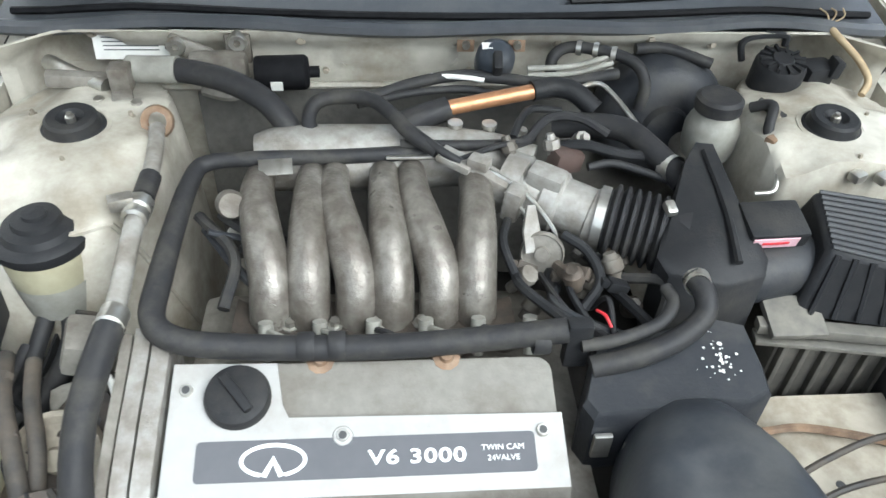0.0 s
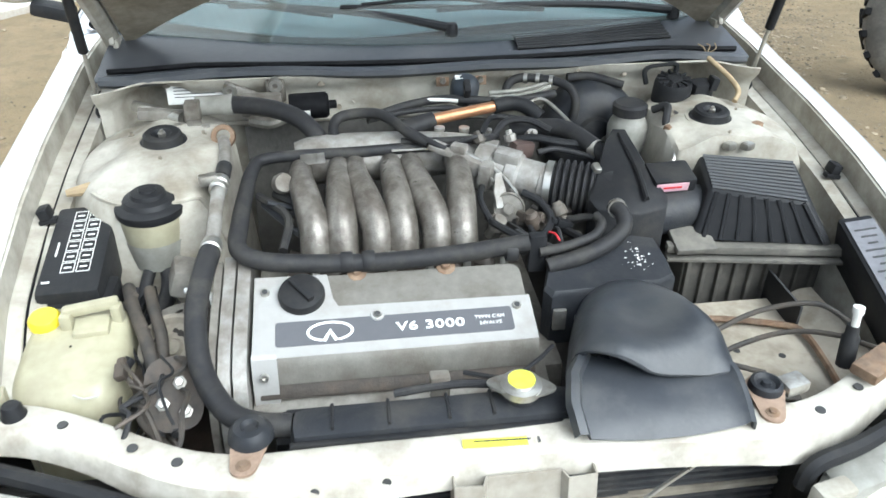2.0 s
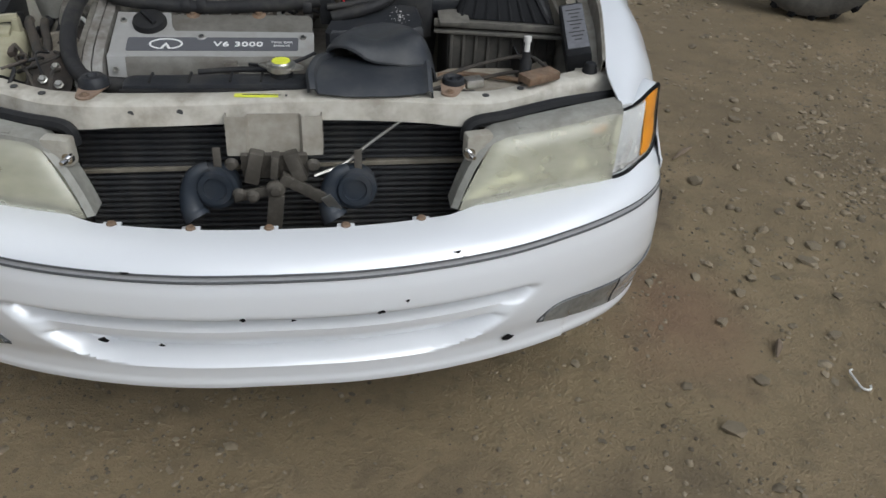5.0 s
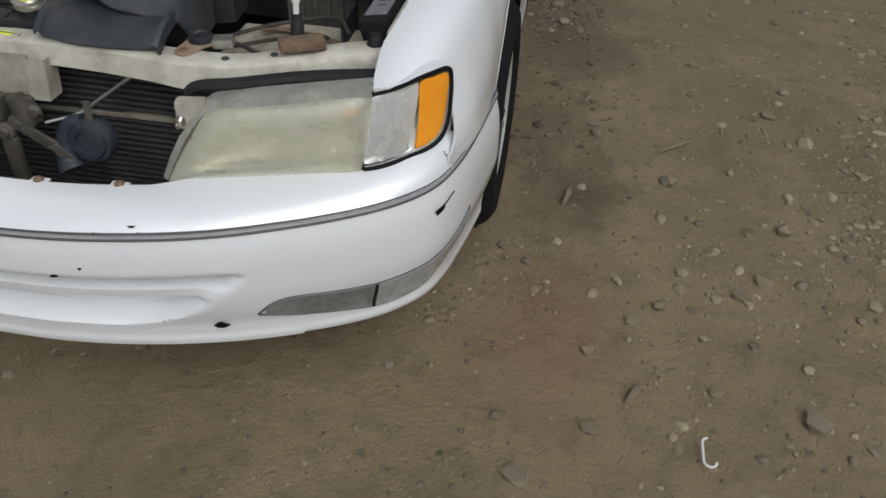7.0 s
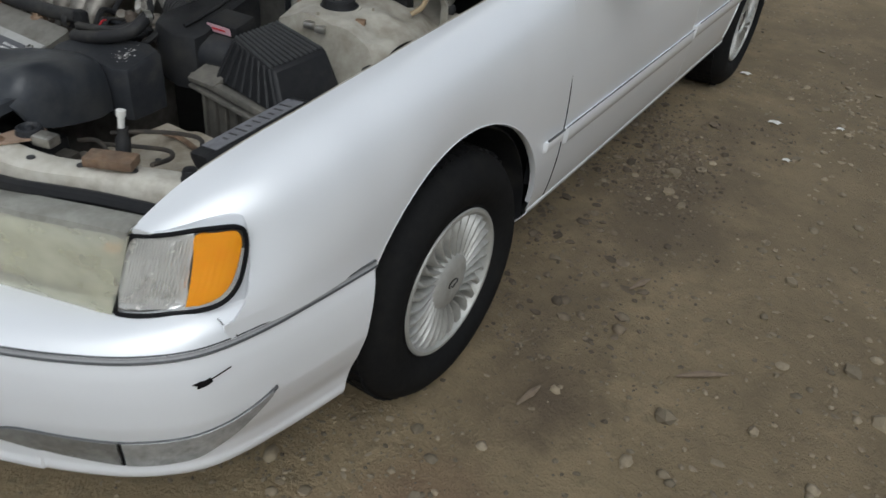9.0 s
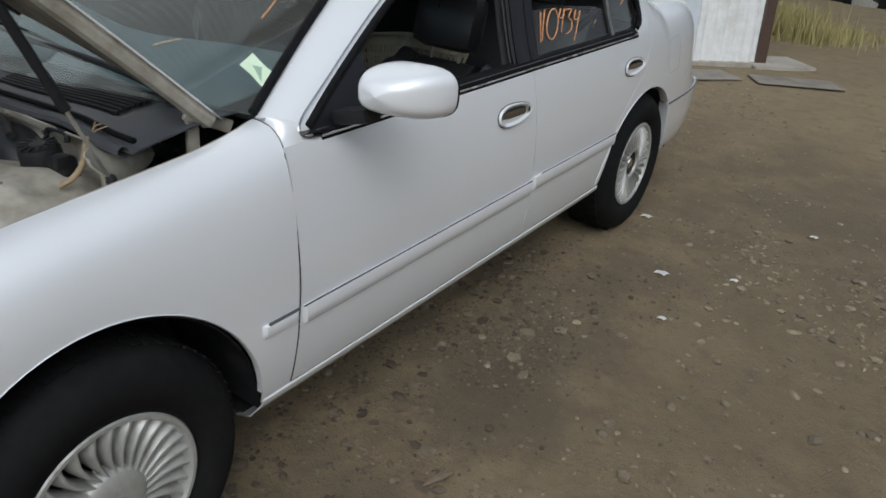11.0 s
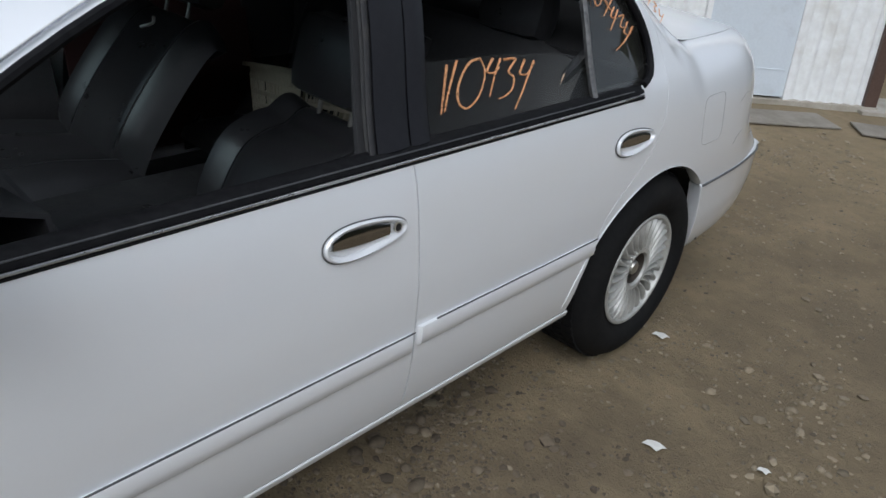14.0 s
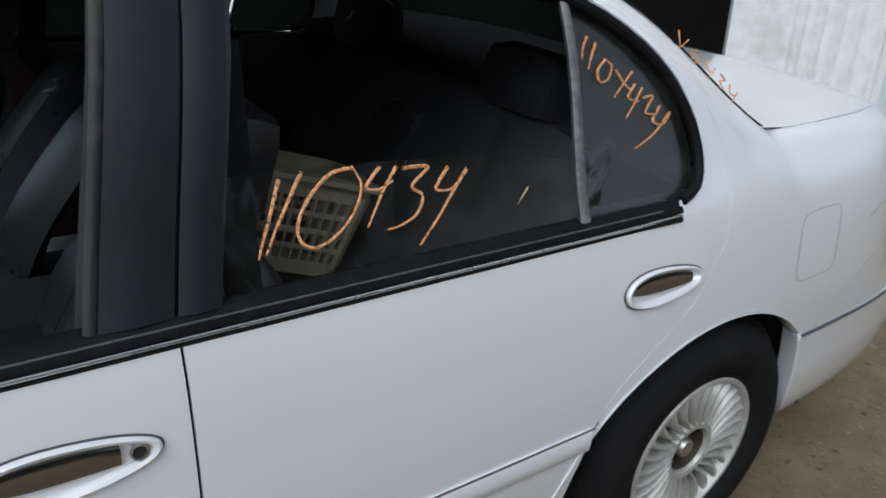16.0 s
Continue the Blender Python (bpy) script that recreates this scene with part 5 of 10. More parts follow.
# ---- door handles, mirror, fuel door ----
def on_skin(y, z, sg, out):
    """A frame on the car's side: local x back along the car, y up the skin, z outward."""
    p = Vector((side_x(y, z) + out, y, z))
    ty = (Vector((side_x(y + 0.02, z), y + 0.02, z)) - Vector((side_x(y - 0.02, z), y - 0.02, z))).normalized()
    tz = (Vector((side_x(y, z + 0.02), y, z + 0.02)) - Vector((side_x(y, z - 0.02), y, z - 0.02))).normalized()
    n = ty.cross(tz).normalized()
    return Matrix(((ty.x, tz.x, n.x, p.x), (ty.y, tz.y, n.y, p.y), (ty.z, tz.z, n.z, p.z), (0, 0, 0, 1)))


def oval(a, b, n=32, e=2.6, cx=0.0, cy=0.0):
    return [(cx + a * abs(math.cos(t)) ** (2 / e) * (1 if math.cos(t) > 0 else -1), cy + b * abs(math.sin(t)) ** (2 / e) * (1 if math.sin(t) > 0 else -1)) for t in np.linspace(0, 2 * math.pi, n, endpoint=False)]


PULLCHROME = surface("smoky_chrome", (0.40, 0.39, 0.39), 0.10, 1.0, (0.34, 0.33, 0.33), bump=0.0, rough_vary=0.05)
for y, lock in ((2.422, True), (3.407, False)):
    for sg in (1, -1):
        m = on_skin(y, 0.812, sg, 0.001)
        F = (lambda s: s) if sg > 0 else (lambda s: s.mirrored())
        a, b = 0.103, 0.033
        rows = [[m @ Vector((px * k, py * k2 * (1 - 0.24 * px / a), h)) for px, py in oval(a, b, 40, 2.2)] for k, k2, h in ((1.0, 1.0, -0.004), (0.995, 0.985, 0.006), (0.96, 0.90, 0.0095), (0.90, 0.76, 0.0075), (0.86, 0.66, 0.0015))]
        sp = Shape().grid(rows, wrap=True)
        handle = part("door_handle", F(sp), PAINT, car, "white door handle surround with a chrome pull")
        part("handle_gap", F(Shape().tube([m @ Vector((px * 1.012, py * 1.03 * (1 - 0.24 * px / a), 0.001)) for px, py in oval(a, b, 40, 2.2) + oval(a, b, 40, 2.2)[:1]], 0.0016, 6, steps=0)), STRIPE, handle, "fine dark gap round the surround")
        cup = Shape().grid([[m @ Vector((px * k + (-0.012 if lock else -0.004), py * k2 * (1 - 0.15 * px / a), h)) for px, py in oval(a * 0.86, b * 0.68, 40, 2.3)] for k, k2, h in ((1.02, 1.02, 0.0015), (0.9, 0.86, -0.010), (0.5, 0.4, -0.014), (0.01, 0.01, -0.014))], wrap=True)
        part("handle_cup", F(cup), PAINT, handle, "")
        x0, x1 = -0.084, (0.056 if lock else 0.068)
        rows = []
        for i in range(15):
            px = x0 + (x1 - x0) * i / 14
            up = b * 0.70 * (1 - 0.20 * px / a) * (1 - abs((px + 0.012) / 0.086) ** 3.2) ** 0.5 if abs((px + 0.012) / 0.086) < 1 else 0.004
            up = max(up, 0.012 if px > 0 else 0.002)
            dn = -0.30 * b * (1 - max(0.0, -px / a) ** 2)
            rows.append([m @ Vector((px, y_, h)) for y_, h in ((up, -0.002), (up - 0.001, 0.006), (up * 0.7 + dn * 0.3, 0.0085), (up * 0.35 + dn * 0.65, 0.0075), (dn + 0.001, 0.0045), (dn, -0.004))])
        part("handle_pull", F(Shape().grid(rows)), PULLCHROME, handle, "dark reflecting chrome pull handle", 0.002)
        if lock:
            lk = Shape().lathe([(0.0075, 0.004), (0.008, 0.006), (0.0100, 0.006), (0.0108, 0.002)], m @ Matrix.Translation((0.076, 0.001, 0.003)), 20)
            part("lock_cylinder", F(lk), STEEL, handle, "steel key lock")
            part("lock_face", F(Shape().lathe([(0.0, 0.0035), (0.0065, 0.0035), (0.0078, 0.005)], m @ Matrix.Translation((0.076, 0.001, 0.003)), 16)), DARKIRON, handle, "dark lock face")
fd = on_skin(3.935, 0.786, 1, 0.0)
ring = [fd @ Vector((px, py, 0.0012)) for px, py in oval(0.082, 0.078, 36, 6)]
part("fuel_door_seam", Shape().tube(ring + [ring[0]], 0.0007, 5, steps=0), FINEGAP, car, "fine gap round the fuel door")
for (ya, za), (yb, zb) in (((4.17, 0.80), (4.26, 0.822)), ((4.16, 0.655), (4.24, 0.69))):
    part("scrape", Shape().tube([(side_x(ya, za) + 0.0015, ya, za), (side_x((ya + yb) / 2, (za + zb) / 2) + 0.0015, (ya + yb) / 2, (za + zb) / 2 + 0.012), (side_x(yb, zb) + 0.0015, yb, zb)], 0.0007, 5), FINEGAP, car, "short grey scrape")

for sg in (1, -1):
    F = (lambda s: s) if sg > 0 else (lambda s: s.mirrored())
    shell = Shape()
    rows = []
    for i in range(15):
        s = i / 14
        # from the nose of the shell (forward) to the mirror's rim
        y = 1.575 + 0.125 * s
        g = math.sin(math.pi / 2 * min(1, s / 0.9)) ** 0.42 if i else 0.004
        rows.append([(0.998 + 0.02 * s + px * g, y + 0.03 * (px * g) / 0.11, 1.045 + py * g) for px, py in oval(0.089, 0.057, 40, 3.2)])
    shell.grid(rows, wrap=True)
    mirror = part("door_mirror", F(shell), PAINT, car, "white painted door mirror on a black stem")
    part("mirror_rim", F(Shape().grid([[(1.018 + px * k, 1.70 + 0.03 * (px * k) / 0.11 + d, 1.045 + py * k) for px, py in oval(0.089, 0.057, 40, 3.2)] for k, d in ((1.008, -0.003), (1.014, 0.0), (1.008, 0.004), (0.93, 0.005), (0.90, -0.01))], wrap=True)), TRIM, mirror, "black mirror rim")
    part("mirror_glass", F(Shape().prism([(px * 0.92, py * 0.92) for px, py in oval(0.089, 0.057, 40, 3.2)], 0.003, Matrix.Translation((1.018, 1.698, 1.045)) @ Matrix.Rotation(radians(90), 4, "X") @ Matrix.Rotation(radians(15), 4, "Y"))), CHROME, mirror, "mirror glass")
    stem = Shape().box((0.10, 0.06, 0.035), place(0.905, 1.63, 0.975, 0, -14, 0), 0.012)
    part("mirror_stem", F(stem), BLACK, mirror, "black mirror stem")
    sail = Shape().grid([[on_side(1.532, 0.938, 0.005), on_side(1.62, 0.934, 0.008), on_side(1.70, 0.934, 0.008), on_side(1.775, 0.934, 0.006)], [on_side(1.60, 0.976, 0.006), on_side(1.65, 0.985, 0.014), on_side(1.71, 0.985, 0.014), on_side(1.775, 0.985, 0.006)], [on_side(1.69, 1.03, 0.006), on_side(1.715, 1.035, 0.01), on_side(1.745, 1.035, 0.01), on_side(1.78, 1.035, 0.006)], [on_side(1.765, 1.072, 0.004), on_side(1.77, 1.075, 0.004), on_side(1.778, 1.078, 0.004), on_side(1.785, 1.08, 0.004)]])
    part("mirror_sail", F(sail), PILLAR, mirror, "black triangular mirror base", 0.02)

# ---- raised hood ----
HOOD_TILT = 39.0
HINGE = Vector((0, 1.40, 0.972))


def hood_point(x, d, dz=0.0):
    """d: distance from the hinge line to the front, along the closed hood; raised about the hinge."""
    y = -d
    z = 0.055 * (1 - (x / 0.74) ** 2) * 0.9 - 0.03 * (d / 1.0) ** 2 * 1.2 + dz
    r = Matrix.Rotation(radians(-HOOD_TILT - 3), 3, "X")
    return HINGE + r @ Vector((x, y, z))


def hood_half(d):
    return lerp(d, [0, 0.5, 0.9, 1.02], [0.735, 0.715, 0.66, 0.60])


def hood_grid(dz, k=1.0, d0=0.0, d1=1.02):
    rows = []
    for i in range(22):
        s = i / 21
        row = []
        for j in range(23):
            t = -1 + 2 * j / 22
            d = d0 + (d1 - d0) * s
            start = 0.30 * (1 - t * t)
            d = start + (d1 - start - 0.05 * t * t) * s
            row.append(hood_point(hood_half(d) * t * k, d, dz))
        rows.append(row)
    return rows


hood = part("hood", Shape().grid(hood_grid(0.0), flip=True), PAINT, car, "raised white hood on gas struts", 0.004)
inner = Shape().grid(hood_grid(-0.022, 0.93), flip=True)
part("hood_inner_panel", inner, BAYDIRT, hood, "grimy inner hood panel", 0.004)
for sg in (1, -1):
    edge_beam = Shape().tube([hood_point(sg * (hood_half(d) - 0.025), d, -0.018) for d in (0.01, 0.2, 0.4, 0.6, 0.8, 0.98)], 0.020, 8)
    part("hood_edge_beam", edge_beam, BAY, hood, "dusty cream hood edge fold")
liner = Shape().grid([[p + Vector((0, 0, -0.012)) for p in r[4:-4]] for r in hood_grid(-0.03, 0.9)[3:-2]], flip=True)
part("hood_liner", liner, PLASTICDARK, hood, "black felt hood liner", 0.006)
for sg in (1, -1):
    top, low = hood_point(sg * 0.66, 0.55, -0.03), Vector((sg * 0.70, 1.15, 0.895))
    mid = low.lerp(top, 0.35)
    st = part("gas_strut", Shape().tube([mid, top], 0.010, 12, steps=0), BLACK, car, "black gas strut with a bright rod")
    part("strut_rod", Shape().tube([low, mid], 0.0045, 8, steps=0), STEEL, st, "bright steel rod")
    part("strut_ball", Shape().lathe([(0.0, 0.012), (0.009, 0.009), (0.012, 0.0), (0.009, -0.01), (0.0, -0.014)], place(*low), 12), BLACK, st, "")
    hinge = Shape().box((0.012, 0.13, 0.03), place(sg * 0.70, 1.39, 0.965, -25, 0, 0), 0.004).box((0.012, 0.03, 0.09), place(sg * 0.695, 1.35, 0.94), 0.004)
    part("hood_hinge", hinge, BAY, car, "dusty cream hood hinge")


# ---- engine bay shell ----
def tower(x, y, front=0.735):
    """Height of the inner apron and the strut tower; x is measured outward from the middle."""
    r = math.hypot((x - 0.54) / 0.155, (y - 0.97) / 0.20)
    dome = 0.875 + 0.028 * (1 - smoothstep(0.35, 1.0, r)) + 0.007 * math.sin(6 * math.atan2(y - 0.97, x - 0.54)) * smoothstep(0.42, 0.6, r) * (1 - smoothstep(0.8, 1.0, r))
    apron = apron_top(y) - 0.062
    low = 0.48
    inside = smoothstep(0.385, 0.43, x + 0.09 * max(0, (abs(y - 0.97) / 0.23) ** 3) * (-1))
    on = smoothstep(front, front + 0.04, y)
    z_t = max(dome * (1 - smoothstep(0.95, 1.25, r)) + apron * smoothstep(0.95, 1.25, r), apron)
    shelf = smoothstep(0.655, 0.685, x)
    zz = low + (z_t - low) * inside * on
    return max(zz, low + (apron - low) * shelf)


for sg, front in ((1, 0.835), (-1, 0.735)):
    skin = Shape().grid([[(x, y, tower(x, y, front)) for x in np.linspace(0.34, 0.70, 46)] for y in np.linspace(0.42, 1.24, 80)], flip=True)
    skin = Shape().add(skin.v, [f[::-1] for f in skin.f])
    apron = part("inner_apron", skin if sg > 0 else skin.mirrored(), BAY, car, "cream painted strut tower and apron, dusty and stained", 0.003)
    ridge = Shape().tube([(0.54 + 0.150 * math.cos(t), 0.97 + 0.196 * math.sin(t), tower(0.54 + 0.150 * math.cos(t), 0.97 + 0.196 * math.sin(t), front) + 0.001) for t in np.linspace(math.pi * 1.0, math.pi * 1.75, 24)], 0.0042, 6, steps=0)
    part("tower_ridge", ridge if sg > 0 else ridge.mirrored(), BAY, apron, "raised seam round the strut tower")
for sg, x, y in ((1, 0.53, 0.962), (-1, 0.545, 0.972)):
    m = place(sg * x, y, 0.903, 4, 0, 0) @ Matrix.Scale(0.70, 4)
    ring = part("strut_mount", Shape().lathe([(0.062, -0.006), (0.062, 0.000), (0.055, 0.004), (0.052, 0.012), (0.050, 0.022), (0.044, 0.027), (0.026, 0.026), (0.020, 0.018), (0.016, 0.014), (0.0, 0.014)], m, 40), BLACK, car, "black rubber strut mount cap")
    part("strut_rod_nut", Shape().lathe([(0.0, 0.034), (0.005, 0.034), (0.006, 0.028), (0.010, 0.026), (0.010, 0.012)], m, 8), STEEL, ring, "zinc strut nut")
    part("mount_ring", Shape().lathe([(0.072, -0.004), (0.072, 0.001), (0.064, 0.002), (0.060, -0.002)], m, 40), BAY, ring, "")
    for a in (25, 150, 275):
        q = Vector((sg * x + 0.076 * math.cos(radians(a)), y + 0.076 * math.sin(radians(a)), 0.893))
        part("mount_bolt", Shape().lathe([(0.0, 0.014), (0.003, 0.014), (0.0035, 0.008), (0.0065, 0.007), (0.007, 0.001), (0.010, 0.0), (0.010, -0.01)], place(*q), 6), BAYDIRT, ring, "dirty bolt")
# firewall with pressed panels
def firewall_y(x, z):
    y = 1.20
    press = 0.010 * (1 if (-0.19 < x < 0.0 and 0.875 < z < 0.915) else 0)
    well = 0.10 * max(0, 1 - ((abs(x) - 0.60) / 0.075) ** 2) * max(0, 1 - ((z - 0.885) / 0.055) ** 2)
    return y - press * 0.6 + (well * 1.2 if abs(abs(x) - 0.60) < 0.075 else 0) - 0.06 * smoothstep(0.60, 0.70, abs(x)) - 0.03 * smoothstep(0.90, 0.945, z)


INSULATION = surface("dusty_grey_felt", (0.10, 0.096, 0.088), 0.9, 0, (0.06, 0.057, 0.052), stain=(0.17, 0.16, 0.14), stain_at=0.6, stain_scale=9, bump=0.5, bump_scale=160)
rows = [[(x, firewall_y(x, z), z) for x in np.linspace(-0.70, 0.70, 141)] for z in np.linspace(0.45, 0.948, 40)]
part("firewall", Shape().grid(rows, flip=True), BAY, car, "cream painted firewall, dusty and stained", 0.004)
part("firewall_seam", Shape().tube([(-0.48, 1.175, 0.845), (-0.2, 1.178, 0.848), (0.3, 1.178, 0.85)], 0.006, 6), BAY, car, "cream pressed ledge")
part("firewall_insulation", Shape().grid([[(x, 1.165 - 0.02 * math.sin(7 * x), z) for x in np.linspace(-0.42, 0.60, 20)] for z in np.linspace(0.45, 0.842, 6)], flip=True), INSULATION, car, "dark firewall insulation mat", 0.01)
tray = [[(x, y, 0.44 + 0.02 * math.sin(11 * x) * math.sin(9 * y)) for x in np.linspace(-0.68, 0.68, 20)] for y in np.linspace(0.335, 1.2, 16)]
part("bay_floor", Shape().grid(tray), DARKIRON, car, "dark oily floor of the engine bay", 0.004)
lbl = Shape().box((0.115, 0.0015, 0.045), place(-0.515, 1.190, 0.912, -10, 0, 0), 0.0)
tag = part("paint_label", lbl, PAPER, car, "grey data plate with unreadable print")
for k in range(5):
    part("print_line", Shape().box((0.085, 0.001, 0.0018), place(-0.515, 1.188, 0.926 - 0.007 * k, -10, 0, 0)), STRIPE, tag, "")

# cowl: black plastic with a louvred half, rubber seal in front
def cowl_point(x, s):
    """s: 0 at the front seal, 1 under the windscreen."""
    bow = 0.17 * (abs(x) / 0.72) ** 2
    return Vector((x, 1.175 + 0.12 * s + bow * (0.35 + 0.65 * s) - 0.04 * smoothstep(0.45, 0.7, abs(x)) * (1 - s), 0.952 + 0.030 * math.sin(math.pi * 0.5 * s) - 0.008 * smoothstep(0.5, 0.72, abs(x))))


rows = [[cowl_point(x, s) - Vector((0, 0, 0.010 if (0.18 < x < 0.56 and 0.35 < s < 0.85) else 0)) for x in np.linspace(-0.715, 0.715, 100)] for s in np.linspace(0.0, 1.0, 24)]
COWL = surface("weathered_blue_black_plastic", (0.052, 0.056, 0.064), 0.42, 0, (0.064, 0.068, 0.076), stain=(0.105, 0.107, 0.110), stain_at=0.60, stain_scale=7, bump=0.2, bump_scale=220)
cowl = part("cowl_panel", Shape().grid(rows), COWL, car, "dusty black plastic cowl panel with louvres", 0.004)
for k in range(7):
    s = 0.40 + 0.42 * k / 6
    part("louvre", Shape().tube([cowl_point(x, s) + Vector((0, 0, 0.001)) for x in np.linspace(0.185, 0.555, 8)], 0.004, 6, steps=0), BLACK, cowl, "")
seal = Shape().grid([[cowl_point(x, 0) + Vector((0, -0.020 + dy, dz + 0.003 * math.sin(14 * x))) for dy, dz in ((0.024, 0.0), (0.020, 0.010), (0.010, 0.013), (0.0, 0.008), (-0.002, -0.002), (0.006, -0.010), (0.02, -0.012))] for x in np.linspace(-0.70, 0.70, 60)])
part("cowl_seal", seal, COWL, car, "black rubber cowl seal", 0.002)
part("cowl_seal", Shape().tube([cowl_point(x, 0.10) + Vector((0, 0, 0.007)) for x in np.linspace(-0.69, 0.69, 24)], 0.006, 6, steps=0), TRIM, car, "black rubber cowl seal")
# wipers
for piv, tip, blade in ((Vector((0.045, 1.285, 0.985)), Vector((-0.46, 1.48, 1.012)), (-0.62, -0.10)), (Vector((0.60, 1.38, 0.982)), Vector((0.02, 1.36, 1.022)), (-0.12, 0.42))):
    arm = part("wiper", Shape().tube([piv + Vector((0, 0, 0.018)), piv.lerp(tip, 0.3) + Vector((0, 0, 0.026)), piv.lerp(tip, 0.7) + Vector((0, 0, 0.018)), tip], lambda s: 0.011 - 0.006 * s, 8), BLACK, car, "black windscreen wiper")
    part("wiper_pivot", Shape().lathe([(0.0, 0.03), (0.010, 0.029), (0.014, 0.022), (0.015, 0.0)], place(*piv), 14), BLACK, arm, "")
    d = (tip - piv).normalized()
    b0, b1 = tip - d * 0.26 + Vector((0, 0.02, 0.004)), tip + d * 0.22 + Vector((0, 0.012, -0.002))
    part("wiper_blade", Shape().tube([b0, b0.lerp(b1, 0.5) + Vector((0, 0.0, 0.004)), b1], 0.005, 6).tube([b0.lerp(b1, 0.1) + Vector((0, 0, 0.006)), b0.lerp(b1, 0.5) + Vector((0, 0, 0.022)), b0.lerp(b1, 0.9) + Vector((0, 0, 0.006))], 0.004, 6), TRIM, arm, "black wiper blade")

# ---- radiator support, condenser, latch, horns ----
def bar_y(x):
    return 0.262 + 0.012 * math.cos(5 * x) + 0.15 * smoothstep(0.33, 0.71, abs(x))


rows = []
for x in np.linspace(-0.715, 0.715, 90):
    y, z = bar_y(x), 0.768 + 0.004 * math.sin(9 * x) - 0.006 * smoothstep(0.36, 0.45, abs(x))
    h = lerp(abs(x), [0, 0.30, 0.40, 0.46, 0.56, 0.72], [0.036, 0.040, 0.048, 0.048, 0.032, 0.030])
    rows.append([(x, y + 0.030, z - 0.03), (x, y + 0.030, z - 0.002), (x, y + 0.026, z), (x, y - 0.016, z), (x, y - 0.022, z - 0.004), (x, y - 0.026, z - h * 0.5), (x, y - 0.030, z - h), (x, y - 0.020, z - h - 0.004)])
bar = part("radiator_support", Shape().grid(rows, flip=True), BARPAINT, car, "cream painted radiator support bar, scuffed and stained", 0.003)
for x in (-0.60, -0.50, -0.44, -0.26, 0.28, 0.42, 0.50, 0.58):
    part("bar_hole", Shape().lathe([(0.0, 0.0008), (0.007, 0.0008), (0.0075, -0.001)], place(x, bar_y(x) + 0.004, 0.768 + 0.004 * math.sin(9 * x)), 12), INK, bar, "")
for x in (-0.27, -0.18, 0.21, 0.27):
    part("bar_hole", Shape().lathe([(0.0, 0.0008), (0.006, 0.0008), (0.0065, -0.001)], place(x, bar_y(x) - 0.0272, 0.750, 82, 0, 0), 12), INK, bar, "")
part("caution_label", Shape().box((0.118, 0.015, 0.0012), place(-0.020, bar_y(0) - 0.002, 0.7705, 0, 0, -3)), NEON, bar, "yellow caution label with unreadable print")
part("label_print", Shape().box((0.075, 0.0025, 0.0006), place(-0.027, bar_y(0) + 0.001, 0.7714, 0, 0, -3)).box((0.014, 0.010, 0.0006), place(0.026, bar_y(0) - 0.004, 0.7714, 0, 0, -3)), INK, bar, "")
for sg in (1, -1):
    part("bar_end_plate", Shape().box((0.034, 0.06, 0.006), place(sg * 0.708, 0.412, 0.742, 12, 0, 0), 0.002), BAY, bar, "cream bracket at the fender")
    part("hood_bumper", Shape().lathe([(0.0, 0.018), (0.011, 0.017), (0.014, 0.012), (0.014, 0.004), (0.017, 0.0), (0.017, -0.004)], place(sg * 0.672, 0.405, 0.768), 16), BLACK, bar, "black rubber hood bumper")
    under = Shape().tube([(sg * 0.71, 0.345, 0.735), (sg * 0.58, 0.285, 0.745), (sg * 0.46, 0.235, 0.742), (sg * 0.385, 0.215, 0.735), (sg * 0.372, 0.21, 0.70)], 0.013, 8)
    part("lamp_seal", under, BLACK, car, "black rubber seal over the headlamp")
    part("core_side", Shape().box((0.05, 0.06, 0.34), place(sg * 0.437, 0.305, 0.54), 0.006), DARKIRON, car, "dark radiator support upright")
    part("lamp_backing", Shape().box((0.30, 0.02, 0.18), place(sg * 0.55, 0.34, 0.60), 0.004), DARKIRON, car, "dark panel behind the headlamp")
LATCHGREY = surface("dusty_latch_paint", (0.36, 0.335, 0.285), 0.55, 0, (0.28, 0.258, 0.215), stain=(0.20, 0.17, 0.13), stain_at=0.58, stain_scale=14, bump=0.15)
plate = Shape().grid([[(x + 0.004, 0.232 - 0.20 * (0.745 - z) + dy, z) for x, dy in ((-0.098, 0.03), (-0.098, -0.006), (-0.064, -0.008), (-0.058, 0.006), (0.042, 0.006), (0.048, -0.008), (0.083, -0.006), (0.083, 0.03))] for z in (0.748, 0.735, 0.72, 0.70, 0.683, 0.672)])
latch = part("hood_latch", plate, LATCHGREY, car, "cream latch bracket with rusty hood latch", 0.003)
GREASE = surface("greasy_latch_steel", (0.095, 0.085, 0.07), 0.6, 0.3, (0.06, 0.053, 0.045), stain=(0.20, 0.18, 0.15), stain_at=0.62, stain_scale=30, bump=0.5, bump_scale=150)
mech = Shape().box((0.13, 0.012, 0.060), place(-0.006, 0.206, 0.652, 10, 0, 0), 0.006).box((0.03, 0.026, 0.07), place(-0.045, 0.196, 0.655, 0, 14, 0), 0.006).box((0.028, 0.026, 0.066), place(0.035, 0.196, 0.655, 0, -18, 0), 0.006)
mech.box((0.016, 0.03, 0.05), place(-0.005, 0.192, 0.66, 0, 8, 0), 0.004).box((0.024, 0.02, 0.024), place(0.015, 0.188, 0.63, 0, 30, 0), 0.004)
part("latch_mechanism", mech, GREASE, latch, "greasy dusty latch mechanism")
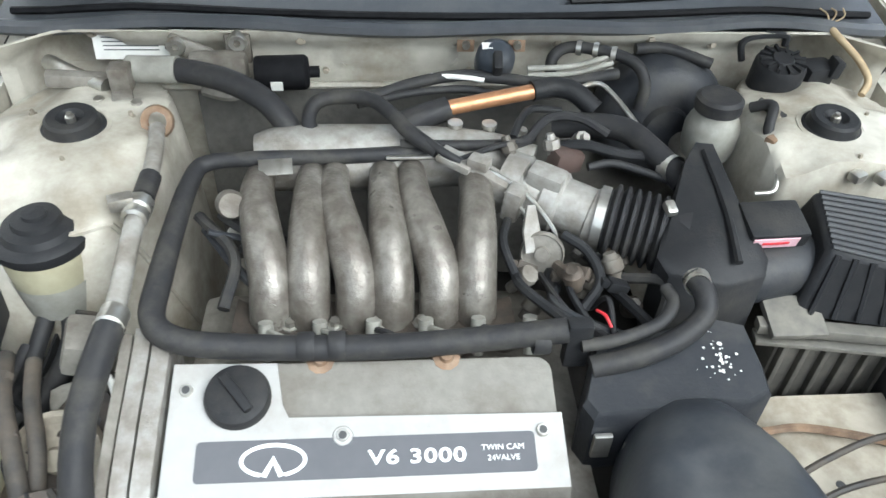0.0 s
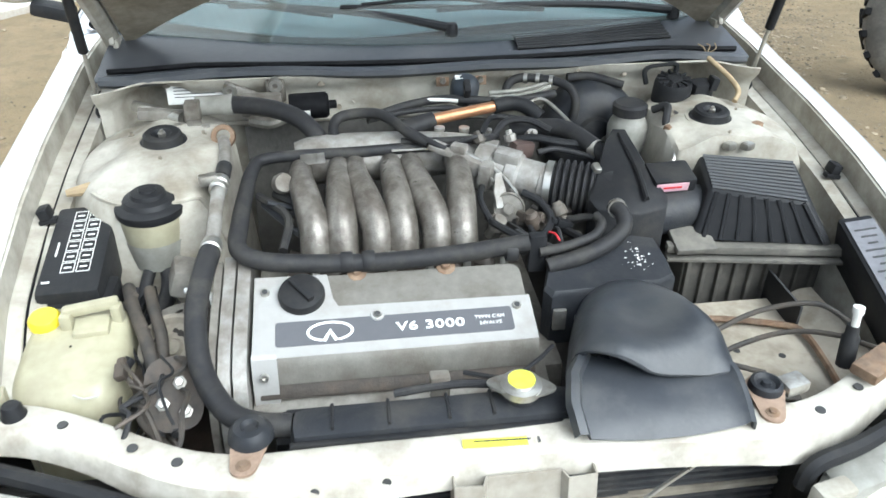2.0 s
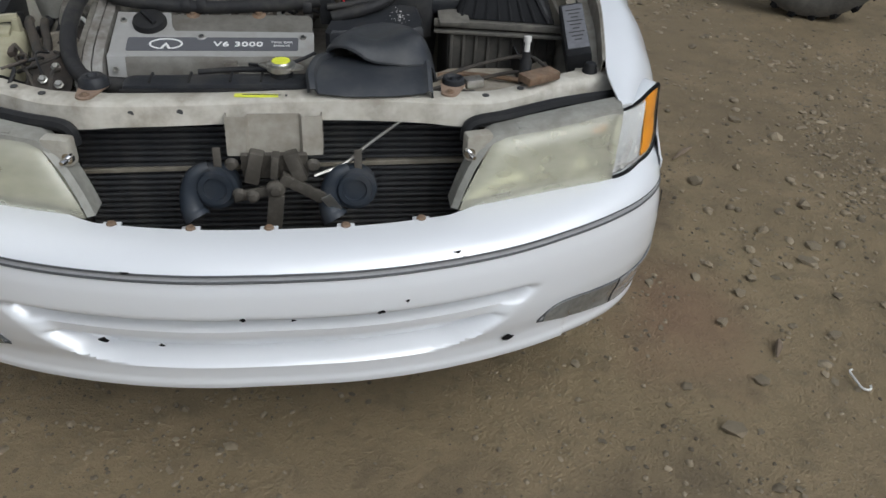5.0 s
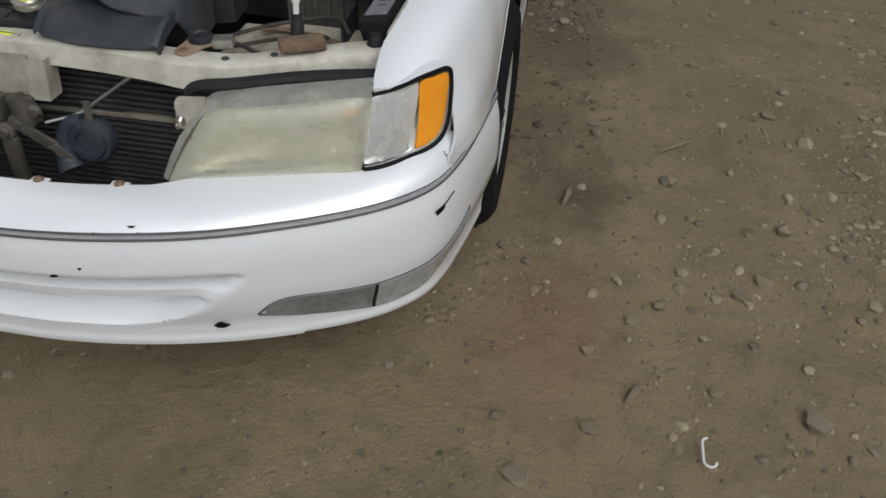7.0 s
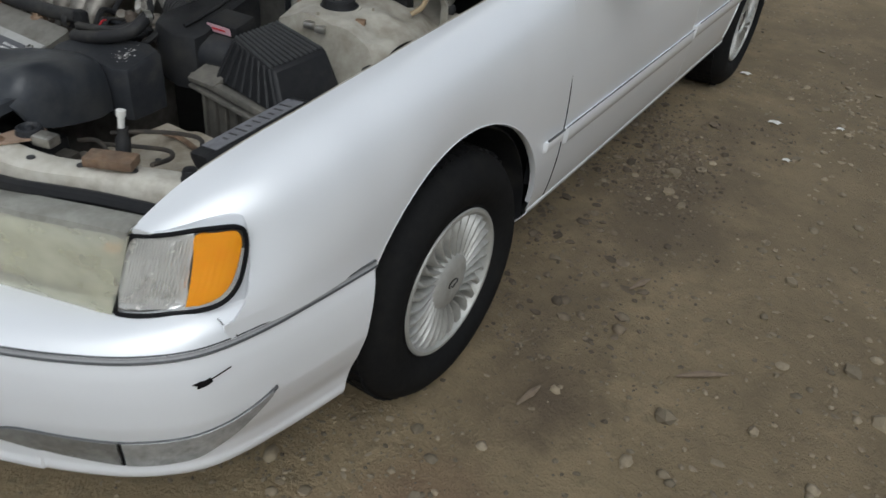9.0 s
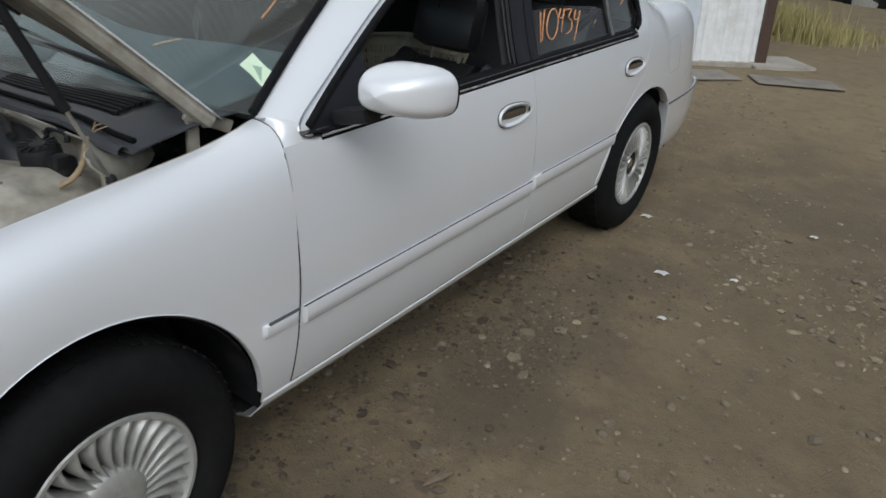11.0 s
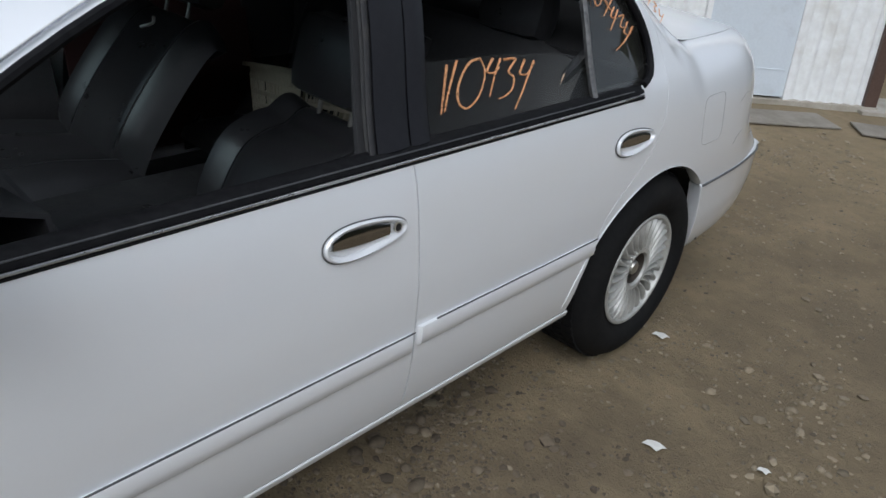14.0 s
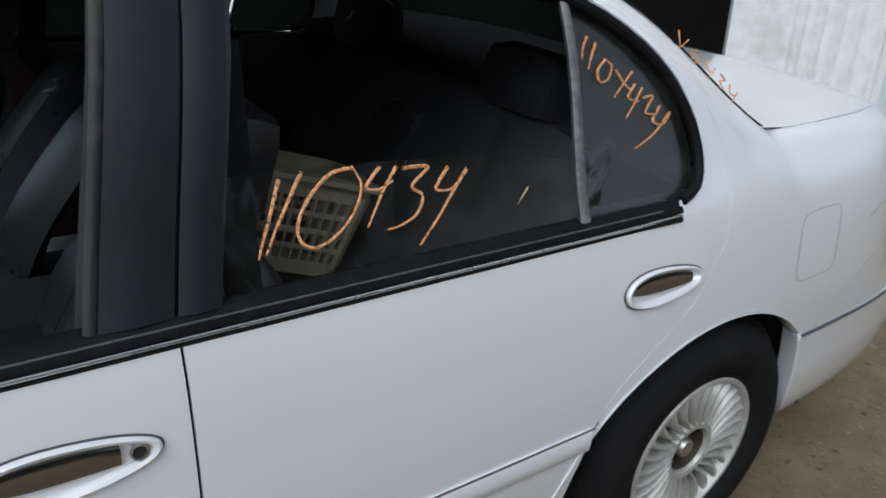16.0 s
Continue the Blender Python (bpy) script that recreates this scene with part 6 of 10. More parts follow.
part("latch_arm", Shape().box((0.085, 0.008, 0.026), place(0.052, 0.186, 0.607, 0, 32, 0), 0.004), GREASE, latch, "greasy steel latch arm")
arms = Shape().box((0.075, 0.008, 0.022), place(-0.055, 0.188, 0.598, 0, -12, 0), 0.004)
for x, z in ((-0.086, 0.668), (0.070, 0.664), (-0.078, 0.600), (-0.052, 0.594)):
    part("rivet", Shape().lathe([(0.0, 0.010), (0.009, 0.009), (0.012, 0.004), (0.014, 0.0)], place(x, 0.184, z, 90, 0, 0), 12), GREASE, latch, "")
part("latch_arm", arms, GREASE, latch, "dusty steel latch arms")
part("latch_bolt", Shape().lathe([(0, 0.016), (0.009, 0.016), (0.011, 0.010), (0.018, 0.008), (0.020, 0.0)], place(-0.006, 0.184, 0.612, 90, 0, 0), 12), GREASE, latch, "worn steel latch bolt")
part("latch_post", Shape().box((0.032, 0.014, 0.13), place(-0.014, 0.19, 0.535, 6, 8, 0), 0.003), GREASE, latch, "dull steel support post")
part("latch_cable", Shape().tube([(0.07, 0.20, 0.630), (0.13, 0.222, 0.645), (0.175, 0.24, 0.675), (0.245, 0.25, 0.725)], 0.0035, 6), STEEL, latch, "grey latch cable")
part("bracket_tongue", Shape().box((0.022, 0.004, 0.050), place(0.103, 0.178, 0.577, 14, -28, 0), 0.002), STEEL, latch, "pale metal tongue")
core = part("condenser", Shape().box((0.82, 0.016, 0.44), place(0, 0.318, 0.515), 0.002), CORE, car, "dark dusty air conditioning condenser")
tube_mesh = mesh_of("condenser_tube", Shape().box((0.81, 0.020, 0.0065), None, 0.002), CORE)
for k in range(30):
    o = new("condenser_tube", tube_mesh)
    o.parent = core
    o.location = (0, 0.308, 0.315 + 0.0138 * k)
part("condenser_tube", Shape().box((0.81, 0.022, 0.010), place(0, 0.306, 0.60, 0, -1.0, 0), 0.002), BAYDIRT, core, "bent dusty tube")
for x, z, flip in ((-0.125, 0.606, -1), (0.150, 0.598, 1)):
    hn = part("horn", Shape().lathe([(0.0, 0.004), (0.022, 0.004), (0.024, 0.010), (0.034, 0.010), (0.037, 0.002), (0.044, 0.001), (0.047, -0.006), (0.047, -0.026), (0.042, -0.034), (0.0, -0.036)], place(x, 0.200, z, 82, 0, 4 * flip), 32), HORN, car, "dull blue-black enamelled disc horn")
    k = -1 if flip < 0 else 1
    part("horn_trumpet", Shape().tube([(x - 0.010 * 1, 0.215, z + 0.040), (x - 0.038, 0.210, z + 0.026), (x - 0.052, 0.205, z - 0.010), (x - 0.050, 0.195, z - 0.045), (x - 0.040, 0.186, z - 0.062)], lambda s: 0.012 + 0.016 * s, 14), HORN, hn, "flared trumpet")
    part("horn_bracket", Shape().box((0.016, 0.004, 0.045), place(x + 0.008, 0.212, z + 0.06, -10, 0, 0), 0.002), GREASE, hn, "")
# ---- radiator top ----
tank = part("radiator_tank", Shape().box((0.385, 0.060, 0.060), place(-0.108, 0.331, 0.754, 0, -0.5, 0), 0.020), BLACKDUST, car, "black plastic radiator top tank")
part("tank_seam", Shape().box((0.40, 0.010, 0.008), place(-0.108, 0.364, 0.764), 0.002), BLACK, tank, "crimped seam of the tank")
part("tank_seam", Shape().box((0.385, 0.008, 0.006), place(-0.108, 0.299, 0.770), 0.002), BLACK, tank, "")
for k, x in enumerate((-0.245, -0.17, -0.09, -0.03)):
    part("tank_rib", Shape().box((0.005, 0.046, 0.010), place(x, 0.334, 0.780 + 0.0006 * k), 0.002), BLACK, tank, "")
part("tank_bracket", Shape().box((0.028, 0.018, 0.040), place(-0.095, 0.385, 0.775), 0.003), ALUDIRT, tank, "oily steel bracket")
hose_small = Shape().tube([(-0.16, 0.372, 0.778), (-0.08, 0.376, 0.782), (-0.02, 0.365, 0.785), (0.01, 0.345, 0.785)], 0.006, 8)
part("overflow_hose", hose_small, RUBBER, tank, "thin black overflow hose")
part("overflow_hose", Shape().tube([(-0.06, 0.395, 0.785), (0.0, 0.372, 0.790), (0.045, 0.395, 0.795), (0.075, 0.42, 0.80)], 0.0035, 6), BLACK, tank, "")
part("radiator_fan_shroud", Shape().box((0.62, 0.07, 0.30), place(-0.02, 0.40, 0.555), 0.01), BLACK, car, "black fan shroud")
MOUNTRUST = surface("flaking_tan_rust", (0.34, 0.245, 0.18), 0.75, 0.1, (0.25, 0.17, 0.115), stain=(0.15, 0.105, 0.075), stain_at=0.6, stain_scale=25, bump=0.4)
RC = place(0.010, 0.338, 0.803)
cap = part("radiator_cap", Shape().lathe([(0.0, 0.012), (0.018, 0.012), (0.0195, 0.0095), (0.020, 0.0085), (0.028, 0.006), (0.029, -0.004), (0.020, -0.010), (0.018, -0.03)], RC, 28), STEEL, car, "radiator cap with a yellow sticker")
part("cap_ear", Shape().prism([(0.040 * math.cos(t) * (1 + 0.18 * abs(math.cos(t)) ** 6), 0.023 * math.sin(t)) for t in np.linspace(0, 2 * math.pi, 32, endpoint=False)], 0.003, RC @ Matrix.Rotation(radians(-14), 4, "Z")), STEEL, cap, "")
part("cap_sticker", Shape().lathe([(0.0, 0.0135), (0.0185, 0.0135), (0.0188, 0.0125)], RC, 24), NEON, cap, "yellow sticker")
part("filler_neck", Shape().lathe([(0.022, -0.002), (0.022, -0.03)], RC, 20), BLACKDUST, cap, "")
for x, y, tx, ty in ((-0.350, 0.318, -0.356, 0.268), (0.358, 0.323, 0.343, 0.268)):
    a = math.atan2(tx - x, -(ty - y))
    keyhole = [(0.027 * math.cos(t), 0.027 * math.sin(t)) for t in np.linspace(radians(-25), radians(205), 20)] + [(0.017 * math.cos(t), -0.050 + 0.017 * math.sin(t)) for t in np.linspace(radians(190), radians(350), 14)]
    km = place(x, y, 0.7715) @ Matrix.Rotation(a, 4, "Z")
    mt = part("radiator_mount", Shape().prism(keyhole, 0.004, km), MOUNTRUST, car, "rusty radiator mount bracket")
    part("mount_rubber", Shape().lathe([(0.0, 0.012), (0.006, 0.012), (0.008, 0.006), (0.013, 0.006), (0.018, 0.012), (0.022, 0.010), (0.024, 0.002), (0.024, 0.0)] if x > 0 else [(0.0, 0.013), (0.008, 0.013), (0.012, 0.019), (0.021, 0.018), (0.028, 0.010), (0.030, 0.0)], km @ Matrix.Translation((0, 0, 0.004)), 24), BLACKDUST, mt, "dusty rubber bush")
    part("mount_screw", Shape().lathe([(0.0, 0.005), (0.005, 0.005), (0.006, 0.002), (0.010, 0.001), (0.010, 0.0)], km @ Matrix.Translation((0, -0.050, 0.004)), 8), RUST, mt, "")


# ---- the engine ----
SLOPE = math.atan2(0.047, 0.147)
COVER = Matrix.Translation((0, 0.478, 0.768)) @ Matrix.Rotation(SLOPE, 4, "X")  # local x across, y up the slope, z out of the cover


def on_cover(x, v, h=0.0):
    return COVER @ Matrix.Translation((x, v, h))


def round_rect(x0, x1, y0, y1, r, n=4):
    out = []
    for cx, cy, a0 in ((x1 - r, y1 - r, 0), (x0 + r, y1 - r, 90), (x0 + r, y0 + r, 180), (x1 - r, y0 + r, 270)):
        out += [(cx + r * math.cos(radians(a0 + 90 * k / n)), cy + r * math.sin(radians(a0 + 90 * k / n))) for k in range(n + 1)]
    return out


engine = part("engine_block", Shape().box((0.50, 0.36, 0.26), place(-0.13, 0.66, 0.58), 0.02).box((0.46, 0.12, 0.16), place(-0.14, 0.50, 0.63, 18, 0, 0), 0.015), ALUDIRT, car, "oily aluminium engine block")
cover = part("valve_cover", Shape().prism(round_rect(-0.355, 0.066, 0.0, 0.150, 0.018), 0.055, on_cover(0, 0, -0.058)), CASTGREY, car, "silver and grey cast valve cover with a dark name plate")
lip = Shape().prism([(-0.362, -0.002), (0.070, -0.002), (0.070, 0.080), (-0.232, 0.084), (-0.240, 0.100), (-0.248, 0.148), (-0.362, 0.150)], 0.005, on_cover(0, 0, -0.0015))
part("bright_plate", lip, SILVER, cover, "bright silver painted front of the cover")
part("front_lip", Shape().grid([[on_cover(x, v, h) @ Vector() for x in (-0.362, -0.2, 0.0, 0.070)] for v, h in ((0.0, 0.0035), (-0.004, 0.001), (-0.012, -0.010), (-0.022, -0.026), (-0.026, -0.034))], flip=True), CASTGREY, cover, "dusty grey front face of the cover", 0.004)
part("cover_leg", Shape().grid([[on_cover(x, v, h) @ Vector() for x in (-0.363, -0.350, -0.336, -0.326)] for v, h in ((0.004, 0.0058), (-0.004, 0.004), (-0.013, -0.008), (-0.024, -0.025), (-0.040, -0.052), (-0.048, -0.075))], flip=True), SILVER, cover, "bright silver end of the cover", 0.004)
part("cover_screw", Shape().lathe([(0.0, 0.0035), (0.003, 0.0035), (0.0035, 0.0075), (0.0062, 0.0075), (0.0068, 0.002)], on_cover(-0.345, -0.020, -0.017) @ Matrix.Rotation(radians(58), 4, "X"), 14), STEEL, cover, "steel socket screw")
part("lower_flange", Shape().box((0.42, 0.03, 0.012), on_cover(-0.145, -0.026, -0.045) @ Matrix.Rotation(radians(35), 4, "X"), 0.003).box((0.40, 0.012, 0.05), on_cover(-0.145, -0.030, -0.08), 0.004), OILY, cover, "oily flange below the cover")
for k in range(5):
    part("flange_slot", Shape().box((0.05, 0.004, 0.010), on_cover(-0.30 + 0.078 * k, -0.0365, -0.075), 0.002), DARKIRON, cover, "")
name_plate = part("name_plate", Shape().prism(round_rect(-0.328, 0.036, 0.016, 0.060, 0.005), 0.0012, on_cover(0, 0, 0.0035)), PLATE, cover, "dark grey name plate with white lettering")
notch = Shape().lathe([(0.0, 0.0062), (0.010, 0.0062), (0.0115, 0.0035)], on_cover(-0.173, 0.0615, 0), 20)
part("plate_notch", notch, SILVER, cover, "")
written("lettering", "V6 3000", 0.0235, on_cover(-0.093, 0.036, 0.0052) @ Matrix.Diagonal((1.22, 0.92, 1, 1)), LETTER, name_plate, "white letters V6 3000", bold=0.00045, space=1.1)
written("lettering", "TWIN CAM", 0.0088, on_cover(0.000, 0.043, 0.0052) @ Matrix.Diagonal((1.05, 1, 1, 1)), LETTER, name_plate, "white letters TWIN CAM")
written("lettering", "24VALVE", 0.0088, on_cover(0.000, 0.0315, 0.0052) @ Matrix.Diagonal((1.05, 1, 1, 1)), LETTER, name_plate, "white letters 24VALVE")
oval_ring = []
for t in np.linspace(radians(-68), radians(248), 40):
    w = 0.0042 if abs(t - radians(90)) < 2.2 else 0.0036
    oval_ring.append([on_cover(-0.246 + (0.0335 + d) * math.cos(t), 0.0375 + (0.0165 + d) * math.sin(t), 0.0053) @ Vector() for d in (-0.0022, 0.0022)])
mark = Shape().grid(oval_ring)
for sg in (1, -1):
    mark.grid([[on_cover(-0.246 + sg * a, b, 0.0053) @ Vector() for a, b in ((0.0, 0.0425), (0.0125, 0.0215))], [on_cover(-0.246 + sg * a, b, 0.0053) @ Vector() for a, b in ((0.0, 0.0335), (0.0065, 0.0195))]])
part("emblem", mark, LETTER, name_plate, "white oval emblem outline", 0.0004)
for x, v in ((-0.173, 0.0615), (0.046, 0.060), (-0.345, 0.118)):
    s = part("cover_screw", Shape().lathe([(0.0, 0.0042), (0.0030, 0.0042), (0.0034, 0.0085), (0.0064, 0.0085), (0.0070, 0.0075), (0.0074, 0.002)], on_cover(x, v, 0.0), 14), STEEL, cover, "steel socket screw")
    part("screw_socket", Shape().lathe([(0.0, 0.0052), (0.0042, 0.0052), (0.0046, 0.0090), (0.0, 0.0089)], on_cover(x, v, 0.0), 10), INK, cover, "dark socket")
oc = on_cover(-0.288, 0.108, 0.0)
cap = part("oil_cap", Shape().lathe([(0.036, -0.004), (0.0365, 0.010), (0.034, 0.017), (0.030, 0.019), (0.0, 0.019)], oc, 40), BLACK, cover, "round black oil filler cap")
part("cap_grip", Shape().box((0.011, 0.052, 0.010), oc @ Matrix.Translation((0, 0, 0.022)) @ Matrix.Rotation(radians(38), 4, "Z"), 0.003), BLACK, cap, "")
for x in (-0.20, -0.055):
    part("cover_bolt", Shape().lathe([(0.0, 0.016), (0.007, 0.016), (0.009, 0.010), (0.016, 0.008), (0.017, -0.01)], on_cover(x, 0.152, -0.01), 10), RUST, cover, "rusty bolt")
# timing covers at the belt end
prof = [(0.665, 0.835), (0.62, 0.822), (0.55, 0.805), (0.49, 0.786), (0.452, 0.766), (0.43, 0.735), (0.415, 0.68), (0.405, 0.60), (0.41, 0.50), (0.60, 0.48), (0.67, 0.62)]
for x, w, k, mt in ((-0.378, 0.020, 1.0, ALU), (-0.401, 0.018, 0.985, ALU), (-0.420, 0.012, 0.955, ALUDIRT)):
    c = (0.55, 0.62)
    out = [((y - c[0]) * k + c[0], (z - c[1]) * k + c[1]) for y, z in prof]
    m = Matrix(((0, 0, 1, x - w / 2), (1, 0, 0, 0), (0, 1, 0, 0), (0, 0, 0, 1)))
    part("timing_cover", Shape().prism(out, w, m), mt, engine, "dull ribbed timing cover")
# intake manifold
plenum = part("intake_plenum", Shape().tube([(-0.30, 0.962, 0.848), (-0.25, 0.965, 0.852), (-0.10, 0.967, 0.852), (0.03, 0.965, 0.850), (0.09, 0.945, 0.846)], lambda s: 0.034 + 0.014 * math.sin(math.pi * min(1, 0.15 + s)), 18), ALU, car, "stained cast aluminium intake manifold")
tops = (-0.291, -0.221, -0.191, -0.123, -0.085, 0.000)
bots = (-0.268, -0.221, -0.161, -0.115, -0.055, -0.009)
for a, b in zip(tops, bots):
    part("intake_runner", Shape().tube([(a, 0.945, 0.848), (a, 0.905, 0.862), (a * 0.96 + b * 0.04, 0.858, 0.866), (a * 0.5 + b * 0.5, 0.800, 0.852), (b, 0.752, 0.822), (b, 0.728, 0.785), (b, 0.720, 0.755)], lambda s: 0.0205 + 0.0070 * smoothstep(0.1, 0.65, s), 16), RUNNER, plenum, "blotched aluminium runner")
    part("runner_foot", Shape().lathe([(0.022, 0.020), (0.028, 0.014), (0.030, 0.004), (0.030, -0.010), (0.022, -0.012)], place(b, 0.720, 0.764, 12, 0, 0), 20), OILY, plenum, "dark oily runner foot")
rows = [[(x, 0.722 + dy + 0.006 * math.cos(2 * math.pi * x / 0.0535), z) for dy, z in ((0.035, 0.772), (-0.022, 0.776), (-0.03, 0.768), (-0.028, 0.745))] for x in np.linspace(-0.315, 0.04, 80)]
part("manifold_flange", Shape().grid(rows, flip=True), OILY, plenum, "oily scalloped flange", 0.004)
for x in (-0.243, -0.188, -0.08, -0.134):
    part("flange_bolt", Shape().lathe([(0, 0.014), (0.006, 0.014), (0.007, 0.006), (0.011, 0.005), (0.011, 0.0)], place(x, 0.708, 0.776), 8), STEEL, plenum, "small bolt")
part("manifold_plate", Shape().box((0.09, 0.018, 0.004), place(-0.075, 0.925, 0.884, -10, 0, 0), 0.001), STEEL, plenum, "thin steel bracket")
part("manifold_plate", Shape().box((0.045, 0.026, 0.003), place(-0.268, 0.898, 0.886, 20, 0, 5), 0.001), STEEL, plenum, "thin steel bracket")
for p in ((-0.02, 0.985, 0.885), (0.03, 0.99, 0.88)):
    part("vacuum_nipple", Shape().lathe([(0.009, -0.02), (0.009, 0.006), (0.011, 0.008), (0.011, 0.014), (0.0, 0.015)], place(*p), 12), STEEL, plenum, "")
# throttle body along an axis that runs out to the side and forward
T0, T1 = Vector((0.045, 0.915, 0.848)), Vector((0.172, 0.842, 0.834))
taxis = (T1 - T0).normalized()
tq = taxis.to_track_quat("Z", "Y").to_matrix().to_4x4()
throttle = part("throttle_body", Shape().lathe([(0.0, 0.0), (0.045, 0.0), (0.046, 0.03), (0.040, 0.034), (0.038, 0.06), (0.043, 0.064), (0.043, 0.085), (0.037, 0.09), (0.037, 0.13), (0.040, 0.132), (0.040, 0.146)], Matrix.Translation(T0) @ tq, 28), ALU, car, "cast aluminium throttle body with linkages")
part("throttle_lug", Shape().box((0.035, 0.03, 0.05), Matrix.Translation(T0 + taxis * 0.06 + Vector((0.0, -0.01, 0.036))) @ tq, 0.006).box((0.03, 0.05, 0.025), Matrix.Translation(T0 + taxis * 0.03 + Vector((-0.02, -0.045, 0.01))) @ tq, 0.006).box((0.06, 0.03, 0.03), place(0.02, 0.885, 0.87, 0, 20, -25), 0.006), ALU, throttle, "")
part("throttle_cam", Shape().lathe([(0.0, 0.006), (0.010, 0.006), (0.011, 0.001), (0.026, 0.001), (0.028, 0.004), (0.030, 0.001), (0.030, -0.006)], place(0.085, 0.795, 0.815, 70, 0, -15), 24), ALUDIRT, throttle, "round throttle cam")
part("throttle_cable", Shape().tube([(-0.02, 0.905, 0.885), (0.03, 0.87, 0.872), (0.075, 0.825, 0.845)], 0.0022, 6).tube([(0.0, 0.90, 0.89), (0.06, 0.862, 0.872), (0.10, 0.82, 0.84), (0.105, 0.80, 0.82)], 0.003, 6), STEEL, throttle, "bare steel throttle cables")
part("sensor", Shape().lathe([(0.0, 0.02), (0.012, 0.02), (0.014, 0.014), (0.014, -0.004), (0.008, -0.006), (0.008, -0.03)], place(0.055, 0.762, 0.80, 20, 25, 0), 16), ALUDIRT, throttle, "small round valve")
part("cable_bracket", Shape().box((0.05, 0.03, 0.012), place(-0.025, 0.902, 0.892, 0, 10, -30), 0.003).box((0.03, 0.022, 0.016), place(0.005, 0.888, 0.898, 0, 0, -30), 0.004), ALU, throttle, "worn cable bracket")
part("connector", Shape().box((0.045, 0.03, 0.03), place(0.135, 0.935, 0.868, 0, 10, 20), 0.005), surface("faded_red_brown_plastic", (0.085, 0.058, 0.05), 0.5, 0, bump=0.2), throttle, "faded dark red connector")
# bellows duct, resonator, air meter, filter box
B0, B1 = T1 - taxis * 0.004, Vector((0.258, 0.806, 0.833))
bq = (B1 - B0).normalized().to_track_quat("Z", "Y").to_matrix().to_4x4()
L = (B1 - B0).length
prof = [(0.043, 0.0)]
for k in range(6):
    prof += [(0.043, 0.012 + k * (L - 0.02) / 6), (0.052, 0.017 + k * (L - 0.02) / 6), (0.052, 0.021 + k * (L - 0.02) / 6), (0.043, 0.0245 + k * (L - 0.02) / 6)]
duct = part("air_duct", Shape().lathe(prof + [(0.045, L + 0.02)], Matrix.Translation(B0) @ bq, 32), RUBBER, car, "black rubber bellows air duct")
part("hose_clamp", Shape().lathe([(0.0445, -0.004), (0.0455, -0.004), (0.0455, 0.009), (0.0445, 0.009)], Matrix.Translation(B0) @ bq, 32), STEEL, duct, "bright steel hose clamp")
part("clamp_screw", Shape().box((0.014, 0.02, 0.012), place(0.245, 0.80, 0.886, 20, 0, 10), 0.003), STEEL, duct, "")
out = [(0.312, 0.922), (0.338, 0.918), (0.350, 0.80), (0.362, 0.735), (0.352, 0.712), (0.300, 0.698), (0.228, 0.715), (0.218, 0.742), (0.245, 0.80), (0.285, 0.885)]
n = len(out)
zt = lambda x, y: lerp(y, [0.70, 0.76, 0.92], [0.846, 0.868, 0.908])
rv = [(x, y, 0.73) for x, y in out] + [(x, y, zt(x, y) - 0.006) for x, y in out] + [(0.295 + (x - 0.295) * 0.9, 0.80 + (y - 0.80) * 0.96, zt(x, y)) for x, y in out]
rf = [tuple(range(2 * n, 3 * n))] + [(a * n + i, a * n + (i + 1) % n, (a + 1) * n + (i + 1) % n, (a + 1) * n + i) for a in (0, 1) for i in range(n)]
reson = part("resonator", Shape().add(rv, rf), BLACK, car, "black plastic air resonator box")
part("resonator_rib", Shape().tube([(0.318, 0.90, 0.906), (0.322, 0.80, 0.882), (0.316, 0.72, 0.862)], 0.005, 6), BLACK, reson, "raised rib")
low = [(0.095, 0.560), (0.12, 0.632), (0.20, 0.648), (0.275, 0.668), (0.312, 0.655), (0.318, 0.60), (0.318, 0.566), (0.29, 0.552), (0.24, 0.556), (0.19, 0.545), (0.105, 0.540)]
n = len(low)
rv = [(x, y, 0.70) for x, y in low] + [(x, y, 0.795 + 0.02 * smoothstep(0.54, 0.66, y)) for x, y in low] + [(0.2 + (x - 0.2) * 0.95, 0.60 + (y - 0.60) * 0.9, 0.803 + 0.022 * smoothstep(0.54, 0.66, y)) for x, y in low]
rf = [tuple(range(2 * n, 3 * n))[::-1]] + [(a * n + i, (a + 1) * n + i, (a + 1) * n + (i + 1) % n, a * n + (i + 1) % n) for a in (0, 1) for i in range(n)]
lower_res = part("lower_resonator", Shape().add(rv, rf), BLACKDUST, car, "dusty black plastic intake box with white spatter")
sp = Shape()
rng = random.Random(3)
for k in range(46):
    a, d = rng.uniform(0, 6.28), abs(rng.gauss(0, 0.012))
    x, y, r = 0.268 + d * math.cos(a) * 1.1, 0.608 + d * math.sin(a) * 1.5, rng.uniform(0.0006, 0.0022) * (2.2 if k < 3 else 1)
    z = 0.803 + 0.022 * smoothstep(0.54, 0.66, 0.60 + (y - 0.60) / 0.9) + 0.0006
    sp.add([(x + r * math.cos(t), y + r * math.sin(t), z) for t in np.linspace(0, 6.28, 7)[:-1]], [(0, 1, 2, 3, 4, 5)])
tagged(part("spatter", sp, LITTER, lower_res, "white paint spatter"), kind="stuff")
part("intake_bracket", Shape().box((0.022, 0.008, 0.04), place(0.118, 0.535, 0.755), 0.003).box((0.018, 0.006, 0.022), place(0.15, 0.528, 0.755), 0.002), STEEL, lower_res, "small steel bracket")
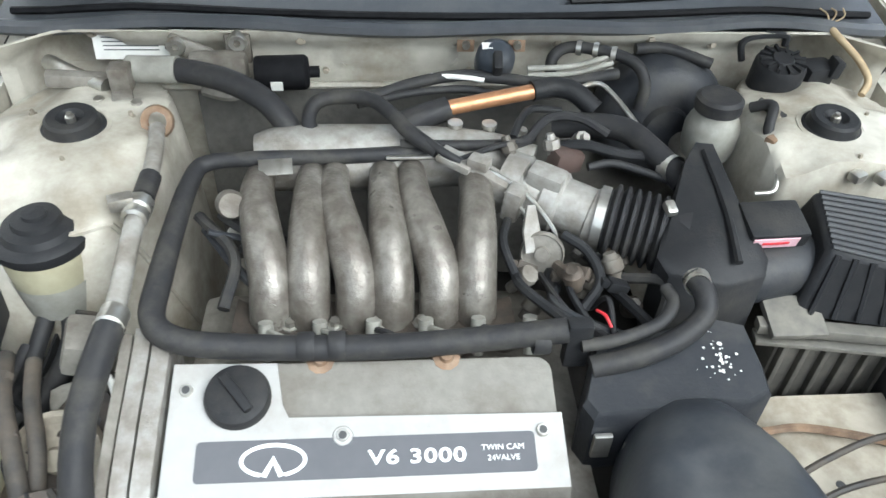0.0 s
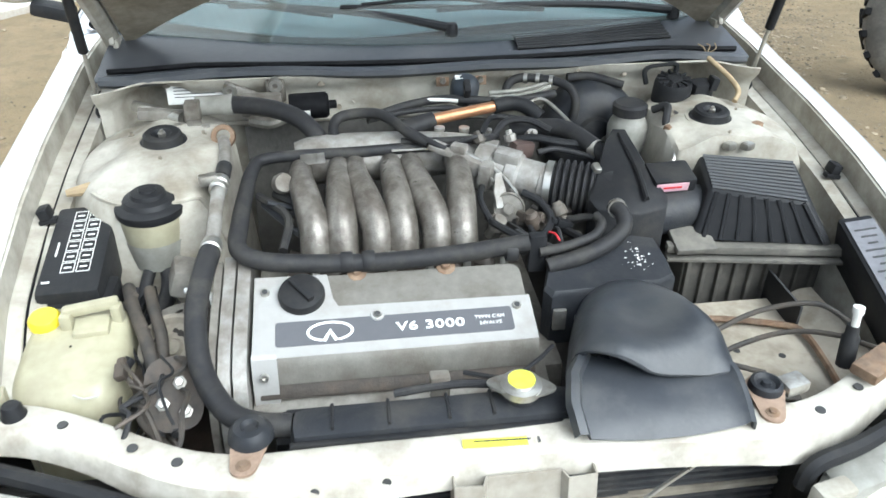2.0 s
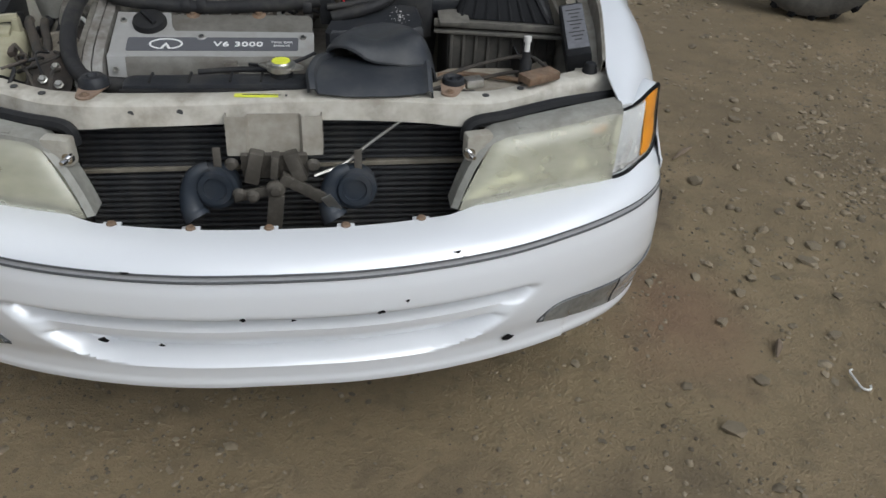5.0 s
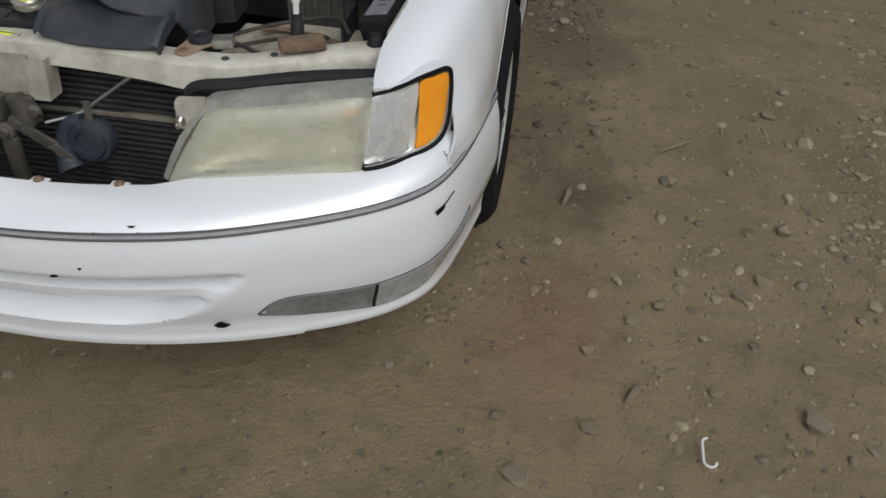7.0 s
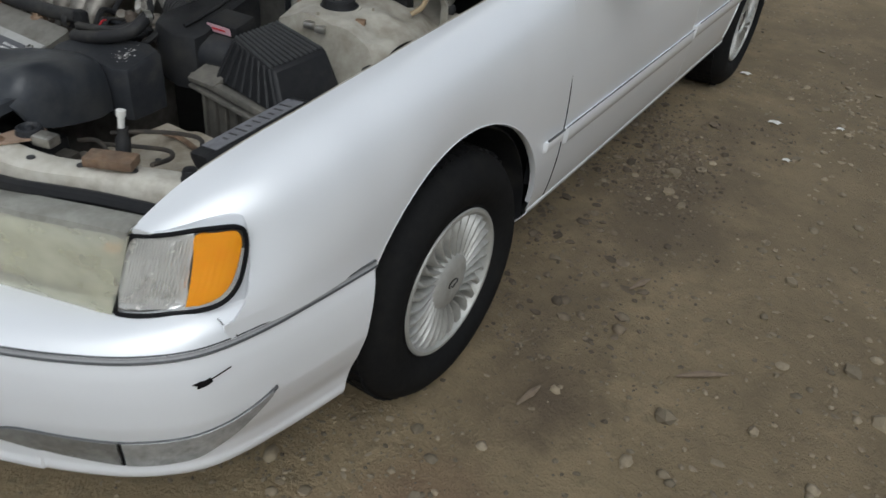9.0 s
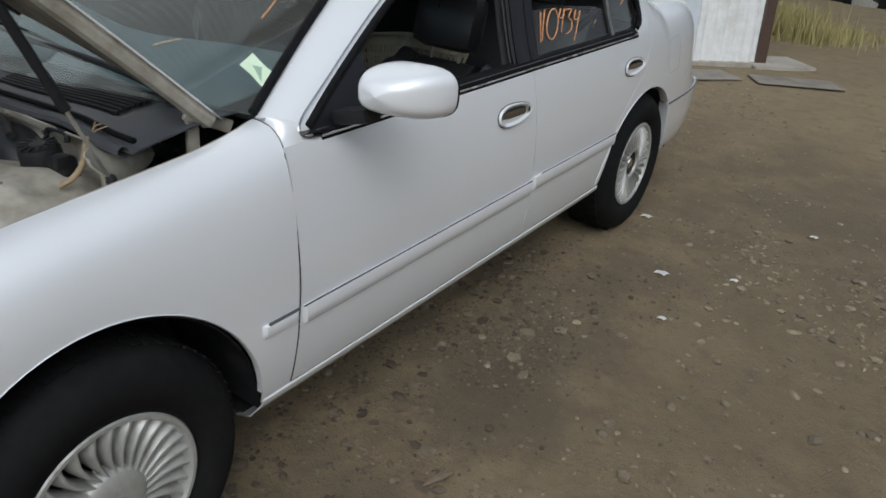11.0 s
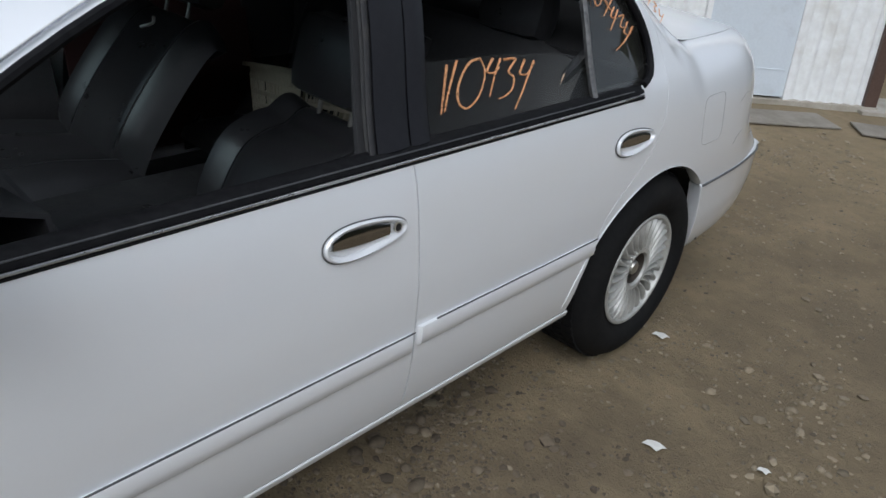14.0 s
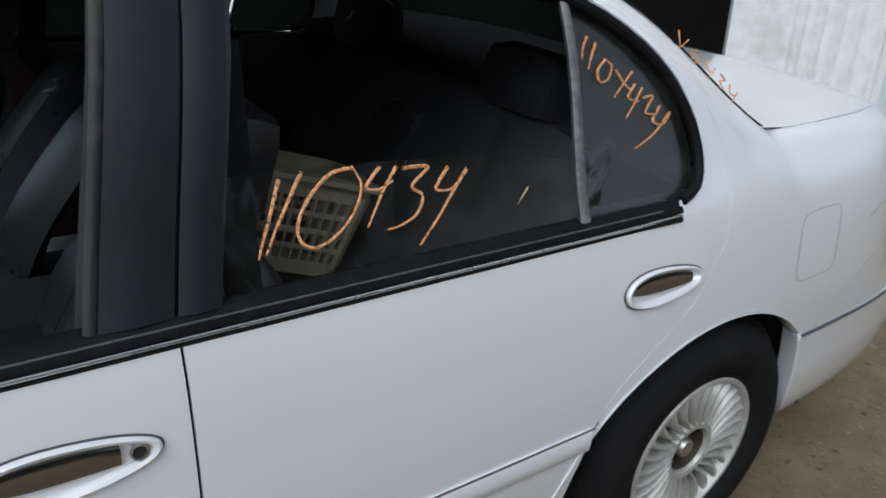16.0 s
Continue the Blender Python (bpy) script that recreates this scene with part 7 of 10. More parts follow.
MOUTH = dull(surface("blue_grey_black_plastic", (0.031, 0.0345, 0.041), 0.42, 0, (0.040, 0.0435, 0.049), stain=(0.088, 0.088, 0.085), stain_at=0.60, stain_scale=9, grain=38, bump=0.35, bump_scale=70, rough_vary=0.2), 0.42)
# the flared intake mouth that lies on the support bar
MOUTH_ROWS = (
    ((0.160, 0.562, 0.720), (0.166, 0.558, 0.768), (0.190, 0.556, 0.796), (0.230, 0.552, 0.806), (0.262, 0.548, 0.792), (0.276, 0.545, 0.752), (0.276, 0.545, 0.715)),
    ((0.140, 0.524, 0.715), (0.146, 0.518, 0.782), (0.176, 0.514, 0.816), (0.232, 0.510, 0.828), (0.272, 0.500, 0.822), (0.296, 0.497, 0.780), (0.299, 0.495, 0.725)),
    ((0.122, 0.475, 0.715), (0.128, 0.468, 0.795), (0.156, 0.464, 0.830), (0.222, 0.456, 0.834), (0.276, 0.448, 0.840), (0.306, 0.444, 0.800), (0.314, 0.440, 0.735)),
    ((0.108, 0.428, 0.715), (0.113, 0.422, 0.806), (0.142, 0.410, 0.842), (0.205, 0.392, 0.838), (0.276, 0.378, 0.848), (0.306, 0.378, 0.822), (0.326, 0.385, 0.750)),
    ((0.099, 0.392, 0.720), (0.104, 0.384, 0.818), (0.136, 0.360, 0.846), (0.196, 0.345, 0.838), (0.262, 0.342, 0.834), (0.298, 0.340, 0.822), (0.322, 0.350, 0.765)),
    ((0.096, 0.384, 0.730), (0.101, 0.376, 0.818), (0.140, 0.338, 0.840), (0.194, 0.321, 0.820), (0.252, 0.319, 0.813), (0.298, 0.321, 0.811), (0.320, 0.338, 0.780)))
flap_rows = [smooth_path(r, 4) for r in MOUTH_ROWS]
cols = [smooth_path([r[k] for r in flap_rows], 4) for k in range(len(flap_rows[0]))]


def crumpled(p, amount=0.0052):
    """Dents and creases in soft plastic."""
    a = noise.noise(Vector((p[0] * 21, p[1] * 15, p[2] * 15)))
    b = 1 - abs(noise.noise(Vector((p[0] * 13 + 4, p[1] * 26, p[2] * 20)))) * 2
    return Vector(p) + Vector((0.2, -0.35, 0.9)) * amount * (a + 0.7 * b)


mouth = part("intake_mouth", Shape().grid([[crumpled(c[i]) for c in cols] for i in range(len(cols[0]))]), MOUTH, car, "dull black plastic intake mouth, creased and folded", 0.005, sharp=60.0)
part("mouth_lip", Shape().tube([crumpled(c[-1]) + Vector((0, 0.001, 0.001)) for c in cols[3:-3]], 0.0038, 8, steps=0), MOUTH, mouth, "rolled edge of the fold")
plate_rows = []
for k in range(12):
    s = k / 11
    y0 = 0.380 - 0.128 * s
    zc = 0.806 - 0.010 * s - 0.016 * s ** 4 + 0.010 * math.sin(math.pi * s)
    xl, xr = lerp(s, [0, 0.35, 0.7, 1.0], [0.106, 0.078, 0.066, 0.070]), lerp(s, [0, 0.45, 1.0], [0.300, 0.306, 0.304])
    row = [(xl - 0.004, y0 + 0.004, zc + 0.002), (xl, y0, zc + 0.011), (xl + 0.007, y0, zc + 0.010), (xl + 0.012, y0, zc)]
    row += [(xl + 0.012 + (xr - 0.012 - xl - 0.012) * i / 8, y0 - 0.006 * math.sin(math.pi * i / 8) * s, zc - 0.004 * math.sin(math.pi * i / 8)) for i in range(1, 9)]
    row += [(xr - 0.005, y0, zc + 0.006), (xr, y0, zc + 0.004), (xr + 0.002, y0, zc - 0.012)]
    plate_rows.append(row)
part("mouth_plate", Shape().grid([[crumpled(p, 0.0022) for p in r] for r in plate_rows]), MOUTH, mouth, "flat scoop plate resting on the support bar", 0.004, sharp=50.0)
for x in (0.094, 0.284):
    part("plate_hole", Shape().lathe([(0.0, 0.001), (0.005, 0.001), (0.0055, -0.001)], place(x, 0.268, 0.7885, 14, 0, 0), 10), INK, mouth, "")
mafb = part("air_meter", Shape().tube([(0.325, 0.752, 0.806), (0.38, 0.760, 0.808), (0.445, 0.775, 0.810)], 0.040, 24), BLACKDUST, car, "dusty black air flow meter with a pink label")
part("meter_box", Shape().box((0.082, 0.060, 0.036), place(0.383, 0.790, 0.862, 12, 0, 3), 0.006), BLACK, mafb, "black electronics box")
part("meter_label", Shape().box((0.062, 0.0015, 0.017), place(0.3775, 0.7575, 0.8605, 12, 0, 3)), PINK, mafb, "pink label with unreadable print")
part("label_print", Shape().box((0.036, 0.001, 0.004), place(0.3775, 0.7563, 0.8605, 12, 0, 3)), REDWIRE, mafb, "")
LIDGREY = surface("faded_black_plastic", (0.050, 0.052, 0.055), 0.5, 0, (0.04, 0.04, 0.042), stain=(0.08, 0.076, 0.07), stain_at=0.66, stain_scale=12, bump=0.1)
fb = Shape()
fbv = [(0.408, 0.706, 0.780), (0.650, 0.652, 0.782), (0.664, 0.815, 0.79), (0.44, 0.858, 0.79), (0.438, 0.736, 0.866), (0.602, 0.678, 0.859), (0.632, 0.800, 0.878), (0.460, 0.842, 0.881)]
fb.add(fbv, [(0, 1, 5, 4), (1, 2, 6, 5), (2, 3, 7, 6), (3, 0, 4, 7), (4, 5, 6, 7)])
fbox = part("air_filter_box", fb, BLACK, car, "black plastic air filter box with ribs")
bv = fbox.modifiers.new("rounding", "BEVEL")
bv.width, bv.segments = 0.008, 2
for k in range(11):
    s = (k + 0.5) / 11
    a, b = Vector(fbv[4]).lerp(Vector(fbv[7]), s), Vector(fbv[5]).lerp(Vector(fbv[6]), s)
    part("lid_rib", Shape().tube([a + Vector((0.006, 0, 0.0005)), b + Vector((-0.006, 0, 0.0005))], 0.0030, 6, steps=0), LIDGREY, fbox, "")
for k in range(8):
    s = (k + 0.6) / 8.2
    a, b = Vector(fbv[0]).lerp(Vector(fbv[1]), s), Vector(fbv[4]).lerp(Vector(fbv[5]), s)
    part("side_rib", Shape().tube([a + Vector((0, -0.002, 0.004)), b + Vector((0, -0.001, -0.004))], 0.0042, 6, steps=0), BLACK, fbox, "")
FILTERLOW = surface("dusty_brown_black_plastic", (0.05, 0.047, 0.041), 0.7, 0, (0.075, 0.07, 0.06), stain=(0.13, 0.12, 0.10), stain_at=0.6, stain_scale=12, bump=0.3)
fl = Shape().box((0.325, 0.020, 0.016), place(0.518, 0.672, 0.772, 0, 0, -9), 0.003).box((0.325, 0.026, 0.008), place(0.518, 0.668, 0.754, 0, 0, -9), 0.003).box((0.075, 0.06, 0.012), place(0.405, 0.70, 0.782, 15, 0, 0), 0.003)
FILTERDUST = surface("dust_covered_plastic", (0.115, 0.108, 0.092), 0.75, 0, (0.07, 0.067, 0.06), stain=(0.20, 0.185, 0.155), stain_at=0.6, stain_scale=18, bump=0.3)
part("box_flange", fl, FILTERDUST, fbox, "dusty flange between lid and box")
part("lower_box", Shape().box((0.28, 0.19, 0.20), place(0.53, 0.782, 0.655), 0.012), FILTERLOW, fbox, "black lower filter box")
for k in range(9):
    part("side_rib", Shape().box((0.008, 0.014, 0.17), place(0.40 + 0.031 * k, 0.685, 0.665), 0.003), FILTERLOW, fbox, "")


# ---- hoses and lines ----
def hose(name, pts, r, material, label, n=10, parent=car):
    return part(name, Shape().tube(pts, r, n), material, parent, label)


loop = hose("coolant_pipe", [(0.085, 0.634, 0.842), (0.0, 0.634, 0.832), (-0.09, 0.630, 0.828), (-0.178, 0.630, 0.826), (-0.28, 0.630, 0.832), (-0.352, 0.632, 0.842), (-0.386, 0.655, 0.852), (-0.388, 0.72, 0.860), (-0.385, 0.80, 0.868), (-0.378, 0.88, 0.876), (-0.360, 0.914, 0.882), (-0.29, 0.921, 0.884), (-0.20, 0.926, 0.882), (-0.11, 0.932, 0.882), (-0.04, 0.937, 0.882)], lambda s: 0.0152 if s < 0.5 else 0.0152 - 0.0045 * min(1, (s - 0.5) * 4), RUBBER, "black ribbed wiring conduit round the manifold", 12)
for x in (-0.215, -0.18, 0.055):
    part("pipe_band", Shape().lathe([(0.0158, -0.010), (0.0172, -0.008), (0.0172, 0.008), (0.0158, 0.010)], place(x, 0.631, 0.829, 0, 90, 0), 18), RUBBER, loop, "")
part("pipe_bracket", Shape().box((0.03, 0.02, 0.07), place(0.098, 0.630, 0.825, 0, 0, 0), 0.005), BLACK, loop, "")
ac = hose("ac_line", [(-0.440, 0.992, 0.872), (-0.436, 0.975, 0.896), (-0.428, 0.930, 0.897), (-0.424, 0.868, 0.892)], 0.011, ALU, "bright aluminium air conditioning line", 12)
part("line_sleeve", Shape().tube([(-0.424, 0.872, 0.892), (-0.425, 0.83, 0.890)], 0.014, 12, steps=0), RUBBER, ac, "")
part("line_fitting", Shape().lathe([(0.012, -0.02), (0.017, -0.018), (0.017, 0.0), (0.013, 0.002), (0.016, 0.006), (0.016, 0.02), (0.011, 0.022)], place(-0.427, 0.806, 0.889, 85, 0, 0), 10).box((0.03, 0.018, 0.018), place(-0.445, 0.81, 0.90, 0, 0, 20), 0.003), STEEL, ac, "zinc line fitting")
part("lower_line", Shape().tube([(-0.427, 0.80, 0.888), (-0.426, 0.74, 0.880), (-0.426, 0.69, 0.868), (-0.426, 0.648, 0.862)], 0.012, 12), ALU, ac, "")
part("ferrule", Shape().lathe([(0.014, -0.015), (0.017, -0.013), (0.015, -0.006), (0.017, 0.0), (0.015, 0.006), (0.017, 0.013), (0.013, 0.015)], place(-0.426, 0.648, 0.862, 80, 0, 0), 14), STEEL, ac, "")
part("line_eye", Shape().lathe([(0.014, -0.006), (0.022, -0.006), (0.024, 0.0), (0.022, 0.006), (0.014, 0.006)], place(-0.438, 0.992, 0.898, 60, 0, 0), 18), RUST, ac, "")
hose("ac_hose", [(-0.426, 0.640, 0.862), (-0.434, 0.595, 0.848), (-0.440, 0.54, 0.828), (-0.436, 0.48, 0.800), (-0.420, 0.43, 0.775), (-0.385, 0.375, 0.765), (-0.345, 0.352, 0.762), (-0.30, 0.348, 0.758)], 0.0168, RUBBER, "thick black air conditioning hose", 14)
bh = hose("heater_hose", [(-0.44, 1.105, 0.917), (-0.40, 1.09, 0.920), (-0.345, 1.06, 0.922), (-0.292, 1.025, 0.912), (-0.258, 0.995, 0.885), (-0.246, 0.975, 0.85)], 0.0178, RUBBER, "thick black heater hose", 14)
part("grey_sleeve", Shape().tube([(-0.50, 1.112, 0.914), (-0.425, 1.10, 0.919)], 0.0205, 14, steps=0), TANKGREY, bh, "")
fit_ = part("line_block", Shape().box((0.03, 0.03, 0.04), place(-0.505, 1.085, 0.915), 0.004).box((0.11, 0.022, 0.022), place(-0.56, 1.095, 0.905, 0, 10, 12), 0.005).box((0.03, 0.03, 0.018), place(-0.50, 1.055, 0.895, 0, 0, 15), 0.004), ALUDIRT, car, "dusty pipe fittings at the firewall")
part("line_pipe", Shape().tube([(-0.63, 1.15, 0.905), (-0.58, 1.11, 0.905), (-0.53, 1.085, 0.90)], 0.012, 10), STEEL, fit_, "")
for x, y in ((-0.53, 1.045), (-0.475, 1.035)):
    part("fitting_bolt", Shape().lathe([(0, 0.012), (0.008, 0.012), (0.009, 0.005), (0.016, 0.004), (0.016, 0)], place(x, y, 0.893), 8), STEEL, fit_, "")
hose("vacuum_hose", [(-0.185, 0.985, 0.882), (-0.21, 0.972, 0.884), (-0.228, 0.985, 0.898), (-0.218, 1.012, 0.915), (-0.18, 1.018, 0.922), (-0.140, 1.006, 0.924), (-0.112, 0.972, 0.922), (-0.085, 0.935, 0.912), (-0.05, 0.912, 0.900)], 0.0105, RUBBER, "looped black vacuum hose")
hose("vacuum_hose", [(-0.155, 1.02, 0.918), (-0.12, 0.985, 0.926), (-0.088, 0.945, 0.918), (-0.045, 0.905, 0.905), (-0.02, 0.893, 0.895)], 0.006, RUBBER, "thin black vacuum hose")
hose("vacuum_hose", [(-0.10, 0.94, 0.892), (-0.02, 0.94, 0.890), (0.05, 0.945, 0.888), (0.085, 0.965, 0.882), (0.095, 0.99, 0.872)], 0.008, RUBBER, "thin black vacuum hose")
hose("wiring_loom", [(-0.14, 1.045, 0.905), (-0.07, 1.075, 0.912), (0.0, 1.092, 0.914), (0.06, 1.085, 0.912), (0.14, 1.075, 0.91), (0.24, 1.095, 0.915)], 0.009, RUBBER, "dusty black wiring bundle")
hose("wiring_loom", [(-0.16, 1.03, 0.900), (-0.08, 1.055, 0.905), (0.0, 1.068, 0.904), (0.05, 1.055, 0.90)], 0.006, RUBBER, "dusty black wiring bundle")
hose("wiring_loom", [(-0.05, 1.085, 0.918), (0.0, 1.080, 0.917), (0.03, 1.075, 0.915)], 0.004, PAPER, "white wire")
for k, dz in enumerate((0.0, 0.007, 0.013)):
    hose("fuel_line", [(0.10, 1.085 + 0.01 * k, 0.905 + dz), (0.17, 1.083 + 0.012 * k, 0.908 + dz), (0.235, 1.105 + 0.01 * k, 0.916 + dz)], 0.0045, TANKGREY, "dusty grey fuel line")
cp = hose("copper_pipe", [(-0.032, 1.020, 0.900), (0.035, 1.036, 0.905), (0.105, 1.052, 0.910)], 0.0115, COPPER, "orange copper tube joining two hoses", 16)
part("pipe_end_hose", Shape().tube([(-0.098, 0.992, 0.886), (-0.072, 1.006, 0.892), (-0.028, 1.021, 0.900)], lambda s: 0.0215 - 0.004 * s, 14), RUBBER, cp, "black rubber end hose")
part("pipe_end_hose", Shape().tube([(0.100, 1.051, 0.910), (0.135, 1.060, 0.912), (0.165, 1.052, 0.908), (0.195, 1.03, 0.89)], 0.0155, 12), BLACK, cp, "black rubber end hose")
f1 = hose("fuel_hose", [(0.143, 1.13, 0.895), (0.146, 1.14, 0.918), (0.165, 1.148, 0.930), (0.195, 1.142, 0.934), (0.245, 1.122, 0.932), (0.275, 1.10, 0.922), (0.285, 1.085, 0.895), (0.28, 1.08, 0.86)], 0.0095, RUBBER, "black fuel hose with bright clamps")
for q in ((0.187, 1.144, 0.933), (0.212, 1.136, 0.934), (0.238, 1.125, 0.932)):
    part("small_clamp", Shape().lathe([(0.0105, -0.004), (0.012, -0.004), (0.012, 0.004), (0.0105, 0.004)], place(*q, 0, 88, -22), 14), STEEL, f1, "")
hose("fuel_hose", [(0.28, 1.15, 0.928), (0.33, 1.152, 0.928), (0.40, 1.125, 0.915)], 0.009, RUBBER, "black fuel hose")
rh = hose("radiator_hose", [(0.130, 1.02, 0.868), (0.19, 1.008, 0.878), (0.235, 0.985, 0.882), (0.262, 0.945, 0.876), (0.285, 0.908, 0.866), (0.296, 0.885, 0.86)], 0.0185, RUBBER, "black rubber breather hose", 14)
part("hose_clamp", Shape().lathe([(0.0195, -0.009), (0.0208, -0.009), (0.0208, 0.009), (0.0195, 0.009)], place(0.283, 0.912, 0.867, 72, 0, 28), 18), STEEL, rh, "bright steel hose clamp")
hose("brake_pipe", [(0.165, 1.06, 0.905), (0.20, 1.06, 0.918), (0.225, 1.035, 0.908), (0.262, 0.968, 0.880), (0.278, 0.94, 0.872)], 0.004, STEEL, "thin bright steel pipe")
hose("vacuum_hose", [(0.165, 0.92, 0.865), (0.20, 0.925, 0.868), (0.24, 0.915, 0.862), (0.285, 0.895, 0.855)], 0.006, RUBBER, "thin black vacuum hose")
uh = hose("bypass_hose", [(0.243, 0.690, 0.872), (0.252, 0.665, 0.866), (0.248, 0.642, 0.852), (0.215, 0.620, 0.838), (0.165, 0.605, 0.826), (0.11, 0.60, 0.815)], 0.0135, RUBBER, "black bypass hose with a clamp", 12)
part("hose_clamp", Shape().lathe([(0.0145, -0.007), (0.016, -0.007), (0.016, 0.007), (0.0145, 0.007)], place(0.247, 0.68, 0.870, 80, 0, -10), 16), STEEL, uh, "bright hose clamp")
hose("bypass_hose", [(0.215, 0.69, 0.852), (0.218, 0.665, 0.850), (0.195, 0.640, 0.842), (0.14, 0.622, 0.836), (0.10, 0.618, 0.832)], 0.008, RUBBER, "thin black bypass hose")
hose("red_wire", [(0.128, 0.668, 0.838), (0.135, 0.655, 0.842), (0.14, 0.642, 0.836)], 0.002, REDWIRE, "short red wire")
rng = random.Random(21)
for k in range(9):
    x0 = rng.uniform(0.06, 0.19)
    hose("harness_wire", [(x0, rng.uniform(0.72, 0.80), rng.uniform(0.77, 0.81)), (x0 + rng.uniform(-0.03, 0.05), rng.uniform(0.69, 0.74), rng.uniform(0.79, 0.83)), (x0 + rng.uniform(-0.02, 0.06), rng.uniform(0.64, 0.69), rng.uniform(0.77, 0.82))], rng.uniform(0.003, 0.008), rng.choice((RUBBER, BLACK, BLACKDUST)), "black engine harness wire", 7)
for k in range(8):
    x0 = -0.345 + 0.012 * k
    hose("harness_wire", [(-0.37 + 0.01 * k, rng.uniform(0.80, 0.90), rng.uniform(0.82, 0.86)), (x0 + 0.03, rng.uniform(0.76, 0.82), rng.uniform(0.80, 0.84)), (x0 + rng.uniform(0.02, 0.06), rng.uniform(0.70, 0.75), rng.uniform(0.78, 0.81))], rng.uniform(0.004, 0.010), rng.choice((RUBBER, BLACKDUST, TANKGREY)), "black engine harness wire", 7)
for k in range(6):
    x0 = -0.27 + 0.065 * k
    hose("injector_wire", [(x0, 0.69, 0.79), (x0 + 0.012, 0.672, 0.806), (x0 + 0.03, 0.665, 0.802), (x0 + 0.04, 0.648, 0.81)], 0.004, rng.choice((RUBBER, TANKGREY)), "injector wire", 6)
    part("injector", Shape().lathe([(0.0, 0.02), (0.009, 0.02), (0.010, 0.0), (0.007, -0.002), (0.007, -0.03)], place(x0, 0.685, 0.785, -25, 0, 0), 10), TANKGREY, engine, "fuel injector")
part("vacuum_canister", Shape().lathe([(0.0, 0.012), (0.016, 0.012), (0.019, 0.006), (0.019, -0.01), (0.0, -0.012)], place(-0.322, 0.842, 0.868, 60, 0, 20), 18), ALUDIRT, engine, "round pitted metal sensor")

# ---- firewall and side fittings ----
wm = part("wiper_motor", Shape().lathe([(0.0, 0.0), (0.024, 0.0), (0.027, 0.004), (0.027, 0.076), (0.022, 0.082), (0.009, 0.083), (0.009, 0.098), (0.0, 0.099)], place(-0.318, 1.125, 0.898, 0, 90, 4), 28), TRIM, car, "black wiper motor with a cast bracket")
part("motor_label", Shape().box((0.018, 0.0015, 0.016), place(-0.283, 1.0975, 0.892, 10, 0, 0)), PAPER, wm, "white label")
part("motor_bracket", Shape().box((0.09, 0.03, 0.05), place(-0.375, 1.145, 0.898), 0.012).box((0.07, 0.008, 0.03), place(-0.42, 1.165, 0.918, 0, 25, 0), 0.006).box((0.04, 0.008, 0.05), place(-0.345, 1.165, 0.92), 0.006).tube([(-0.40, 1.13, 0.87), (-0.36, 1.12, 0.866), (-0.33, 1.13, 0.872)], 0.012, 8), ALUDIRT, wm, "dusty cast motor bracket")
for x, z in ((-0.439, 0.925), (-0.345, 0.932)):
    part("rubber_mount", Shape().lathe([(0.006, 0.008), (0.006, 0.016), (0.013, 0.016), (0.016, 0.010), (0.016, 0.0)], place(x, 1.172, z, 90, 0, 0), 16), STEEL, wm, "bolt with a grey washer")
so = part("solenoid", Shape().lathe([(0.0, 0.03), (0.014, 0.03), (0.022, 0.024), (0.030, 0.014), (0.031, -0.012), (0.026, -0.02), (0.022, -0.036), (0.0, -0.038)], place(0.050, 1.118, 0.925, 35, 0, 0), 24), HORN, car, "dark round vacuum actuator")
part("solenoid_clip", Shape().box((0.014, 0.03, 0.05), place(0.05, 1.093, 0.928, 35, 0, 0), 0.004), BLACK, so, "")
part("solenoid_label", Shape().box((0.016, 0.012, 0.002), place(0.036, 1.11, 0.9535, 20, 0, 0)), PAPER, so, "white label")
for x in (0.010, 0.092):
    br = part("mount_tab", Shape().box((0.028, 0.004, 0.026), place(x, 1.172, 0.925, -8, 0, 0), 0.002), RUST, so, "bronze mounting tab")
    part("tab_bolt", Shape().lathe([(0, 0.008), (0.006, 0.008), (0.007, 0.0)], place(x, 1.168, 0.926, 90, 0, 0), 8), STEEL, so, "")
part("brake_booster", Shape().lathe([(0.0, 0.062), (0.035, 0.06), (0.04, 0.048), (0.085, 0.040), (0.105, 0.022), (0.112, 0.0), (0.112, -0.02), (0.10, -0.05)], place(0.335, 1.135, 0.812, 82, 0, 0), 40), BLACKDUST, car, "large dusty black brake booster")
mc = part("brake_reservoir", Shape().lathe([(0.0, -0.06), (0.038, -0.058), (0.042, -0.04), (0.043, -0.01), (0.038, 0.004), (0.033, 0.012), (0.033, 0.02)], place(0.386, 1.032, 0.870), 28), TANKGREY, car, "dusty grey brake fluid reservoir")
part("reservoir_cap", Shape().lathe([(0.034, 0.0), (0.036, 0.002), (0.036, 0.020), (0.030, 0.025), (0.0, 0.026)], place(0.386, 1.034, 0.888), 26), RUBBER, mc, "dark grey screw cap")
part("master_cylinder", Shape().tube([(0.36, 1.10, 0.80), (0.37, 1.0, 0.80), (0.375, 0.93, 0.80)], 0.022, 12), ALUDIRT, mc, "")
cn = part("charcoal_canister", Shape().lathe([(0.0, 0.024), (0.016, 0.024), (0.018, 0.021), (0.037, 0.018), (0.041, 0.010), (0.041, -0.05), (0.0, -0.05)], place(0.512, 1.122, 0.906, 8, 0, 0), 28), BLACK, car, "ribbed black emission canister")
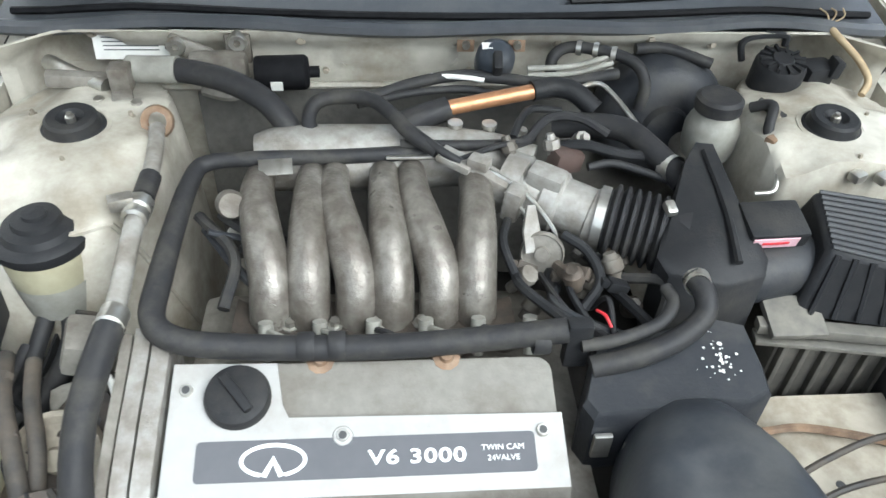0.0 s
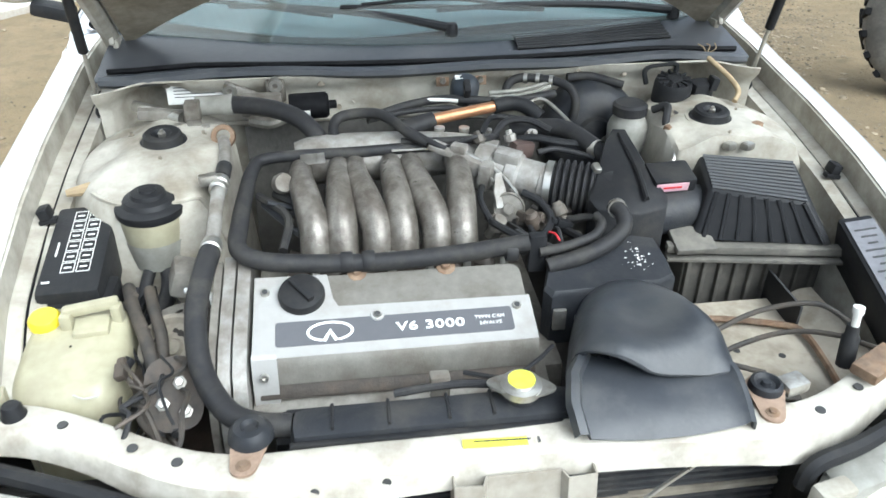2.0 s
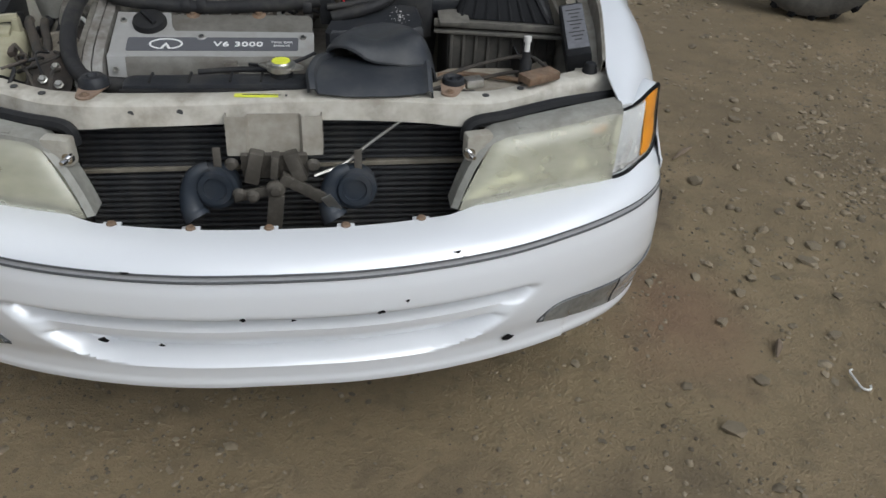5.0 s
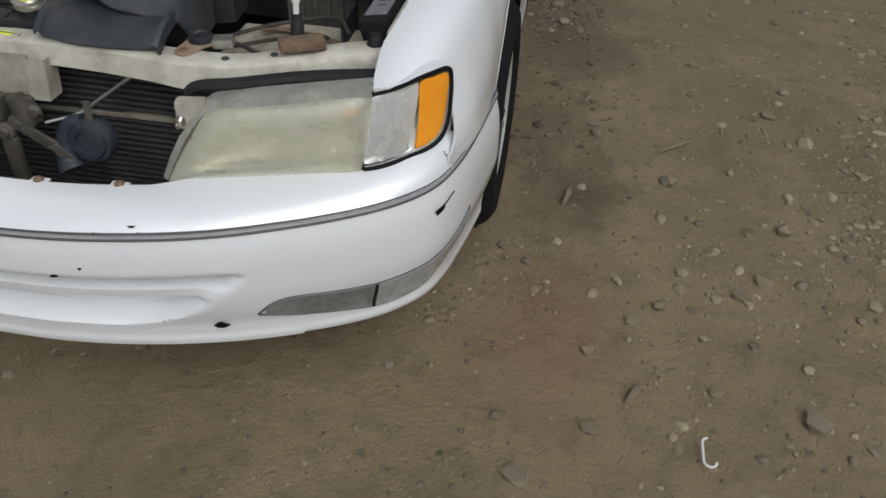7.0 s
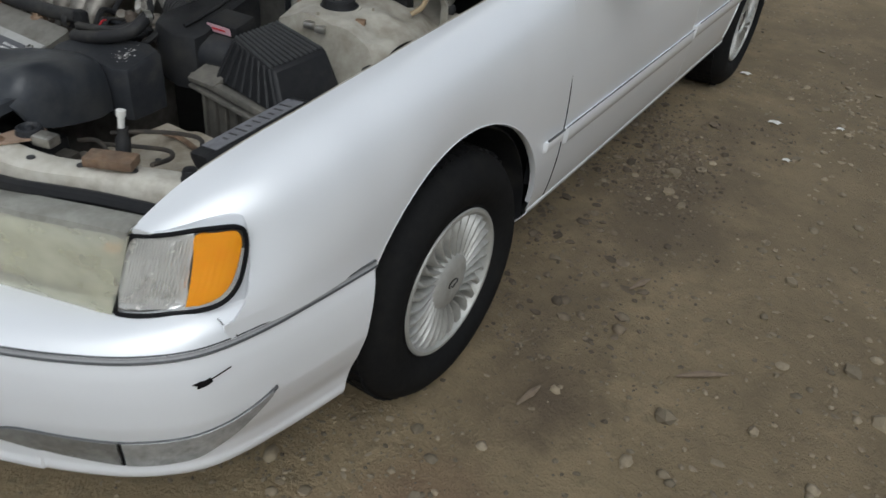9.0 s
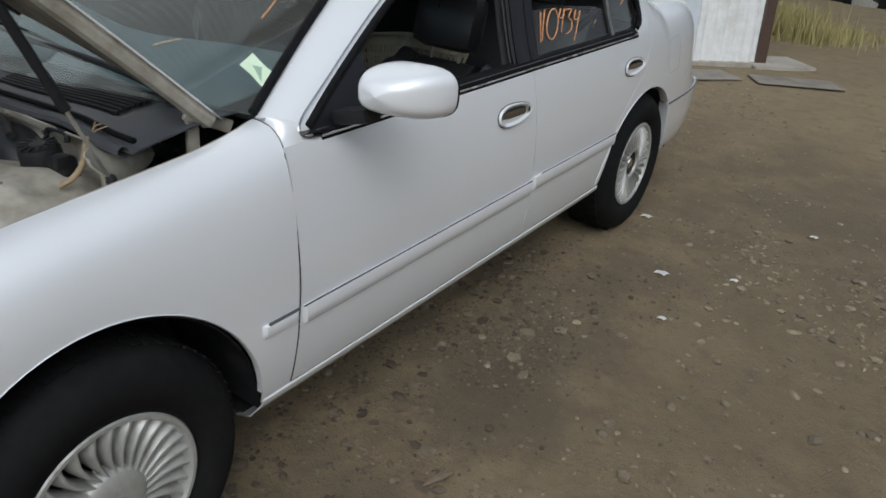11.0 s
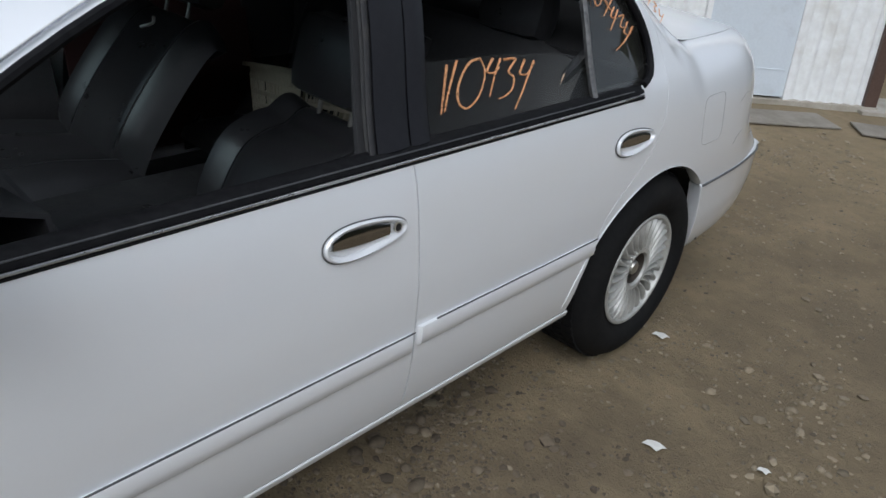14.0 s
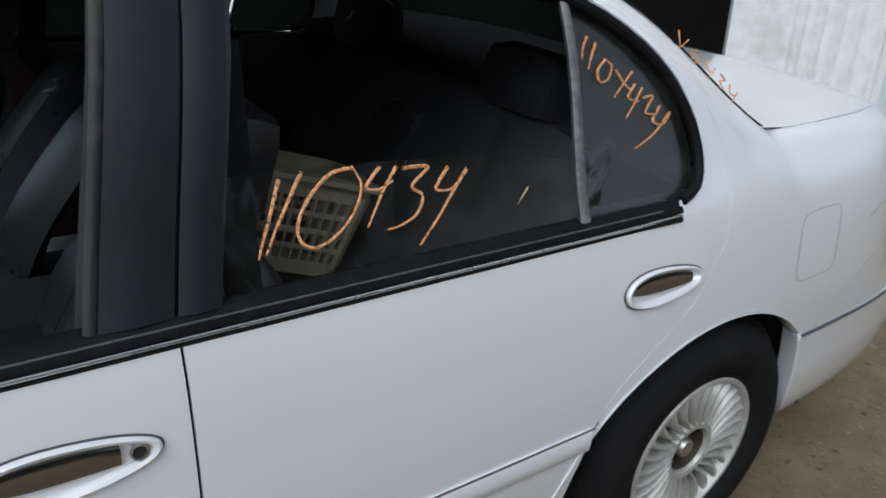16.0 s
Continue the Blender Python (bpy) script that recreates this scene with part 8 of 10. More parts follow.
for k in range(12):
    a = 2 * math.pi * k / 12
    part("canister_rib", Shape().box((0.018, 0.004, 0.006), place(0.512, 1.122, 0.906, 8, 0, 0) @ Matrix.Rotation(a, 4, "Z") @ Matrix.Translation((0.028, 0, 0.021))), BLACK, cn, "")
part("canister_side", Shape().box((0.050, 0.040, 0.055), place(0.578, 1.128, 0.890, 8, 0, 10), 0.010).box((0.016, 0.03, 0.03), place(0.600, 1.115, 0.915, 0, 12, 0), 0.005), BLACK, cn, "")
part("canister_bracket", Shape().tube([(0.468, 1.165, 0.90), (0.462, 1.168, 0.928), (0.48, 1.17, 0.94), (0.53, 1.17, 0.942), (0.535, 1.168, 0.925)], 0.006, 7), BLACK, cn, "black wire bracket")
hose("side_cable", [(0.43, 1.02, 0.90), (0.452, 1.00, 0.915), (0.44, 0.965, 0.89), (0.452, 0.925, 0.865), (0.46, 0.90, 0.86)], 0.008, RUBBER, "looped black cable")
hose("side_cable", [(0.445, 1.03, 0.905), (0.475, 0.995, 0.895), (0.48, 0.985, 0.892)], 0.007, RUBBER, "looped black cable")
hose("side_cable", [(0.452, 0.958, 0.875), (0.47, 0.935, 0.87), (0.488, 0.918, 0.858)], 0.013, TANKGREY, "grey sleeve")
hose("side_cable", [(0.40, 0.88, 0.845), (0.425, 0.878, 0.85), (0.433, 0.89, 0.862), (0.432, 0.905, 0.87)], 0.004, STEEL, "bent steel rod")
hose("frayed_wire", [(0.60, 1.185, 0.958), (0.615, 1.16, 0.945), (0.645, 1.13, 0.92), (0.655, 1.10, 0.90), (0.64, 1.08, 0.885)], 0.006, TAPE, "frayed tan taped wire")
for k in range(3):
    hose("frayed_wire", [(0.605, 1.18, 0.957), (0.60 + 0.012 * k, 1.19 - 0.005 * k, 0.97 + 0.004 * (k % 2)), (0.59 + 0.02 * k, 1.20, 0.975)], 0.0015, TAPE, "frayed tan wire end", 5)
for x, y, z in ((0.565, 0.86, 0.885), (0.53, 0.865, 0.885), (0.44, 0.945, 0.89), (0.615, 0.93, 0.895)):
    part("apron_clip", Shape().box((0.022, 0.018, 0.014), place(x, y, z, 0, 0, 25), 0.004), STEEL if y < 0.87 else RUST, car, "small clip on the apron")
# power steering reservoir
ps = part("steering_reservoir", Shape().lathe([(0.0, -0.098), (0.030, -0.097), (0.040, -0.088), (0.0465, -0.02), (0.047, 0.0), (0.046, 0.006)], place(-0.545, 0.795, 0.856) @ Matrix.Diagonal((1.16, 1.16, 1.1, 1)), 36), TANK, car, "yellowed power steering reservoir with a black cap")
part("reservoir_cap", Shape().lathe([(0.048, -0.004), (0.0505, 0.0), (0.0505, 0.010), (0.046, 0.014), (0.040, 0.016), (0.036, 0.023), (0.026, 0.026), (0.024, 0.032), (0.013, 0.034), (0.012, 0.038), (0.0, 0.039)], place(-0.545, 0.795, 0.856) @ Matrix.Diagonal((1.16, 1.16, 1.1, 1)), 36), BLACK, ps, "stepped black cap")
part("fluid_line", Shape().lathe([(0.0455, -0.045), (0.0462, -0.042), (0.041, -0.09)], place(-0.545, 0.795, 0.856) @ Matrix.Diagonal((1.16, 1.16, 1.1, 1)), 36), TANKGREY, ps, "darker fluid level")
part("reservoir_clip", Shape().box((0.03, 0.03, 0.03), place(-0.485, 0.80, 0.845), 0.008), BLACK, ps, "")
for pts, r in (([(-0.535, 0.78, 0.765), (-0.525, 0.74, 0.74), (-0.53, 0.69, 0.725), (-0.548, 0.64, 0.715), (-0.535, 0.595, 0.70), (-0.515, 0.57, 0.69)], 0.015), ([(-0.558, 0.77, 0.76), (-0.568, 0.70, 0.73), (-0.578, 0.65, 0.715), (-0.562, 0.60, 0.70)], 0.011), ([(-0.575, 0.72, 0.74), (-0.59, 0.64, 0.72), (-0.565, 0.55, 0.70), (-0.53, 0.48, 0.69)], 0.009), ([(-0.50, 0.60, 0.70), (-0.515, 0.53, 0.705), (-0.50, 0.46, 0.70), (-0.47, 0.41, 0.70)], 0.008), ([(-0.52, 0.55, 0.69), (-0.49, 0.50, 0.70), (-0.475, 0.44, 0.69)], 0.010), ([(-0.56, 0.50, 0.69), (-0.52, 0.44, 0.70), (-0.49, 0.40, 0.705)], 0.007)):
    hose("steering_hose", pts, r, RUBBER, "dusty black steering hose")
pulley = part("pulley", Shape().lathe([(0.0, 0.012), (0.012, 0.012), (0.016, 0.004), (0.040, 0.003), (0.048, 0.010), (0.054, 0.010), (0.056, 0.0), (0.050, -0.012)], place(-0.487, 0.548, 0.745, 35, -10, 0), 32), BAYDIRT, car, "dirty brown pump pulley")
part("engine_mount", Shape().box((0.09, 0.14, 0.10), place(-0.465, 0.60, 0.70, 10, 0, 20), 0.02).box((0.06, 0.06, 0.05), place(-0.475, 0.675, 0.79, 0, 20, 10), 0.01), ALUDIRT, engine, "dirty engine mount casting")
guard = Shape().tube([(-0.475, 0.63, 0.795), (-0.445, 0.625, 0.80), (-0.428, 0.60, 0.79), (-0.424, 0.555, 0.765), (-0.428, 0.50, 0.735), (-0.436, 0.46, 0.71)], 0.0045, 6)
part("belt_guard_edge", guard, PAPER, engine, "pale bare edge of the belt guard")
guard_at = place(0, 0.62 * (1 - math.cos(radians(26))), 0.774 - 0.62 * math.sin(radians(26)), 26, 0, 0)
plate = part("belt_guard", Shape().prism([(-0.474, 0.545), (-0.440, 0.51), (-0.426, 0.55), (-0.43, 0.60), (-0.455, 0.63), (-0.478, 0.62)], 0.004, guard_at), OILY, engine, "brown oily belt guard plate")
part("guard_hole", Shape().lathe([(0.0, 0.0048), (0.005, 0.0048), (0.005, 0.003)], guard_at @ Matrix.Translation((-0.452, 0.585, 0)), 12), INK, plate, "")
# relay box with a diagram on its lid
RB = Matrix.Translation((-0.655, 0.725, 0.838)) @ Matrix.Rotation(radians(8), 4, "X") @ Matrix.Rotation(radians(3), 4, "Z")
relay = part("relay_box", Shape().box((0.098, 0.225, 0.09), RB @ Matrix.Translation((0, 0, -0.05)), 0.010), BLACK, car, "black relay box, white diagram on its lid")
for i in range(2):
    for k in range(6):
        q = RB @ Matrix.Translation((-0.006 + 0.024 * i, 0.082 - 0.027 * k, -0.0045))
        for dx, dy, a, b in ((0, 0.0115, 0.021, 0.0012), (0, -0.0115, 0.021, 0.0012), (0.010, 0, 0.0012, 0.024), (-0.010, 0, 0.0012, 0.024)):
            part("diagram_line", Shape().box((a, b, 0.0008), q @ Matrix.Translation((dx, dy, 0))), PAPER, relay, "")
        part("diagram_mark", Shape().box((0.011, 0.0035, 0.0008), q), PAPER, relay, "")
part("diagram_title", Shape().box((0.003, 0.035, 0.0008), RB @ Matrix.Translation((-0.030, -0.005, -0.0045))), PAPER, relay, "")
part("diagram_mark", Shape().box((0.012, 0.004, 0.0008), RB @ Matrix.Translation((-0.034, -0.085, -0.0045))), PAPER, relay, "")
part("relay_skirt", Shape().box((0.13, 0.10, 0.12), place(-0.652, 0.645, 0.735, 0, 0, 0), 0.012), BLACK, relay, "")
part("cardboard_scrap", Shape().tube([(-0.70, 0.86, 0.862), (-0.66, 0.865, 0.866), (-0.62, 0.86, 0.868)], lambda s: 0.013 - 0.006 * abs(2 * s - 1), 8), TAPE, relay, "torn tan foam strip")
# washer tank
TANKPALE = surface("pale_worn_plastic", (0.46, 0.45, 0.385), 0.5, 0, (0.38, 0.37, 0.31), stain=(0.29, 0.275, 0.23), stain_at=0.58, stain_scale=12, bump=0.1)
bottle = [[(-0.624 + px * k, 0.520 + py * k, z) for px, py in oval(0.078, 0.100, 40, 4.2)] for z, k in ((0.50, 0.96), (0.56, 0.99), (0.64, 1.0), (0.735, 1.0), (0.757, 0.985), (0.772, 0.94), (0.781, 0.86), (0.785, 0.72), (0.786, 0.3), (0.786, 0.02))]
bottle = [[(x, y, z + (0.016 * (y - 0.52) / 0.1 if z > 0.75 else 0)) for x, y, z in r] for r in bottle]
wt = part("washer_tank", Shape().grid(bottle, wrap=True), TANK, car, "yellowed washer fluid tank with yellow cap")
part("tank_channel", Shape().lathe([(0.034, -0.24), (0.034, -0.03), (0.032, -0.014), (0.026, -0.004), (0.014, 0.0), (0.0, 0.001)], place(-0.590, 0.458, 0.770, 6, 0, 0), 24), TANKPALE, wt, "paler moulded filler channel")
part("tank_mark", Shape().tube([(-0.600, 0.428, 0.772), (-0.584, 0.420, 0.772), (-0.566, 0.424, 0.771)], 0.0016, 6), TANKPALE, wt, "moulded arrow mark")
part("tank_cap", Shape().lathe([(0.021, -0.014), (0.0235, -0.004), (0.0235, 0.006), (0.020, 0.011), (0.0, 0.012)], place(-0.672, 0.573, 0.796, 8, 0, 0), 24), YELLOW, wt, "bright yellow cap")
grip = Shape().box((0.082, 0.018, 0.016), place(-0.602, 0.576, 0.815, 0, -3, 10), 0.006).box((0.016, 0.022, 0.038), place(-0.566, 0.575, 0.798), 0.005).box((0.018, 0.022, 0.034), place(-0.636, 0.563, 0.798), 0.005).box((0.052, 0.040, 0.016), place(-0.600, 0.556, 0.792, 8, 0, 6), 0.006)
part("tank_handle", grip, TANK, wt, "moulded tank handle")
part("tank_lug", Shape().box((0.014, 0.020, 0.040), place(-0.690, 0.425, 0.775, 0, 0, 15), 0.004), TANK, wt, "moulded mounting lug")
# fuse box along the left fender
FB = Matrix.Translation((0.668, 0.552, 0.812)) @ Matrix.Rotation(radians(8), 4, "X") @ Matrix.Rotation(radians(-14), 4, "Y") @ Matrix.Rotation(radians(-8), 4, "Z")
LABELGREY = surface("grey_label", (0.20, 0.20, 0.215), 0.6, 0, (0.13, 0.13, 0.14), bump=0.0)
fuse = part("fuse_box", Shape().box((0.058, 0.235, 0.10), FB @ Matrix.Translation((0, 0, -0.05)), 0.008), BLACK, car, "black fuse box with a pale label")
part("fuse_label", Shape().box((0.048, 0.195, 0.0015), FB @ Matrix.Translation((0.003, 0.005, 0.001))), LABELGREY, fuse, "pale label with unreadable print")
for k in range(9):
    part("label_print", Shape().box((0.036 - 0.010 * (k % 3), 0.004, 0.0006), FB @ Matrix.Translation((0.004, 0.078 - 0.017 * k, 0.0021))), INK, fuse, "")
hose_mat = surface("dusty_grey_hose", (0.028, 0.025, 0.022), 0.7, 0, (0.045, 0.040, 0.034), stain=(0.10, 0.08, 0.06), stain_at=0.58, stain_scale=18, bump=0.3)
# front left corner: empty battery tray, switch, wires
TRAYPAINT = surface("dirty_cream_sheet", (0.42, 0.38, 0.31), 0.6, 0, (0.32, 0.285, 0.22), stain=(0.18, 0.145, 0.10), stain_at=0.58, stain_scale=10, grain=40, bump=0.2)
batt = part("battery_tray", Shape().grid([[(x, y, 0.655 + 0.012 * smoothstep(0.36, 0.40, x) * smoothstep(0.60, 0.56, x) + 0.03 * smoothstep(0.57, 0.62, x)) for x in np.linspace(0.30, 0.64, 24)] for y in np.linspace(0.33, 0.66, 20)], flip=False), TRAYPAINT, car, "dirty cream empty battery tray", 0.004)
part("tray_edge", Shape().tube([(0.36, 0.60, 0.674), (0.42, 0.600, 0.678), (0.53, 0.570, 0.678), (0.562, 0.545, 0.678), (0.560, 0.47, 0.677), (0.55, 0.40, 0.676)], 0.006, 6), RUST, batt, "rusty battery hold-down edge")
for x, y in ((0.433, 0.523), (0.504, 0.501), (0.458, 0.42)):
    part("tray_hole", Shape().lathe([(0.0, 0.0015), (0.006, 0.0015), (0.0065, -0.001)], place(x, y, 0.6665), 10), INK, batt, "")
part("tray_clamp", Shape().box((0.09, 0.035, 0.008), place(0.412, 0.385, 0.705, 8, 0, -12), 0.003).box((0.035, 0.03, 0.014), place(0.375, 0.372, 0.715, 0, 0, 15), 0.004), GREASE, batt, "bare dirty clamp plate")
for pts in ([(0.33, 0.50, 0.70), (0.40, 0.53, 0.715), (0.48, 0.55, 0.73), (0.56, 0.53, 0.75), (0.60, 0.48, 0.74)], [(0.34, 0.47, 0.69), (0.42, 0.50, 0.70), (0.50, 0.50, 0.72), (0.555, 0.46, 0.74), (0.58, 0.40, 0.76)], [(0.31, 0.44, 0.70), (0.36, 0.45, 0.71), (0.43, 0.43, 0.70)]):
    hose("battery_cable", pts, 0.0045, hose_mat, "dirty loose battery cable", 8)
sw = part("hood_switch", Shape().lathe([(0.013, -0.05), (0.013, 0.0), (0.010, 0.004), (0.009, 0.02), (0.0, 0.021)], place(0.523, 0.392, 0.795, -8, 0, 0), 16), BLACK, car, "black hood switch with a white tip")
part("switch_tip", Shape().lathe([(0.006, 0.0), (0.006, 0.020), (0.0085, 0.021), (0.0085, 0.032), (0.0, 0.034)], place(0.523, 0.392, 0.815, -8, 0, 0), 12), LITTER, sw, "white plastic tip")
part("switch_block", Shape().box((0.085, 0.040, 0.018), place(0.545, 0.348, 0.778, 0, 0, 28), 0.004), RUST, sw, "rusty brown bracket block")
part("wire_clip", Shape().box((0.04, 0.03, 0.02), place(0.40, 0.325, 0.775, 0, 0, 15), 0.006), STEEL, sw, "bright cable clip")

# hoses in the corner beside the washer tank
for pts, r in (([(-0.573, 0.67, 0.78), (-0.550, 0.60, 0.79), (-0.520, 0.53, 0.775), (-0.500, 0.47, 0.745), (-0.49, 0.42, 0.70)], 0.0105),
               ([(-0.538, 0.66, 0.78), (-0.520, 0.60, 0.785), (-0.500, 0.54, 0.77), (-0.495, 0.48, 0.73)], 0.0095)):
    part("side_hose", Shape().tube(pts, r, 10), hose_mat, engine, "dusty grey rubber hose")


# grimy pump, wires and plugs low down beside the belts
pump = part("pump_body", Shape().lathe([(0.0, 0.03), (0.035, 0.028), (0.045, 0.018), (0.048, 0.0), (0.048, -0.05), (0.040, -0.07), (0.0, -0.072)], place(-0.505, 0.515, 0.700, 62, 0, 25), 26), OILY, engine, "grimy brown pump body")
part("pump_plate", Shape().prism(oval(0.040, 0.055, 24, 3), 0.006, place(-0.475, 0.455, 0.735, 40, 0, 10)), OILY, pump, "dirty bare pump plate")
for x, y, z in ((-0.465, 0.46, 0.752), (-0.488, 0.435, 0.735), (-0.455, 0.425, 0.728)):
    part("pump_bolt", Shape().lathe([(0.0, 0.010), (0.006, 0.010), (0.007, 0.004), (0.010, 0.003), (0.010, 0.0)], place(x, y, z, 40, 0, 10), 6), STEEL, pump, "")
part("splash_panel", Shape().grid([[(x, y, 0.585 + 0.02 * noise.noise(Vector((x * 14, y * 14, 4)))) for x in np.linspace(-0.60, -0.40, 12)] for y in np.linspace(0.32, 0.80, 24)]), OILY, engine, "oily dark panel under the pump", 0.004)
rng = random.Random(55)
for k in range(22):
    x0, y0 = rng.uniform(-0.575, -0.455), rng.uniform(0.42, 0.74)
    pts, px, py, pz = [], x0, y0, rng.uniform(0.70, 0.80)
    for i in range(5):
        pts.append((px, py, pz))
        px, py, pz = min(-0.445, max(-0.585, px + rng.gauss(0, 0.022))), py - rng.uniform(0.015, 0.05), min(0.81, max(0.66, pz + rng.gauss(-0.008, 0.022)))
    part("loose_wire", Shape().tube(pts, rng.choice((0.0022, 0.003, 0.004, 0.0065)), 6, steps=5), rng.choice((hose_mat, RUBBER, BLACK, OILY)), engine, "grimy loose wire")
for k in range(9):
    q = place(rng.uniform(-0.57, -0.46), rng.uniform(0.42, 0.68), rng.uniform(0.73, 0.80), rng.uniform(-30, 30), rng.uniform(-30, 30), rng.uniform(0, 180))
    part("wire_plug", Shape().box((0.016, 0.026, 0.013), q, 0.003).box((0.011, 0.010, 0.009), q @ Matrix.Translation((0, 0.017, 0)), 0.002), rng.choice((BLACK, OILY, hose_mat)), engine, "small dirty wire plug")

# linkages, plugs and short hoses crowded round the throttle
for k in range(16):
    q = place(rng.uniform(0.03, 0.20), rng.uniform(0.70, 0.80), rng.uniform(0.775, 0.825), rng.uniform(-40, 40), rng.uniform(-40, 40), rng.uniform(0, 180))
    if k % 3 == 0:
        part("valve_body", Shape().lathe([(0.0, 0.016), (0.008, 0.016), (0.010, 0.010), (0.013, 0.008), (0.014, -0.008), (0.009, -0.012), (0.009, -0.024), (0.0, -0.025)], q, 14), rng.choice((ALUDIRT, GREASE, OILY)), throttle, "small grimy valve")
    else:
        part("wire_plug", Shape().box((0.018, 0.030, 0.015), q, 0.003).box((0.012, 0.012, 0.010), q @ Matrix.Translation((0, 0.020, 0)), 0.002), rng.choice((BLACK, OILY, hose_mat)), throttle, "small dirty wire plug")
for pts, r in (([(0.085, 0.965, 0.885), (0.115, 0.985, 0.905), (0.160, 0.985, 0.905), (0.20, 0.965, 0.890)], 0.007), ([(0.060, 0.955, 0.893), (0.075, 0.985, 0.905), (0.095, 1.01, 0.905), (0.14, 1.02, 0.895)], 0.006), ([(0.13, 0.955, 0.878), (0.165, 0.945, 0.885), (0.21, 0.935, 0.878), (0.26, 0.94, 0.868)], 0.008), ([(-0.02, 0.90, 0.895), (0.03, 0.915, 0.905), (0.07, 0.935, 0.900)], 0.004), ([(0.11, 0.80, 0.845), (0.14, 0.775, 0.835), (0.15, 0.735, 0.82), (0.12, 0.70, 0.80)], 0.007), ([(0.04, 0.83, 0.845), (0.03, 0.79, 0.84), (0.045, 0.745, 0.815)], 0.006)):
    part("throttle_hose", Shape().tube(pts, r, 8), rng.choice((RUBBER, BLACK, hose_mat)), throttle, "short black hose")
for x, y, z, a in ((0.075, 0.975, 0.878, 10), (0.115, 0.945, 0.885, -20), (0.16, 0.965, 0.880, 35), (0.05, 0.925, 0.895, -30)):
    part("fitting", Shape().lathe([(0.0, 0.018), (0.006, 0.018), (0.007, 0.010), (0.012, 0.009), (0.012, -0.004), (0.008, -0.006), (0.008, -0.03)], place(x, y, z, a, a * 0.7, 0), 8), rng.choice((ALU, GREASE, STEEL)), throttle, "")
part("linkage_arm", Shape().prism([(-0.008, -0.03), (0.008, -0.03), (0.014, 0.0), (0.006, 0.034), (-0.006, 0.034), (-0.012, 0.0)], 0.004, place(0.068, 0.812, 0.842, 62, 10, 20)), ALU, throttle, "bare linkage arm")
part("return_spring", Shape().tube([(0.07 + 0.007 * math.cos(t), 0.835 + 0.0022 * t, 0.838 + 0.007 * math.sin(t)) for t in np.linspace(0, 6 * math.pi, 60)], 0.0014, 5, steps=0), STEEL, throttle, "small steel return spring")

# bolts, clips and pressings on the firewall
for x, z in ((-0.57, 0.935), (-0.25, 0.93), (-0.215, 0.865), (0.02, 0.865), (0.16, 0.925), (0.31, 0.935), (0.42, 0.92)):
    part("firewall_bolt", Shape().lathe([(0.0, 0.008), (0.005, 0.008), (0.006, 0.003), (0.010, 0.002), (0.010, 0.0)], place(x, firewall_y(x, z) - 0.001, z, 90, 0, 0), 8), BAYDIRT, car, "dirty firewall bolt")
for x0, x1, z0, z1 in ((-0.19, 0.0, 0.875, 0.915), (0.19, 0.34, 0.885, 0.922)):
    ring = [(x, firewall_y(x, z) - 0.001, z) for x, z in round_rect(x0, x1, z0, z1, 0.012, 4)]
    part("pressed_edge", Shape().tube(ring + ring[:1], 0.0028, 6, steps=0), BAY, car, "pressed panel edge")

# ---- cabin ----
def pad_rows(w, pts, sides, crown, bolster, lift=0.0):
    path = smooth_path([(0, y, z) for y, z in pts], 5)
    rows = []
    for i, p in enumerate(path):
        t = (path[min(i + 1, len(path) - 1)] - path[max(i - 1, 0)]).normalized()
        nrm = Vector((0, -t.z, t.y))
        e = 1 - abs(2 * i / (len(path) - 1) - 1) ** 6
        row = []
        for s in sides:
            h = (crown * (1 - s * s) * 0.4 + bolster * math.exp(-((abs(s) - 0.78) / 0.13) ** 2) - 0.008 * math.exp(-((abs(s) - 0.54) / 0.035) ** 2)) * e - 0.05 * abs(s) ** 8
            row.append(Vector((s * w / 2, 0, 0)) + p + nrm * (h + lift))
        rows.append(row)
    return rows


def cushion(w, pts, crown=0.025, bolster=0.03):
    """An upholstered pad: a profile of (y, z) points swept over the width w, with raised side bolsters, sunk seams and a soft edge."""
    sides = [-1, -0.97, -0.92, -0.85, -0.78, -0.70, -0.62, -0.57, -0.54, -0.51, -0.45, -0.3, -0.15, 0]
    return Shape().grid(pad_rows(w, pts, sides + [-s for s in sides[-2::-1]], crown, bolster))


def stitching(w, pts, s, crown=0.025, bolster=0.03):
    """The thread line along the sunk seam at s of the half width."""
    return Shape().tube([r[0] for r in pad_rows(w, pts, [s], crown, bolster, 0.001)][2:-2], 0.0016, 5, steps=0)


def moved(shape, m):
    return Shape().add([m @ Vector(p) for p in shape.v], shape.f)


